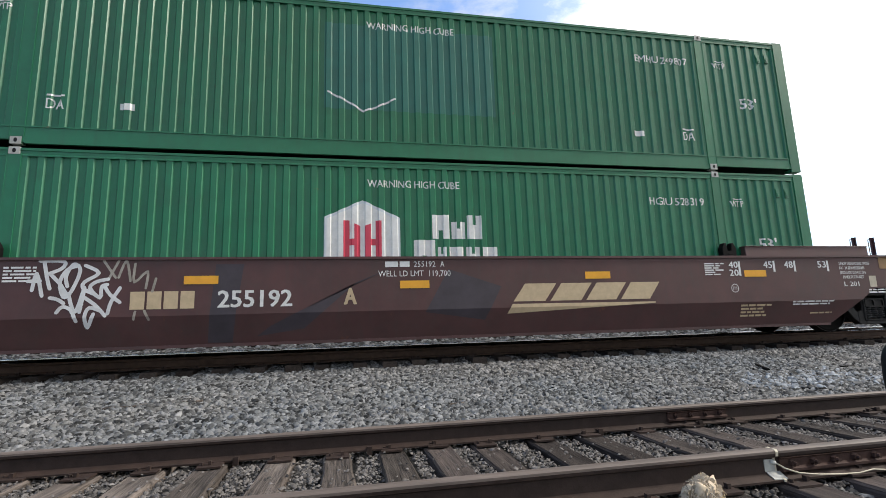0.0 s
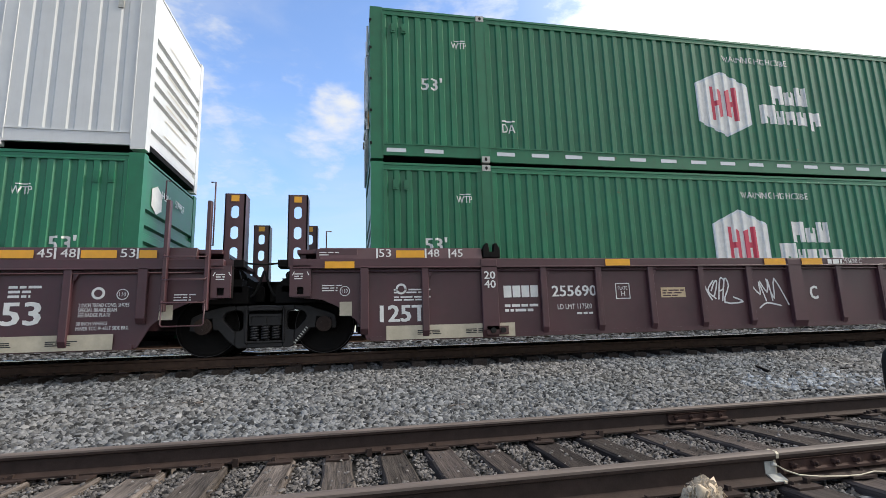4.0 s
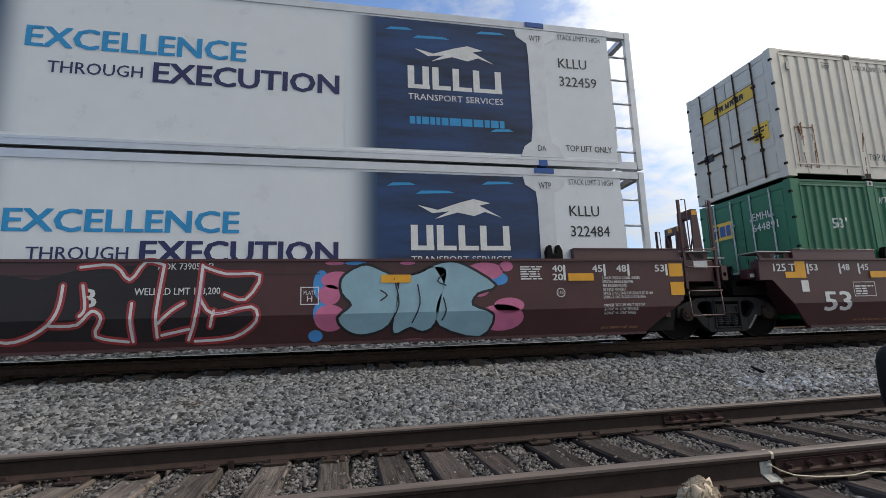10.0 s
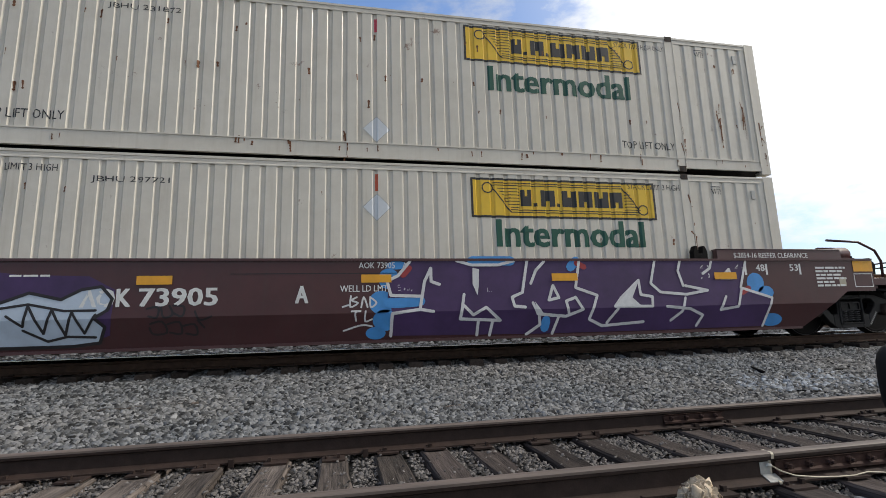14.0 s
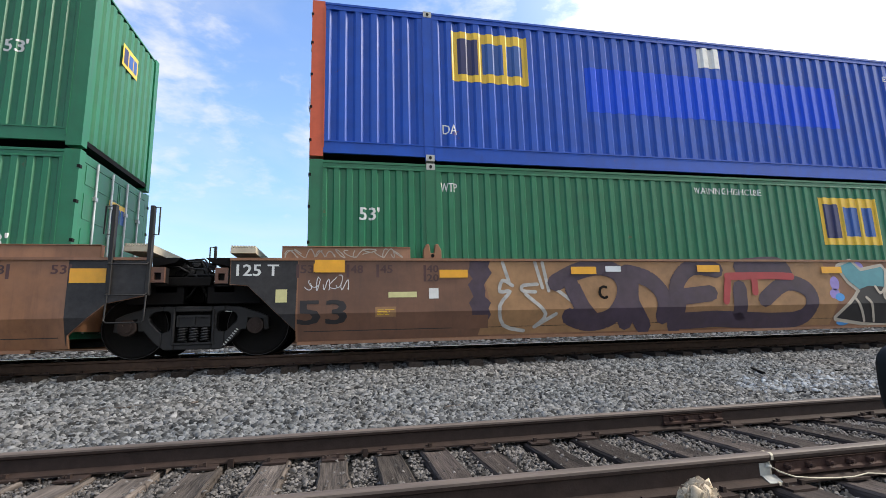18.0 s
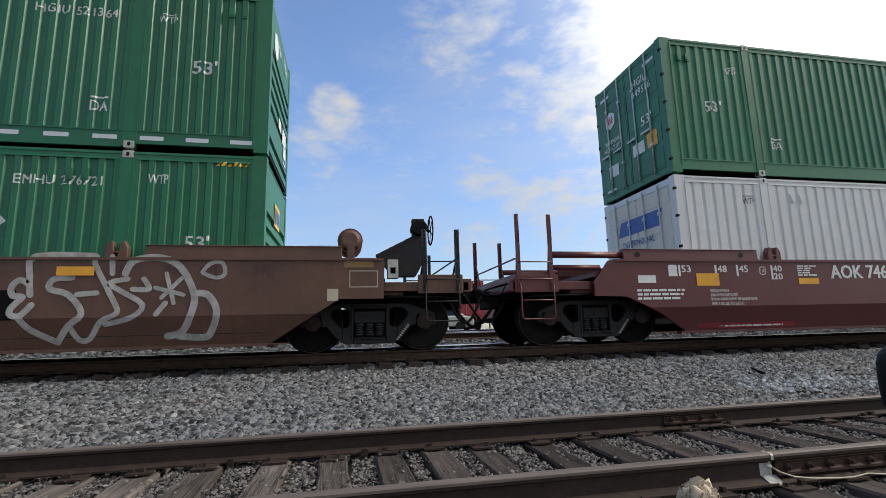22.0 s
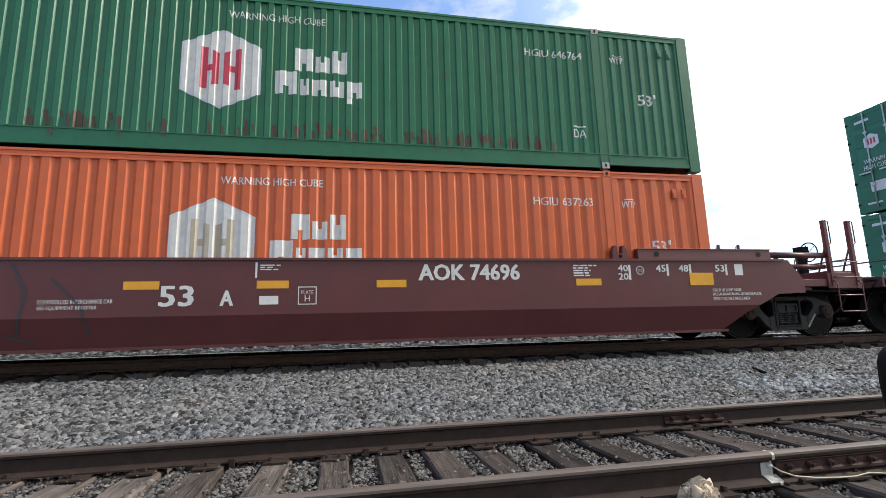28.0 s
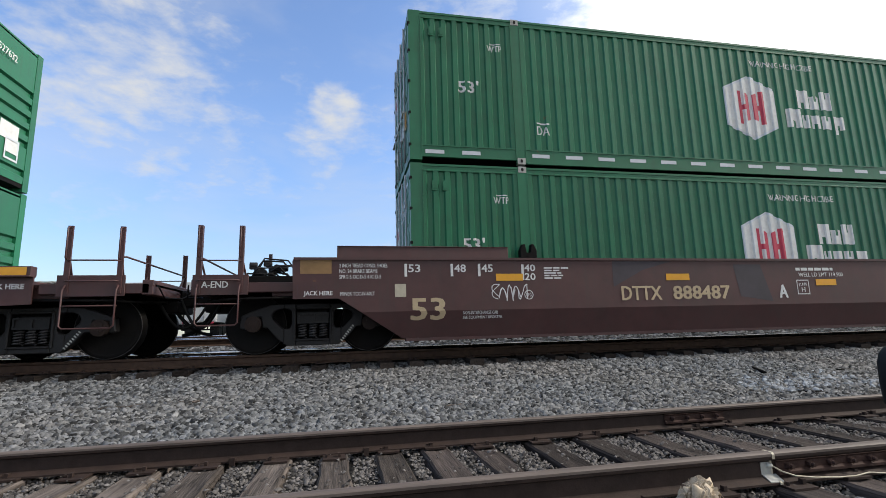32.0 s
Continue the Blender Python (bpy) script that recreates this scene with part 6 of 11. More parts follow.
        for z in (0.70, 1.06, 1.36):
            self.p("rung", Shape().tube([(s * pa, -1.45, z), (s * pa + s * 0.03, -1.50, z), (s * pb - s * 0.03, -1.50, z), (s * pb, -1.45, z)], 0.012, 6), both=True)
        for x in (pa, pb):
            self.p("post_brace", Shape().tube([(s * x, -1.40, high - 0.45), (s * (x - 0.05), -1.15, 1.05)], 0.018, 6), both=True)
        self.box("end_plate", s, pa - 0.12, pb + 0.08, -1.425, -1.405, 0.84, 1.15, bevel=0.004, both=True)
        self.p("crossover_rail", Shape().tube([(s * pb, -1.40, 1.42), (s * (pb + 0.02), -1.30, 1.44), (s * (pb + 0.02), 1.30, 1.44), (s * pb, 1.40, 1.42)], 0.016, 6), label="crossover handrail")
        self.p("brake_pipe", Shape().tube([(s * 9.9, -1.36, 0.80), (s * 10.9, -1.36, 0.78), (s * 11.25, -1.2, 0.76), (s * 11.35, -0.5, 0.80)], 0.02, 6), "truck")
        self.p("cut_lever", Shape().tube([(s * 11.5, -1.35, 1.0), (s * 11.55, -1.2, 0.82), (s * 11.55, -0.4, 0.86), (s * 11.7, -0.15, 1.0)], 0.012, 6), "truck")

    def brake_gear(self, s, shift=0.0, lift=0.0, side=0.22):
        """Brake wheel on its stand, and the air tank."""
        x, up = s * 11.0 + shift, lift
        self.p("brake_stand", Shape().plate([(x - 0.09, 1.02), (x + 0.09, 1.02), (x + 0.07, 1.45 + up), (x + 0.14, 1.72 + up), (x + 0.02, 1.75 + up), (x - 0.07, 1.5 + up)], 0.35, 0.47).box(x - 0.12, x + 0.1, 0.30, 0.52, 1.55 + up, 1.8 + up), "truck")
        r, c = 0.23, (x + s * side, 0.4, 1.68 + up)
        ring = [(c[0], c[1] + r * math.cos(a), c[2] + r * math.sin(a)) for a in [2 * math.pi * i / 20 for i in range(21)]]
        sh = Shape().tube(ring, 0.014, 6).tube([(x, 0.4, 1.68 + up), c], 0.02, 6)
        for i in range(5):
            a = 2 * math.pi * i / 5
            sh.tube([c, (c[0], c[1] + r * math.cos(a), c[2] + r * math.sin(a))], 0.009, 5)
        self.p("brake_wheel", sh, "truck", "spoked hand-brake wheel")

    def tall_brake(self, s):
        """Hand brake high on a slanted arm, a cross-lying air tank, a pale lug and a step grating."""
        self.p("brake_arm", Shape().plate([(s * x, z) for x, z in ((9.88, 1.60), (10.36, 1.85), (10.55, 1.95), (10.55, 2.28), (10.78, 2.28), (10.78, 1.52), (10.6, 1.2), (10.2, 1.2))], -0.66, -0.52), bevel=0.01)
        self.p("gear_case", Shape().cyl((s * 10.68, -0.6, 2.1), 1, 0.15, 0.3, 16), "truck", bevel=0.02)
        c, r = (s * 10.90, -0.6, 2.07), 0.27
        pts = [(c[0], c[1] + r * math.cos(a), c[2] + r * math.sin(a)) for a in [2 * math.pi * i / 20 for i in range(21)]]
        sh = Shape().tube(pts, 0.014, 6).tube([(s * 10.68, -0.6, 2.07), c], 0.02, 6)
        for i in range(5):
            a = 2 * math.pi * i / 5
            sh.tube([c, (c[0], c[1] + r * math.cos(a), c[2] + r * math.sin(a))], 0.009, 5)
        self.p("brake_wheel", sh, "truck", "spoked hand-brake wheel")
        tank = Shape()
        for y0, y1, r0, r1 in ((-1.22, -1.16, 0.12, 0.19), (-1.16, -0.5, 0.21, 0.21), (-0.5, -0.44, 0.19, 0.12)):
            tank.cyl((s * 9.43, (y0 + y1) / 2, 1.76), 1, r0, y1 - y0, 20, r1)
        self.p("air_tank", tank, label="round-ended air tank lying across the car")
        self.box("tank_bracket", s, 9.38, 9.5, -1.24, -1.0, 1.4, 1.72)
        self.grating(s, 8.75, 9.23, 1.63)
        self.bracket(s, 10.03, 10.20, 1.09, 1.39, "casting")

    def hoop(self, s, post=True):
        """Reefer handrail hoop and tall post behind the cab end."""
        d = 0.0 if post else -0.45
        self.p("handrail_hoop", Shape().tube([(s * 10.6, -1.2, 1.0), (s * 10.62, -1.2, 1.85 + d), (s * 10.5, -1.2, 2.08 + d), (s * 10.1, -1.2, 2.26 + d), (s * 9.3, -1.2, 2.29 + d)], 0.025, 8), label="bent pipe handrail")
        if post:
            self.box("guide_post", s, 9.05, 9.3, -1.3, -1.15, 1.4, 2.46)
            self.box("amber_tape", s, 9.1, 9.25, -1.306, -1.299, 2.35, 2.44, "reflector", bevel=0)
        self.p("brake_valve", Shape().box(*sorted((s * 10.25, s * 10.7)), -1.0, -0.5, 1.15, 1.4).cyl((s * 10.4, -1.05, 1.3), 1, 0.12, 0.2, 12).cyl((s * 10.6, -0.9, 1.42), 2, 0.09, 0.16, 10), "truck")
        self.p("air_tank", Shape().cyl((s * 9.9, -0.8, 1.6), 0, 0.16, 0.55, 16).cyl((s * 9.9 - s * 0.32, -0.8, 1.6), 0, 0.16 if s > 0 else 0.08, 0.1, 16, 0.08 if s > 0 else 0.16).box(*sorted((s * 9.6, s * 10.2)), -1.0, -0.6, 1.36, 1.5))

    def upright(self, name, s, x0, x1, z0, z1, y=-1.47, deep=0.04, both=False):
        return self.box(name, s, x0, x1, y, y + deep, z0, z1, both=both)

    def loop(self, s, x0, x1, z0, z1, y=-1.49):
        """A bent-rod handhold."""
        self.p("grab_iron", Shape().tube([(s * x0, y, z0), (s * x1, y - 0.02, z0), (s * x1, y - 0.02, z1), (s * x0, y, z1)], 0.011, 6))

    def ladder(self, s, x0, x1, rungs, foot, out=0.0):
        for z in rungs:
            self.p("rung", Shape().tube([(s * x0, -1.47 - out, z + 0.03), (s * x0, -1.52 - out, z), (s * x1, -1.52 - out, z), (s * x1, -1.47 - out, z + 0.03)], 0.012, 6))
        self.p("stirrup", Shape().tube([(s * x0, -1.47 - out, rungs[-1]), (s * x0, -1.5 - out, foot + 0.03), (s * (x0 + 0.03), -1.5 - out, foot), (s * (x1 - 0.03), -1.5 - out, foot), (s * x1, -1.5 - out, foot + 0.03), (s * x1, -1.47 - out, rungs[-1])], 0.012, 6), label="bent-rod foot stirrup")

    def bracket(self, s, x0, x1, z0, z1, mat=None, low=False):
        """Square lug with a hole."""
        hx, hz, w = (x0 + x1) / 2, z0 + (z1 - z0) * 0.38, min(x1 - x0, z1 - z0) * 0.26
        if low:
            hz, w = z0 + 0.085, 0.05
        sh = Shape()
        for a, b, c, d in ((x0, hx - w, z0, z1), (hx + w, x1, z0, z1), (hx - w, hx + w, z0, hz - w), (hx - w, hx + w, hz + w * 1.3, z1)):
            sh.box(*sorted((s * a, s * b)), -1.50, -1.44, c, d)
        self.p("jacking_lug", sh, mat, "lug with a square hole", both=True)
        self.p("lug_back", Shape().box(*sorted((s * x0, s * x1)), -1.44, -1.30, z0, z1), "black", both=True)

    def grating(self, s, x0, x1, z):
        sh = Shape().box(*sorted((s * x0, s * x1)), -1.40, 1.40, z - 0.12, z - 0.04)
        n = 9
        for i in range(n):
            c = x0 + (x1 - x0) * (i + 0.5) / n
            sh.box(*sorted((s * (c - 0.012), s * (c + 0.012))), -1.40, 1.40, z - 0.04, z)
        self.p("grating", sh, "pale" if self.paint == "ochre" else None, "slatted crossover step")

    def pipes(self, s, dx=0.0, dz=0.0):
        """Valves and bent pipes of the brake rigging over the joint."""
        r = random.Random(11)
        self.box("pipe_beam", s, 9.2 + dx, 10.0 + dx, -1.15, -1.03, 1.02 + dz, 1.16 + dz, "truck")
        for i in range(7):
            x, z, w = 9.5 + dx + 0.075 * i, dz + r.uniform(1.22, 1.42), r.uniform(0.04, 0.07)
            v = Shape().cyl((s * x, -0.95, z), i % 3, w, r.uniform(0.1, 0.2), 10).box(*sorted((s * (x - w), s * (x + w))), -1.0, -0.9, z - w, z + 0.02)
            self.p("valve", v, "frame", bevel=0.006)
        for i in range(8):
            x, z, y = dx + r.uniform(9.25, 9.6), dz + r.uniform(1.2, 1.46), r.uniform(-1.1, -0.8)
            e = x + r.uniform(0.35, 0.65)
            self.p("pipe", Shape().tube([(s * x, y, z - 0.1), (s * (x + 0.08), y, z), (s * (e - 0.15), y - 0.03, z + r.uniform(-0.04, 0.06)), (s * e, y, z - r.uniform(0.1, 0.35))], r.uniform(0.012, 0.022), 7), "frame")

    def joint_end(self, s, e):
        t, paint = self.top, self.paint
        male = e == "male"
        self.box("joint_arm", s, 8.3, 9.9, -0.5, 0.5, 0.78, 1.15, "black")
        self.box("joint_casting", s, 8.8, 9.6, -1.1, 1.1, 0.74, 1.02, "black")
        if paint == "maroon":
            self.crossover(s, male)
            if male:
                # near-black plate added in the open car end, its shade put into the colour
                self.p("end_web", Shape().plate([(s * 7.6, FOOT), (s * 8.32, FOOT), (s * 8.45, 0.66), (s * 8.45, 1.0), (s * 7.6, 1.0)], -1.352, -1.325), "truck", "dark plate standing in for the shade inside the car end", both=True)
                self.box("end_housing", s, 8.5, 9.28, -1.40, -1.1, 0.99, 1.39, both=True)
                self.box("data_plate", s, 8.85, 9.15, -1.415, -1.40, 1.24, 1.38, "letter")
                for x in (8.63, 9.31):
                    self.upright("ladder_post", s, x - 0.03, x + 0.03, 0.85, 2.55)
                self.loop(s, 9.28, 9.19, 1.62, 2.54)
                self.loop(s, 8.66, 8.74, 1.62, 2.54)
                self.ladder(s, 8.63, 9.31, (1.58, 1.25, 0.81), 0.36)
                self.bracket(s, 9.36, 9.48, 1.0, 1.28)
                self.bent_post(s, -1)
                self.chain(s)
            else:
                self.box("end_housing", s, 8.3, 9.22, -1.42, -1.2, 1.0, 1.385, both=True)
                self.box("end_bracket", s, 9.225, 9.40, -1.30, -1.1, 1.04, 1.24)
                self.box("data_plate", s, 9.26, 9.36, -1.306, -1.30, 1.07, 1.14, "letter", bevel=0)
                for x in (8.63, 9.31):
                    self.upright("ladder_post", s, x - 0.03, x + 0.03, 0.85, 2.55, 1.43)
                    self.loop(s, x, x - 0.09, 1.62, 2.54, 1.45)
                self.bent_post(s, 1)
        elif paint == "ochre":
            if male:
                for x, o in ((8.72, -0.11), (9.23, 0.11)):
                    self.upright("ladder_post", s, x - 0.03, x + 0.03, 0.85, 2.2, -1.54, 0.08)
                    self.loop(s, x, x + o, 1.75, 2.17, -1.52)
                self.ladder(s, 8.72, 9.23, (1.3, 0.85), 0.46, 0.07)
                self.grating(s, 8.83, 9.2, 1.64)
                self.bracket(s, 9.26, 9.44, 1.04, 1.27, "umber")
                self.chain(s)
                self.p("deck_lip", Shape().plate([(s * 9.2, 1.44), (s * 9.6, 1.44), (s * 9.5, 1.36), (s * 9.2, 1.3)], -1.3, 1.3), "black")
                if self.x < 160:
                    self.pipes(s)
                    self.p("brake_valve", Shape().box(*sorted((s * 9.25, s * 9.55)), -1.0, -0.5, 1.2, 1.45).cyl((s * 9.72, -0.8, 1.36), 1, 0.12, 0.3, 12).box(*sorted((s * 9.5, s * 9.9)), -0.9, -0.6, 1.1, 1.2), "truck")
            else:
                self.grating(s, 8.85, 9.22, 1.62)
                self.bracket(s, 9.22, 9.40, 1.02, 1.26, "umber")
                self.p("deck_lip", Shape().plate([(s * 9.2, 1.44), (s * 9.6, 1.44), (s * 9.5, 1.36), (s * 9.2, 1.3)], -1.3, 1.3), "black")
                self.upright("grab_post", s, 9.47, 9.51, 1.3, 1.64, -1.2)
                self.loop(s, 9.5, 9.56, 1.35, 1.62, -1.2)
        elif paint == "oxide":
            self.box("end_deck", s, 8.3, 9.22, -1.36, 1.36, t + 0.12, t + 0.20)
            self.plate_fin(s)
            if male:
                self.box("end_housing", s, 8.58, 9.22, -1.44, -1.2, t - 0.02, t + 0.14, both=True)
                self.p("guide_post", Shape().plate([(s * 8.53, 2.5), (s * 8.60, 2.5), (s * 8.66, 1.6), (s * 8.57, 1.6)], -1.49, -1.44))
                self.upright("guide_post", s, 9.16, 9.23, 1.58, 2.55)
                self.loop(s, 9.18, 9.13, 1.64, 2.54)
                self.ladder(s, 8.60, 9.24, (1.32, 1.02, 0.70), 0.38)
                self.mark(disc(s * 8.92, 1.2, 0.065, 14, 0.045), "rubber", 0.005, "oval_hole")
                self.bracket(s, 9.26, 9.48, 1.04, 1.44)
                self.box("bumper_tab", s, 9.44, 9.57, -1.44, -1.2, 1.32, 1.44)
            else:
                self.box("end_housing", s, 8.64, 9.23, -1.50, -1.2, 1.28, t + 0.2, both=True)
                self.mark(disc(s * 8.89, 1.47, 0.08, 14, 0.045), "rubber", 0.016, "oval_hole", y=-1.50)
                self.mark(disc(s * 8.92, 1.2, 0.07, 14, 0.05), "rubber", 0.005, "oval_hole")
                self.bracket(s, 9.24, 9.44, 1.04, 1.45)
                self.box("bumper_tab", s, 9.42, 9.66, -1.40, -1.2, 1.32, 1.44)
                self.upright("guide_post", s, 9.45, 9.51, 1.4, 1.9, -1.3)
                self.upright("grab_post", s, 9.05, 9.09, 1.58, 1.9, -1.4)
                self.loop(s, 9.08, 9.12, 1.62, 1.9, -1.4)
        else:
            self.box("end_deck", s, 8.2, 9.25, -1.36, 1.36, t + 0.1, t + 0.17)
            q = (9.13, 9.41) if male else (9.02, 9.34)
            self.bracket(s, *q, 0.81, 1.30, low=True)
            self.mark(bars(min(s * (q[0] + 0.07), s * (q[1] - 0.07)), 1.08, 0.13, 0.11, 3, 2, 0.45), "letter", 0.004, "small_print", y=-1.50)
            for u in (0.03, 0.25):
                self.mark(stroke([(s * (q[0] + u), 1.14 if u < 0.1 else 1.2), (s * (q[0] + u + 0.03), 1.2 if u < 0.1 else 1.14)], 0.014), "letter", 0.004, "tick", y=-1.50)
            foot = 0.45 if male else 0.2
            self.p("side_post", Shape().prism([(-1.515, 1.27), (-1.515, foot + 0.08), (-1.46, foot), (-1.42, foot), (-1.42, 1.27)], *sorted((s * 8.13, s * 8.26))), bevel=0.008, both=True)
            if male:
                self.p("tie_rod", Shape().tube([(s * 9.3, -1.0, 1.42), (s * 9.8, -1.0, 1.38), (s * 10.25, -1.0, 1.42)], 0.016, 6), "rubber", "black rod across the joint")
                self.mark(bars(s * 8.62, 0.78, 0.3, 0.12, 3, 6, 0.4), "letter", 0.004, "small_print", y=-1.46)
            else:
                self.mark(bars(-8.85, 0.89, 0.3, 0.12, 3, 6, 0.4), "letter", 0.004, "small_print", y=-1.46)
                self.mark(bars(-8.9, 1.42, 0.3, 0.12, 3, 7, 0.4), "letter", 0.006, "small_print", y=-1.46)
                self.amber([-8.81], 1.245, 0.46, 0.11, -1.515)
            self.box("bumper_tab", s, 9.4, 9.55, -1.3, -1.0, 1.30, 1.42, "black")
            if male:
                for x in (8.5, 9.08):
                    self.upright("ladder_post", s, x - 0.03, x + 0.03, 0.62, 2.3, -1.57, 0.10)
                    self.loop(s, x, x + (0.07 if x > 9 else -0.05), 1.6 if x > 9 else 2.3, 2.6, -1.53)
                self.ladder(s, 8.5, 9.08, (1.42, 1.08, 0.74), 0.40, 0.10)
            else:
                self.box("end_housing", s, 8.3, 8.95, -1.46, -1.2, t + 0.0, t + 0.17, both=True)
                self.loop(s, 8.72, 8.80, t + 0.15, 1.88, -1.3)
        self.p("joint_gear", Shape().plate([(s * 9.1, 0.8), (s * 9.1, 1.38), (s * 9.38, 1.34), (s * 9.5, 1.2), (s * 9.76, 1.03), (s * 9.76, 0.8)], -0.62, 0.62).cyl((s * 9.42, -0.72, 1.22), 1, 0.07, 0.2, 10).box(*sorted((s * 9.2, s * 9.5)), -1.1, -0.75, 0.92, 1.14), "truck", "black brake rigging")
        pts = [(s * (9.4 + 0.4 * u), -0.95, 1.28 - 0.42 * math.sin(math.pi * u)) for u in [i / 10 for i in range(11)]]
        self.p("air_hose", Shape().tube(pts, 0.02, 7), "rubber")

    def crossover(self, s, male):
        """Thin end decks on cut-away brackets, and the step over the joint."""
        self.box("end_deck", s, 8.42, 9.25, -1.43, -0.92, 1.545, 1.568, "casting", "grey steel end deck", bevel=0.004, both=True)
        x = 9.0
        part_ = self.p("deck_bracket", Shape().plate([(s * x - 0.23, 1.545), (s * x + 0.23, 1.545), (s * x + 0.14, 1.385), (s * x - 0.14, 1.385)], -1.38, -1.35), label="trapezoid bracket cut with slanted slots", both=True)
        for k in range(4):
            part("slot", Shape().beam((s * x - 0.11 + 0.05 * k, 1.52), (s * x - 0.05 + 0.05 * k, 1.43), 0.022, -1.384, -1.379), "rubber", part_)
        self.box("deck_bracket", s, 8.45, 8.60, -1.38, -1.35, 1.385, 1.545, both=True)
        self.box("crossover_step", s, 9.1, 9.53, -0.45, 0.45, 1.56, 1.60, "casting", "grey steel step plate over the joint")
        self.p("step_prop", Shape().plate([(s * 9.12, 1.3), (s * 9.30, 1.3), (s * 9.44, 1.555), (s * 9.12, 1.555)], -0.3, 0.3))

    def bent_post(self, s, side):
        """A leaning guide of two plates, capped and braced."""
        edge = [(s * x, z) for x, z in ((9.26, 2.5), (9.40, 2.5), (9.45, 1.62), (9.45, 1.2), (9.25, 1.2), (9.245, 1.62))]
        for y in (0.98, 0.60):
            self.p("guide_post", Shape().plate(edge, side * y - 0.02, side * y + 0.02), label="leaning steel container guide", bevel=0.004)
        y0, y1 = sorted((side * 0.62, side * 0.96))
        self.p("post_cap", Shape().plate([(s * 9.263, 2.497), (s * 9.397, 2.497), (s * 9.406, 2.33), (s * 9.263, 2.33)], y0, y1))
        self.p("post_web", Shape().plate([(s * 9.24, 1.2), (s * 9.447, 1.2), (s * 9.447, 1.62), (s * 9.235, 1.62)], y0, y1))
        self.p("post_brace", Shape().tube([(s * 9.435, side * 0.64, 1.64), (s * 9.40, side * 0.94, 2.32)], 0.018, 6))
        face = side * (0.98 if side < 0 else 0.60) - 0.02
        self.p("amber_tape", Shape().box(*sorted((s * 9.27, s * 9.385)), face - 0.005, face - 0.001, 2.38, 2.475), "reflector")
        self.p("amber_tape", Shape().box(*sorted((s * 9.404, s * 9.410)), side * 0.79 - 0.07, side * 0.79 + 0.07, 2.38, 2.475), "reflector")

    def chain(self, s):
        """A slack chain hung across the joint."""
        sh, n = Shape(), 25
        for k in range(n):
            u = k / (n - 1)
            x, z, g = s * (9.42 + 0.78 * u), 1.36 - 0.16 * math.sin(math.pi * u), -s * 0.22 * math.cos(math.pi * u) * 0.026
            a, b = (0.0, 0.011) if k % 2 else (0.011, 0.0)
            sh.tube([(x - 0.022, -0.75 - a, z - g - b), (x + 0.022, -0.75 - a, z + g - b), (x + 0.022, -0.75 + a, z + g + b), (x - 0.022, -0.75 + a, z - g + b), (x - 0.022, -0.75 - a, z - g - b)], 0.005, 5)
        self.p("chain", sh, "rubber", "slack black safety chain")

    def plate_fin(self, s):
        self.p("guide_fin", Shape().plate([(s * 8.2, self.top + 0.2), (s * 8.46, self.top + 0.2), (s * 8.34, self.top + 0.38), (s * 8.31, self.top + 0.38)], -1.40, -1.34), both=True)

    def tall_posts(self, s, xs):
        """Upright guides pierced by oval holes."""
        for x in xs:
            c = s * x
            for y in (-1.28, 1.08):
                w, z0, z1 = 0.155, 1.3, 2.5
                sh, z = Shape(), z0
                holes = (1.52, 1.86, 2.2)
                for k, zc in enumerate(holes):
                    top = (zc + holes[k + 1]) / 2 if k < 2 else z1
                    for side in (-1, 1):
                        arc = [(c + side * 0.062 * math.sin(a), zc - 0.045 - 0.062 * math.cos(a)) if a < 1.6 else (c + side * 0.062 * math.sin(a), zc + 0.045 - 0.062 * math.cos(a)) for a in [math.pi * i / 10 for i in range(11)]]
                        sh.plate([(c, z), (c + side * w, z), (c + side * w, top), (c, top)] + list(reversed(arc)), y, y + 0.035)
                    z = top
                sh.box(c - w, c - w + 0.02, y, y + 0.34, z0, z1).box(c + w - 0.02, c + w, y, y + 0.34, z0, z1)
                self.p("guide_post", sh, label="upright container guide pierced by oval holes")
                self.p("amber_tape", Shape().box(c - 0.06, c + 0.06, y - 0.006, y, 2.37, 2.47), "reflector")

    def mark(self, polys, mat=None, lift=0.004, name="lettering", label="", y=None):
        if y is None and self.kind == "smooth":
            s = painted(polys, wall_y, (BEND,), 1, lift, 0.00012)
        else:
            s = painted(polys, lambda q, k, m: -1.43 if y is None else y, (), 0, lift, 0.00012)
        ob = part(name, s, mat or self.letter, self.ob, label)
        return tagged(ob, label, kind="stuff") if name.startswith("graffiti") or name == "small_print" else ob

    def amber(self, spots, z, w=0.62, h=0.13, y=None):
        for x in spots:
            self.mark(rect(x, z, w, h), "reflector", 0.006, "amber_tape", y=y)

    def text(self, t, x, z, w, h, mat=None, bold=0.02, slant=0.0, y=None, lift=0.004):
        return self.mark(words(t, x, z, w, h, bold, slant), mat, lift, y=y)

    def print_(self, x, z, w, h, rows, seed=0, mat=None, y=None):
        return self.mark(bars(x, z, w, h, rows, seed), mat, 0.004, "small_print", y=y)

    def scrawl(self, x, z, w, h, n, seed, mat="chalk", wide=0.03, y=None):
        self.mark(brush(scribble(x, z, w, h, n, seed), wide), mat, 0.006, "graffiti_tag", y=y)


# ---- the train, from its head to its tail ----

LOW = 0.228
HIGH = LOW + TALL + 0.06


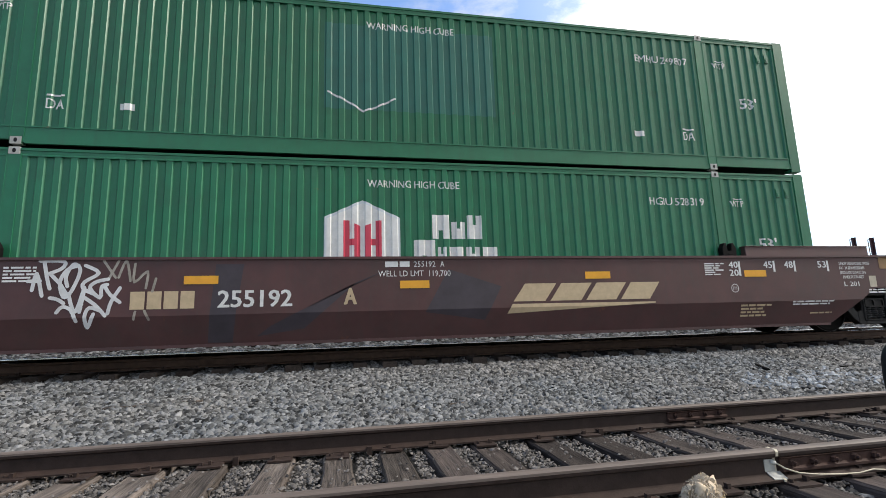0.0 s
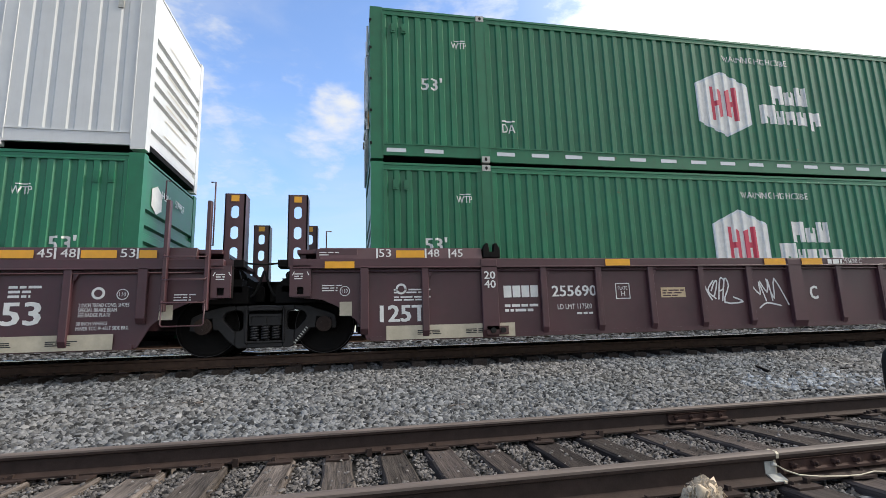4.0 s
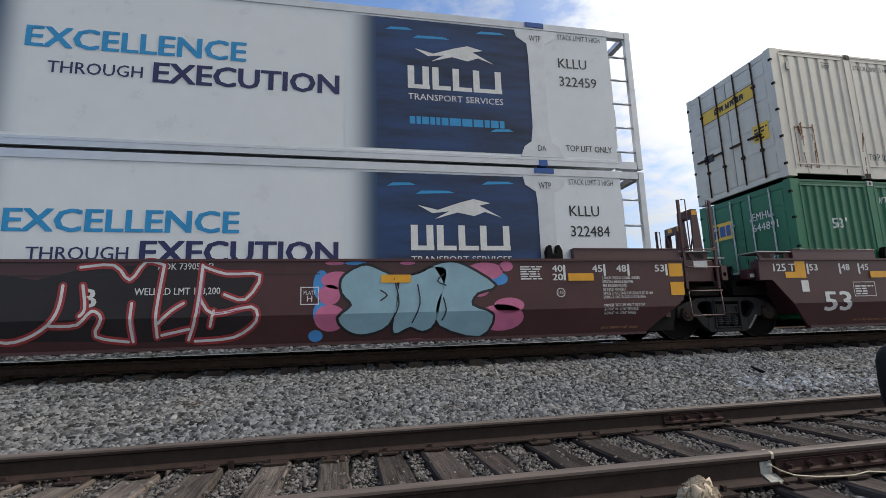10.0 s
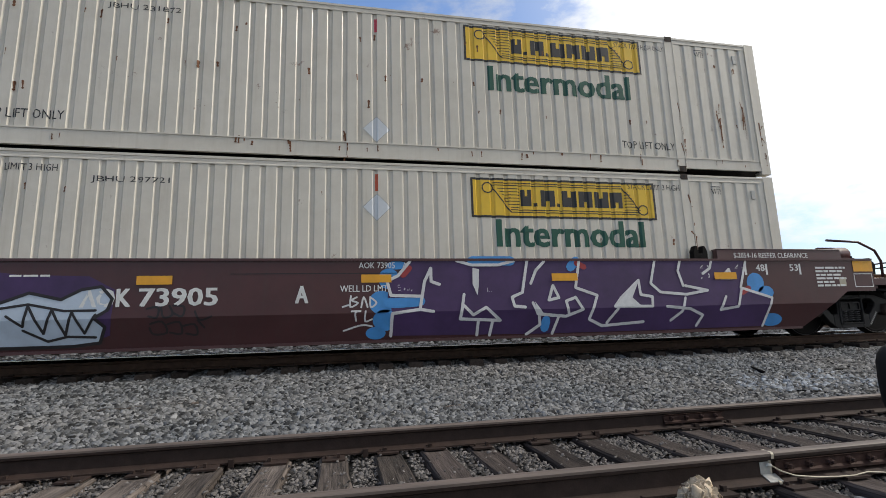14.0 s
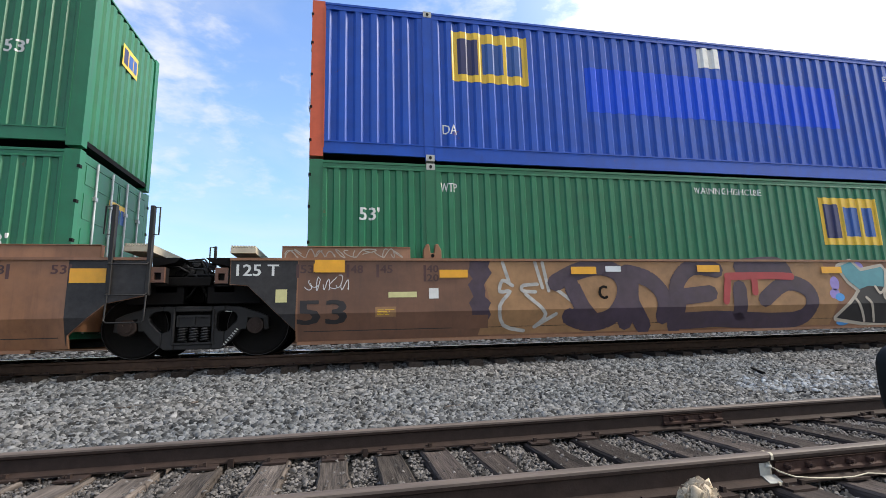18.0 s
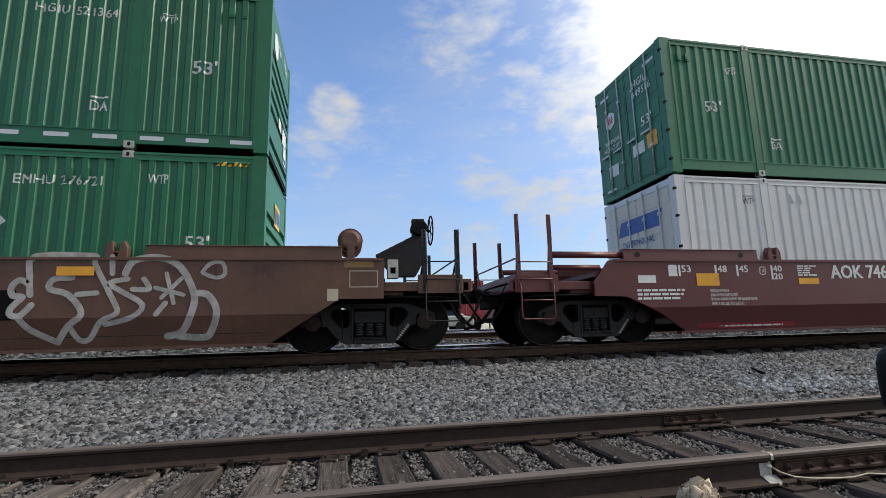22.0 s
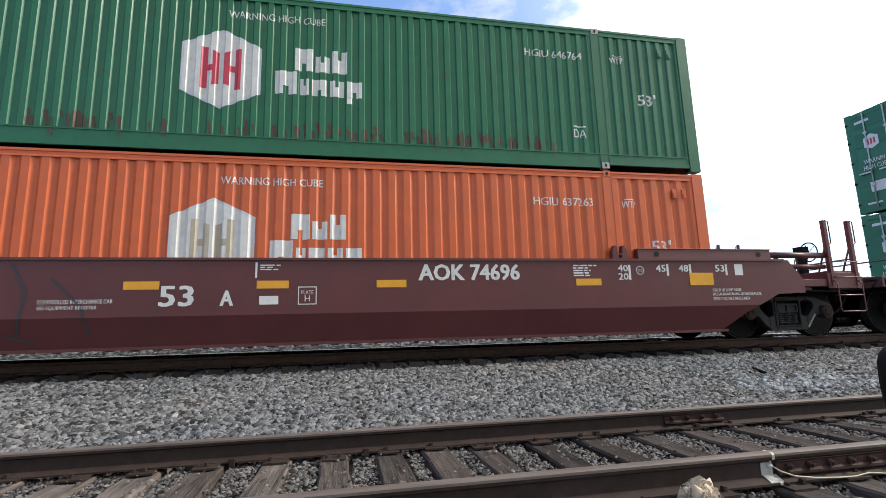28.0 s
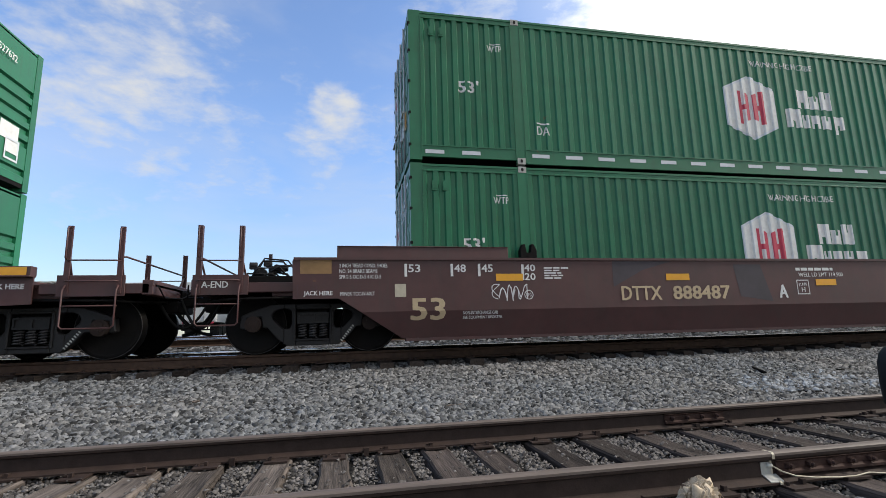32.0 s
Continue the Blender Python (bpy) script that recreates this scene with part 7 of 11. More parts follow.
def ticks(c, ends=(-1, 1), z=1.13, mat=None, y=None, low=True):
    """Load-point ticks and figures near the guides."""
    for s in ends:
        for x, t in ((8.2, "53"), (7.43, "48"), (6.96, "45")):
            c.mark(rect(s * x - 0.022, z - 0.03, 0.044, 0.21), mat, y=y, name="tick")
            c.text(t, s * x + (0.04 if s < 0 else -0.24), z + 0.04, 0.2, 0.13, mat, 0.03, y=y)
        if low:
            c.mark(rect(s * 6.19 - 0.022, z - 0.1, 0.044, 0.27), mat, y=y, name="tick")
            c.text("40", s * 6.19 + (0.03 if s < 0 else -0.23), z + 0.05, 0.2, 0.12, mat, 0.03, y=y)
            c.text("20", s * 6.19 + (0.03 if s < 0 else -0.23), z - 0.10, 0.2, 0.12, mat, 0.03, y=y)


def ring(c, x, z, r=0.075, mat=None, y=None):
    c.mark(stroke([(x + r * math.cos(0.393 * i), z + r * math.sin(0.393 * i)) for i in range(17)], 0.012), mat, name="ring_mark", y=y)
    c.text("110", x - 0.045, z - 0.03, 0.09, 0.06, mat, 0.0, y=y)


def plate_h(c, x, z, y=None):
    c.mark(frame_lines(x, z, 0.28, 0.28, 0.015), name="ring_mark", y=y)
    c.text("PLATE", x + 0.05, z + 0.16, 0.18, 0.06, None, 0.01, y=y)
    c.text("H", x + 0.1, z + 0.05, 0.08, 0.09, None, 0.02, y=y)


def slab_letters(c, x, z, w, h, n, mat, slant=0.0, y=None, lift=0.004):
    """A brand's big mark as plain leaning blocks."""
    step = w / n
    for i in range(n):
        c.mark(rect(x + i * step, z, step * 0.86, h, slant), mat, lift, "brand_mark", y=y)


# car 1: smooth brown, seen from its middle to its rear coupler
BROWN = "weathered brown smooth-sided well car loaded with two containers"
car = Car(1.0, "smooth", "brown", "male", "coupler", BROWN, "well cars")
ticks(car, (1,))
car.mark([[(-3.1, 0.13), (-2.75, 0.12), (-2.6, 1.3), (-3.0, 1.3)], [(-2.4, 0.2), (-1.7, 0.3), (-0.9, 1.0), (-0.3, 1.25), (-1.4, 0.75), (-2.2, 0.35)], [(0.2, 0.5), (1.2, 0.35), (1.5, 0.9), (0.6, 1.2)]], "oldblue", 0.002, "faded_overspray")
car.mark(brush([curved(s) for s in [[(-5.34, 1.36), (-5.04, 1.35), (-5.06, 1.25), (-5.21, 1.18)], [(-5.29, 1.36), (-5.24, 1.13), (-5.19, 0.96)], [(-5.2, 1.17), (-5.07, 1.03), (-4.97, 0.87)], [(-4.85, 1.29), (-4.99, 1.23), (-5.07, 1.05), (-5.01, 0.84), (-4.93, 0.89), (-4.85, 1.09), (-4.83, 1.25), (-4.92, 1.31), (-5, 1.13), (-4.97, 0.99)], [(-4.76, 1.29), (-4.58, 1.18), (-4.76, 1.05), (-4.76, 0.95), (-4.61, 0.87)], [(-4.45, 1.09), (-4.61, 1.05), (-4.68, 0.96), (-4.54, 0.82), (-4.53, 0.98), (-4.46, 1.01)], [(-4.95, 0.89), (-4.89, 0.69), (-4.83, 0.64), (-4.75, 0.97), (-4.79, 0.62)], [(-4.76, 0.84), (-4.6, 0.72), (-4.46, 0.56)], [(-4.49, 0.98), (-4.41, 0.86), (-4.28, 0.75)]]], 0.05), "chalk", 0.006, "graffiti_tag")
car.mark(brush([curved(s) for s in [[(-4.29, 0.96), (-4.39, 0.77), (-4.43, 0.59)], [(-5.08, 0.62), (-5.01, 0.7), (-4.9, 0.65), (-4.83, 0.49)], [(-4.54, 0.64), (-4.67, 0.68), (-4.72, 0.56), (-4.69, 0.4), (-4.61, 0.59)], [(-5.18, 0.83), (-5.09, 0.81), (-5, 0.75)], [(-5.41, 0.94), (-5.37, 1.18), (-5.28, 0.86)], [(-5.47, 1.07), (-5.32, 1.07)]]], 0.05), "chalk", 0.006, "graffiti_tag")
car.mark(brush([curved(s) for s in [[(-4.53, 1.36), (-4.36, 1.11)], [(-4.33, 1.36), (-4.45, 1.09)], [(-4.32, 1.11), (-4.23, 1.36), (-4.16, 1.06)], [(-4.11, 1.31), (-4.11, 1.04), (-3.94, 1.2), (-3.95, 0.95)], [(-3.82, 1.09), (-3.86, 0.9)], [(-4.07, 0.61), (-4.09, 0.5)], [(-3.95, 0.62), (-3.89, 0.49)]]], 0.035), "scrawl", 0.005, "graffiti_tag")
slab_letters(car, -4.15, 0.64, 0.9, 0.26, 4, "tan")
car.text("255192", -2.96, 0.64, 1.08, 0.26, "letter", 0.03)
car.text("A", -1.1, 0.65, 0.2, 0.26, "tan", 0.04)
slab_letters(car, 1.70, 0.64, 2.65, 0.30, 4, "tan", 0.22)
car.mark([[(1.59, 0.44), (1.68, 0.60), (4.36, 0.59), (4.36, 0.565)]], "tan", name="brand_swoosh")
car.mark(bars(-0.45, 1.24, 0.4, 0.1, 1, 2, 0.9), name="small_print")
car.text("255192", 0.02, 1.24, 0.36, 0.09, None, 0.01)
car.text("A", 0.46, 1.24, 0.07, 0.09)
car.text("WELL LD LMT  119,700", -0.56, 1.07, 1.19, 0.11, None, 0.01)
for x, z in ((-3.44, 1.0), (-0.21, 0.89), (3.04, 1.01), (6.28, 1.01)):
    car.amber([x], z, 0.48, 0.125)
ring(car, 6.04, 0.80)
for a in ((-5.79, 1.06, 0.41, 0.24, 5), (5.44, 1.05, 0.42, 0.24, 6), (6.14, 0.27, 0.68, 0.25, 4), (7.28, 0.46, 0.95, 0.1, 2), (7.7, 0.29, 0.5, 0.05, 1), (9.1, 0.66, 0.5, 0.1, 2)):
    car.print_(*a, seed=int(a[0] * 10), mat="tan" if a[0] > 6 and a[1] < 0.4 else None)
for k, (line, w) in enumerate((("2 INCH TREAD COND. SHOES", 0.74), ("NO. 24 BRAKE BEAMS", 0.6), ("SPRG 6 OC D-5 4 IC D-5", 0.62))):
    car.text(line, 8.47, 1.22 - 0.09 * k, w, 0.06, None, 0.02)
car.text("MINER TCC-IV-60LT", 8.53, 0.95, 0.5, 0.06, None, 0.02)
car.text("L 201", 8.53, 0.80, 0.36, 0.09)
car.mark(rect(9.15, 0.78, 0.17, 0.22), "pale", name="data_plate")
car.mark(rect(9.45, 1.14, 0.48, 0.24), "gold", 0.006, "faded_tape")
car.brake_gear(1)
hub_container(1.07, LOW, "HGIU 528319", house=True)
c = hub_container(1.07, HIGH, "EMHU 249807", logo=False)
c.mark(rect(-1.52, 0.85, 3.08, 1.62), "patch", 0.003, "overpainted_patch")
c.mark(brush([[(-1.45, 1.15), (-1.1, 0.98), (-0.85, 0.82), (-0.6, 0.92), (-0.3, 1.08)]], 0.035), "chalk", 0.006, "peeled_badge_rim")
for a in (-4.66, 4.35):
    c.mark(rect(a, 0.62, 0.21, 0.11), "letter", 0.004, "data_plate")
# cars 2 to 4: ribbed plum
RIBBED = "plum-brown rib-sided well car loaded with two containers"
for x, l, r, name, end in ((24.79, "coupler", "male", "B", 0), (44.4, "female", "male", "C", 1), (63.88, "female", "coupler", "A", 2)):
    car = Car(x, "rib", "plum", l, r, RIBBED, "well cars", "tan" if end == 9 else "letter")
    g = -1.475
    for s in (-1, 1):
        far = 9.2 if (l if s < 0 else r) == "coupler" else 8.2
        for a, t in ((8.1, "53"), (7.32, "48"), (7.02, "45")) if s > 0 else ((7.99, "53"), (7.19, "48"), (6.79, "45")):
            car.mark(rect(s * a - 0.014, 1.41, 0.028, 0.16), None, y=g - 0.006, name="tick")
            car.text(t, s * a + (0.03 if s < 0 else -0.23), 1.43, 0.2, 0.13, None, y=g - 0.006)
        if s > 0:
            car.amber([6.25], 1.42, 0.5, 0.12, g - 0.002)
        if far < 9 and s > 0:
            car.amber([8.12], 1.42, 0.24, 0.12, g - 0.002)
        car.amber([7.35 if s > 0 else -7.68], 1.42, 0.47, 0.12, g - 0.002)
        if far > 9:
            car.amber([min(s * 8.25, s * 9.2)], 1.42, 0.95, 0.12, g - 0.002)
        car.text("20", s * 6.12 - 0.1, 1.05, 0.2, 0.13, None, 0.03, y=-1.519)
        car.text("40", s * 6.12 - 0.1, 0.90, 0.2, 0.13, None, 0.03, y=-1.519)
        p = min(s * 7.85, s * 5.7)
        car.mark(rect(p, 0.10, 2.15, 0.22), "pale", 0.004, "stencil_panel", y=-1.455)
        car.print_(p + 0.5, 0.17, 0.4, 0.08, 3, 5, "ink", y=-1.461)
        car.print_(p + 1.3, 0.17, 0.4, 0.08, 3, 6, "ink", y=-1.461)
        for k in (0, 1):
            part("lamp_socket", Shape().cyl((s * 6.0 - 0.1 + 0.17 * k, -1.53, 0.2), 1, 0.045, 0.06, 12), "rubber", car.ob)
        part("socket_box", Shape().box(s * 6.0 - 0.2, s * 6.0 + 0.17, -1.515, -1.46, 0.13, 0.27), "brown", car.ob)
        for k in range(3):
            car.mark(bars(-7.72, 0.72 + 0.12 * k, 0.6, 0.09, 2, k + end), "letter", name="small_print") if k < 2 and s < 0 else None
        car.mark(disc(s * 7.60, 0.91, 0.09, 18), "letter", name="round_label")
        car.mark(disc(s * 7.60, 0.91, 0.055, 14), "plum", 0.007, "round_label_centre")
        ring(car, s * 8.5 if s < 0 else 7.92, 0.89)
        car.mark(rect(s * 8.5 - 0.08, 0.5, 0.19, 0.22), "pale", name="data_plate")
    slab_letters(car, -5.86, 0.74, 0.64, 0.20, 4, "letter")
    car.print_(-5.85, 0.5, 0.62, 0.16, 2, 3)
    car.text("255690", -4.99, 0.74, 0.84, 0.19, None, 0.03)
    car.text("LD LMT 117500", -4.9, 0.52, 0.64, 0.09, None, 0.01)
    car.print_(-4.55, 0.43, 0.3, 0.06, 1, 4)
    plate_h(car, -3.78, 0.68)
    car.mark(rect(-2.88, 0.69, 0.5, 0.18), "tan", name="stencil_panel")
    car.print_(-2.85, 0.71, 0.44, 0.14, 3, 8, "plum")
    car.text(name, 0.34, 0.6, 0.19, 0.26, None, 0.05)
    for k, a in enumerate((2.2, 3.2, 4.17, 5.17)):
        slab_letters(car, a + 0.05, 0.74, 0.6 if k < 3 else 0.5, 0.22, 1, "tan", 0.12)
        if k < 3:
            car.mark([[(a, 0.57), (a + 0.75, 0.57), (a + 0.75, 0.66), (a + 0.05, 0.68)]], "tan", name="brand_swoosh")
    for k, (line, w) in enumerate((("2 INCH TREAD COND. SHOES", 0.66), ("SPECIAL BRAKE BEAM", 0.5), ("SEE BADGE PLATE", 0.42))):
        car.text(line, 7.36, 0.71 - 0.07 * k, w, 0.055, None, 0.02)
    car.text("38 INCH WHEELS", 7.35, 0.45, 0.4, 0.05, None, 0.02)
    car.text("MINER TCC-IV-45LT SIDE BRG", 7.35, 0.38, 0.68, 0.05, None, 0.02)
    car.print_(6.46, 0.86, 0.45, 0.2, 3, 7)
    car.text("IL 53'1\"", 5.16, 0.54, 0.38, 0.1)
    car.text("IW 8'9\"", 5.16, 0.40, 0.38, 0.1)
    if end == 0 or end == 2:
        car.text("53", 6.40, 0.47, 0.5, 0.33, None, 0.045)
    if end == 1:
        car.text("53", 6.47, 0.47, 0.5, 0.33, None, 0.045)
    if end:
        car.text("125T", -7.95, 0.38, 0.76, 0.27, None, 0.04)
    for a in ((-3.98, -0.68, 0.17, 3.6) if end != 2 else (-4.26, -0.70, 0.16, 3.55)):
        car.amber([a], 1.265, 0.48, 0.12, -1.515)
    car.mark(bars(0.78, 1.28, 0.34, 0.1, 1, 3, 0.9), y=-1.515, name="small_print")
    car.text("255690 " + name, 1.14, 1.28, 0.46, 0.1, None, 0.01, y=-1.515)
    car.mark(brush([curved(q) for q in [[(-1.98, 0.93), (-1.91, 0.75), (-1.84, 0.63)], [(-1.78, 0.98), (-1.91, 0.8), (-1.76, 0.65)], [(-1.84, 0.8), (-1.76, 0.95), (-1.7, 0.97), (-1.74, 0.81), (-1.79, 0.7)], [(-1.7, 0.64), (-1.63, 1.01), (-1.55, 0.99), (-1.58, 0.83), (-1.66, 0.79)], [(-1.62, 0.61), (-1.53, 1.02), (-1.46, 0.88), (-1.58, 0.58), (-1.19, 0.58), (-1.38, 0.67)]]], 0.028), "chalk", 0.006, "graffiti_tag")
    if end:
        car.mark(brush([curved(q) for q in [[(-0.98, 0.92), (-0.79, 0.71), (-0.79, 0.94), (-0.67, 0.59)], [(-0.77, 0.96), (-0.63, 0.75), (-0.59, 0.98), (-0.53, 0.59)], [(-0.62, 1.0), (-0.49, 0.63), (-0.44, 1.01), (-0.18, 0.51)], [(-0.83, 0.46), (-0.66, 0.55), (-0.35, 0.49)]]], 0.028), "chalk", 0.006, "graffiti_tag")
    car.tall_posts(-1, (9.45 if end == 0 else 9.26,))
    car.tall_posts(1, (9.45 if end == 2 else 9.38,))
    if end == 2:
        car.text("A-END", 10.62, 0.95, 0.4, 0.11, None, 0.03, y=-1.425)
        car.pipes(1, 0.6, 0.1)
hub_container(24.73, LOW, "HGIU 509357", house=True)
c = hunt_container(24.73, HIGH, "JBHU 331625", "white", (1.48, 1.5, 3.84, 1.02), 0.94, diamond=1.93)
c.mark(stroke([(0, 0.5), (0.22, 0.71), (0, 0.92), (-0.22, 0.71), (0, 0.5)], 0.012), "casting", 0.005, "placard_rim")
c.mark(rect(-6.95, 0.45, 0.09, 0.14), "red", 0.004, "red_tag")
hub_container(44.4, LOW, "HGIU 524119", house=True, turned=True)
hub_container(44.4, HIGH, "HGIU 528218", tape=True)
c = hunt_container(63.88, LOW, "JBHU 343758", "white", (1.46, 1.43, 3.86, 1.0), 0.9, intermodal=False, tops=False, diamond=1.82)
rr = random.Random(5)
c.mark([p for i in range(150) for p in (lambda a, t, d: stroke([(a, t), (a + rr.uniform(-0.02, 0.02), t - d)], rr.uniform(0.008, 0.035), 0.2))(rr.gauss(2.75, 0.33), rr.uniform(2.55, 2.68), rr.uniform(0.05, 0.28) * (3 if rr.random() < 0.25 else 1))], "rust_stain", 0.008, "rust_streak")
c.mark([[(2.1, 2.66), (3.5, 2.66), (3.35, 2.58), (3.1, 2.6), (2.8, 2.54), (2.5, 2.6), (2.25, 2.57)]], "rust_stain", 0.007, "rust_streak")
hub_container(63.88, HIGH, "HGIU 528819", tape=True)
# cars 5 to 7: smooth maroon
cars = []
for x, l, r in ((87.45, "coupler", "male"), (106.97, "female", "male"), (126.62, "female", "coupler")):
    car = Car(x, "smooth", "maroon", l, r, "maroon smooth-sided well car loaded with two containers", "well cars")
    cars.append(car)
    ticks(car)
    car.text("73905", -3.44, 0.70, 1.08, 0.27, None, 0.035)
    car.text("AOK", -4.2, 0.70, 0.66, 0.27, None, 0.035)
    car.text({87.45: "B", 106.97: "C", 126.62: "A"}[x], -1.25, 0.71, 0.2, 0.27, None, 0.04)
    car.text("AOK 73905", -0.28, 1.25, 0.58, 0.1, None, 0.02)
    car.text({87.45: "B", 106.97: "C", 126.62: "A"}[x], 0.42, 1.25, 0.08, 0.1, None, 0.02)
    car.mark(rect(-2.2, 1.165, 4.25, 0.014), "soot", name="seam_line")
    car.text("WELL LD LMT 118,200", -0.57, 0.86, 1.17, 0.12, None, 0.015)
    for a in (-6.72, -3.48, -0.24, 3.01, 6.25):
        if x != 87.45 or a != -0.24:
            car.mark(rect(a, 1.02, 0.48, 0.13), "reflector", 0.02, "amber_tape")
    ring(car, -6.1, 0.82)
    ring(car, 6.1, 0.82)
    plate_h(car, 1.76, 0.69)
    if r == "male":
        for k, (line, w) in enumerate((("2 INCH TREAD COND. SHOES", 0.74), ("SPECIAL BRAKE BEAMS", 0.6), ("SEE BADGE PLATE", 0.47), ("38 INCH WHEELS", 0.45), ("SPRG 7 OC D-5 7 IC D-6 5 IC D-6A", 0.98), ("SPRG 2 OC B-353 2 IC B-354", 0.82))):
            car.text(line, 6.9, 1.04 - 0.068 * k, w, 0.05, None, 0.02)
        for k, (line, w) in enumerate((("MINER TCC-IV-45LT SET-UP", 0.8), ("5-1/16\" +/- 1/16\" FEMALE", 0.66), ("5-3/16\" +/- 1/16\" MALE", 0.62))):
            car.text(line, 6.9, 0.56 - 0.068 * k, w, 0.05, None, 0.02)
        car.text("JACK EMPTY UNIT ONLY", 6.85, 0.165, 0.72, 0.05, "rust_stain", 0.02)
    if l == "female":
        car.text("JACK IN THIS AREA. EMPTY CAR ONLY", -7.2, 0.165, 1.0, 0.05, "rust_stain", 0.02)
    for a in ((5.38, 1.05, 0.4, 0.25, 6), (-5.75, 1.05, 0.42, 0.25, 6), (-5.1, 1.15, 0.5, 0.05, 1)):
        car.print_(*a, seed=int(a[0] * 7))
    car.mark(stroke([(-6.4, 0.62), (-6.1, 0.45)], 0.012), "soot", name="dent_line")
    if l == "female":
        car.text("125 T", -9.0, 1.16, 0.5, 0.15, None, 0.03)
        car.mark([[(-8.74, 1.03), (-8.26, 1.03), (-8.26, 1.36), (-8.50, 1.36), (-8.50, 1.15), (-8.74, 1.15)]], "reflector", 0.006, "amber_tape")
        car.mark(rect(-8.40, 0.76, 0.17, 0.22), "letter", name="data_plate")
        car.mark(frame_lines(-7.17, 0.65, 0.54, 0.29, 0.012), name="ring_mark")
        car.print_(-7.13, 0.69, 0.45, 0.2, 4, 9)
        car.text("53", -7.92, 0.38, 0.66, 0.38, None, 0.05)
    else:
        car.text("53", -8.12, 0.38, 0.66, 0.38, None, 0.05)
        car.text("S-2054-16 REEFER CLEARANCE", -8.42, 1.43, 1.55, 0.1, None, 0.02, y=-1.455)
        for a, b, w, h, m in ((-9.91, 1.15, 0.46, 0.23, "reflector"), (-9.72, 0.98, 0.36, 0.14, "pale"), (-9.28, 0.74, 0.48, 0.22, "letter"), (-8.43, 0.80, 0.19, 0.22, "pale")):
            car.mark(rect(a, b, w, h), m, name="data_plate")
        for k, (line, w) in enumerate((("2 INCH TREAD COND. SHOES", 0.72), ("SPECIAL BRAKE BEAMS", 0.6), ("SEE BADGE PLATE", 0.48), ("SPRG 7 OC D-5", 0.42), ("SPRG 2 OC B-432 2 IC B-433", 0.84))):
            car.text(line, -9.3, 1.25 - 0.07 * k, w, 0.052, None, 0.02)
        car.text("MINER TCC-IV-60LT", -9.3, 0.67, 0.58, 0.05, None, 0.02)
        car.text("NON-INTERCHANGE CAR", -7.27, 0.49, 0.6, 0.05, None, 0.02)
        car.text("SEE EQUIPMENT REGISTER", -7.27, 0.42, 0.66, 0.05, None, 0.02)
        car.hoop(-1)
        car.pipes(-1, 0.75, 0.05)
        car.brake_gear(-1)
        car.text("B-END", -11.42, 0.95, 0.4, 0.11, None, 0.03, y=-1.425)
        car.text("REL", -10.55, 1.0, 0.16, 0.07, None, 0.02, y=-1.40)
        car.text("ROD", -10.55, 0.91, 0.16, 0.07, None, 0.02, y=-1.40)
        car.text("JACK HERE", -9.90, 0.79, 0.36, 0.07, None, 0.02)
    if r == "male":
        for b in (1.08, 0.74):
            car.mark(rect(8.25, b, 0.28, 0.24), "reflector", 0.006, "amber_tape")
    else:
        car.text("S-2054-16 REEFER CLEARANCE", 6.77, 1.43, 1.7, 0.1, None, 0.02, y=-1.455)
        car.mark(rect(9.48, 1.15, 0.48, 0.22), "reflector", 0.006, "amber_tape")
        car.mark(frame_lines(9.47, 0.84, 0.45, 0.27, 0.014), name="ring_mark")
        car.print_(8.56, 0.86, 0.72, 0.42, 6, 2)
        car.mark(rect(9.1, 0.86, 0.16, 0.18), "pale", name="data_plate")
        car.hoop(1, False)
a, b, d = cars
d.pipes(-1, -0.02, 0.06)
a.mark([[(-2.52, 1.24), (-1.84, 1.11), (-1.29, 1.26), (-0.2, 1.35), (0.34, 1.32), (1.09, 1.12), (0.94, 0.79), (1.1, 0.5), (0.63, 0.18), (-0.57, 0.2), (-1.31, 0.24), (-2.18, 0.25), (-2.48, 0.47), (-2.59, 0.78)]], "smoke", 0.003, "graffiti_ground")
a.mark(brush([curved(s) for s in [[(-2.49, 1.31), (-2.59, 0.87), (-2.51, 0.5), (-2.25, 0.26), (-1.94, 0.29), (-1.64, 0.48), (-1.52, 0.71), (-1.49, 1.03)], [(-1.62, 0.46), (-1.28, 0.47), (-1.1, 0.66), (-0.97, 0.55), (-1.05, 0.3), (-0.63, 0.21)], [(-0.57, 0.21), (-0.6, 0.47), (-0.59, 0.76)], [(-1.29, 1.29), (-0.86, 1.32), (-0.64, 1.1), (-0.44, 1.37), (-0.19, 1.32)], [(-0.19, 1.32), (-0.26, 0.64), (-0.25, 0.26)], [(-0.24, 0.46), (-0.06, 0.64), (0.1, 0.75)], [(0.34, 1.32), (0.28, 0.59), (0.17, 0.21)], [(-0.19, 0.29), (0.18, 0.37)], [(0.34, 1.3), (0.68, 1.18), (1.16, 1.16), (0.96, 0.79), (0.66, 0.87)], [(0.32, 0.82), (0.52, 0.58), (1.05, 0.68), (1.12, 0.46), (0.8, 0.23), (0.26, 0.19)]]], 0.11), "crimson", 0.006, "graffiti_line")
a.mark(brush([curved(s) for s in [[(0.52, 0.63), (0.47, 0.4)], [(-1.24, 1.03), (-1.19, 0.7), (-1.25, 0.59)]]], 0.11), "crimson", 0.006, "graffiti_line")
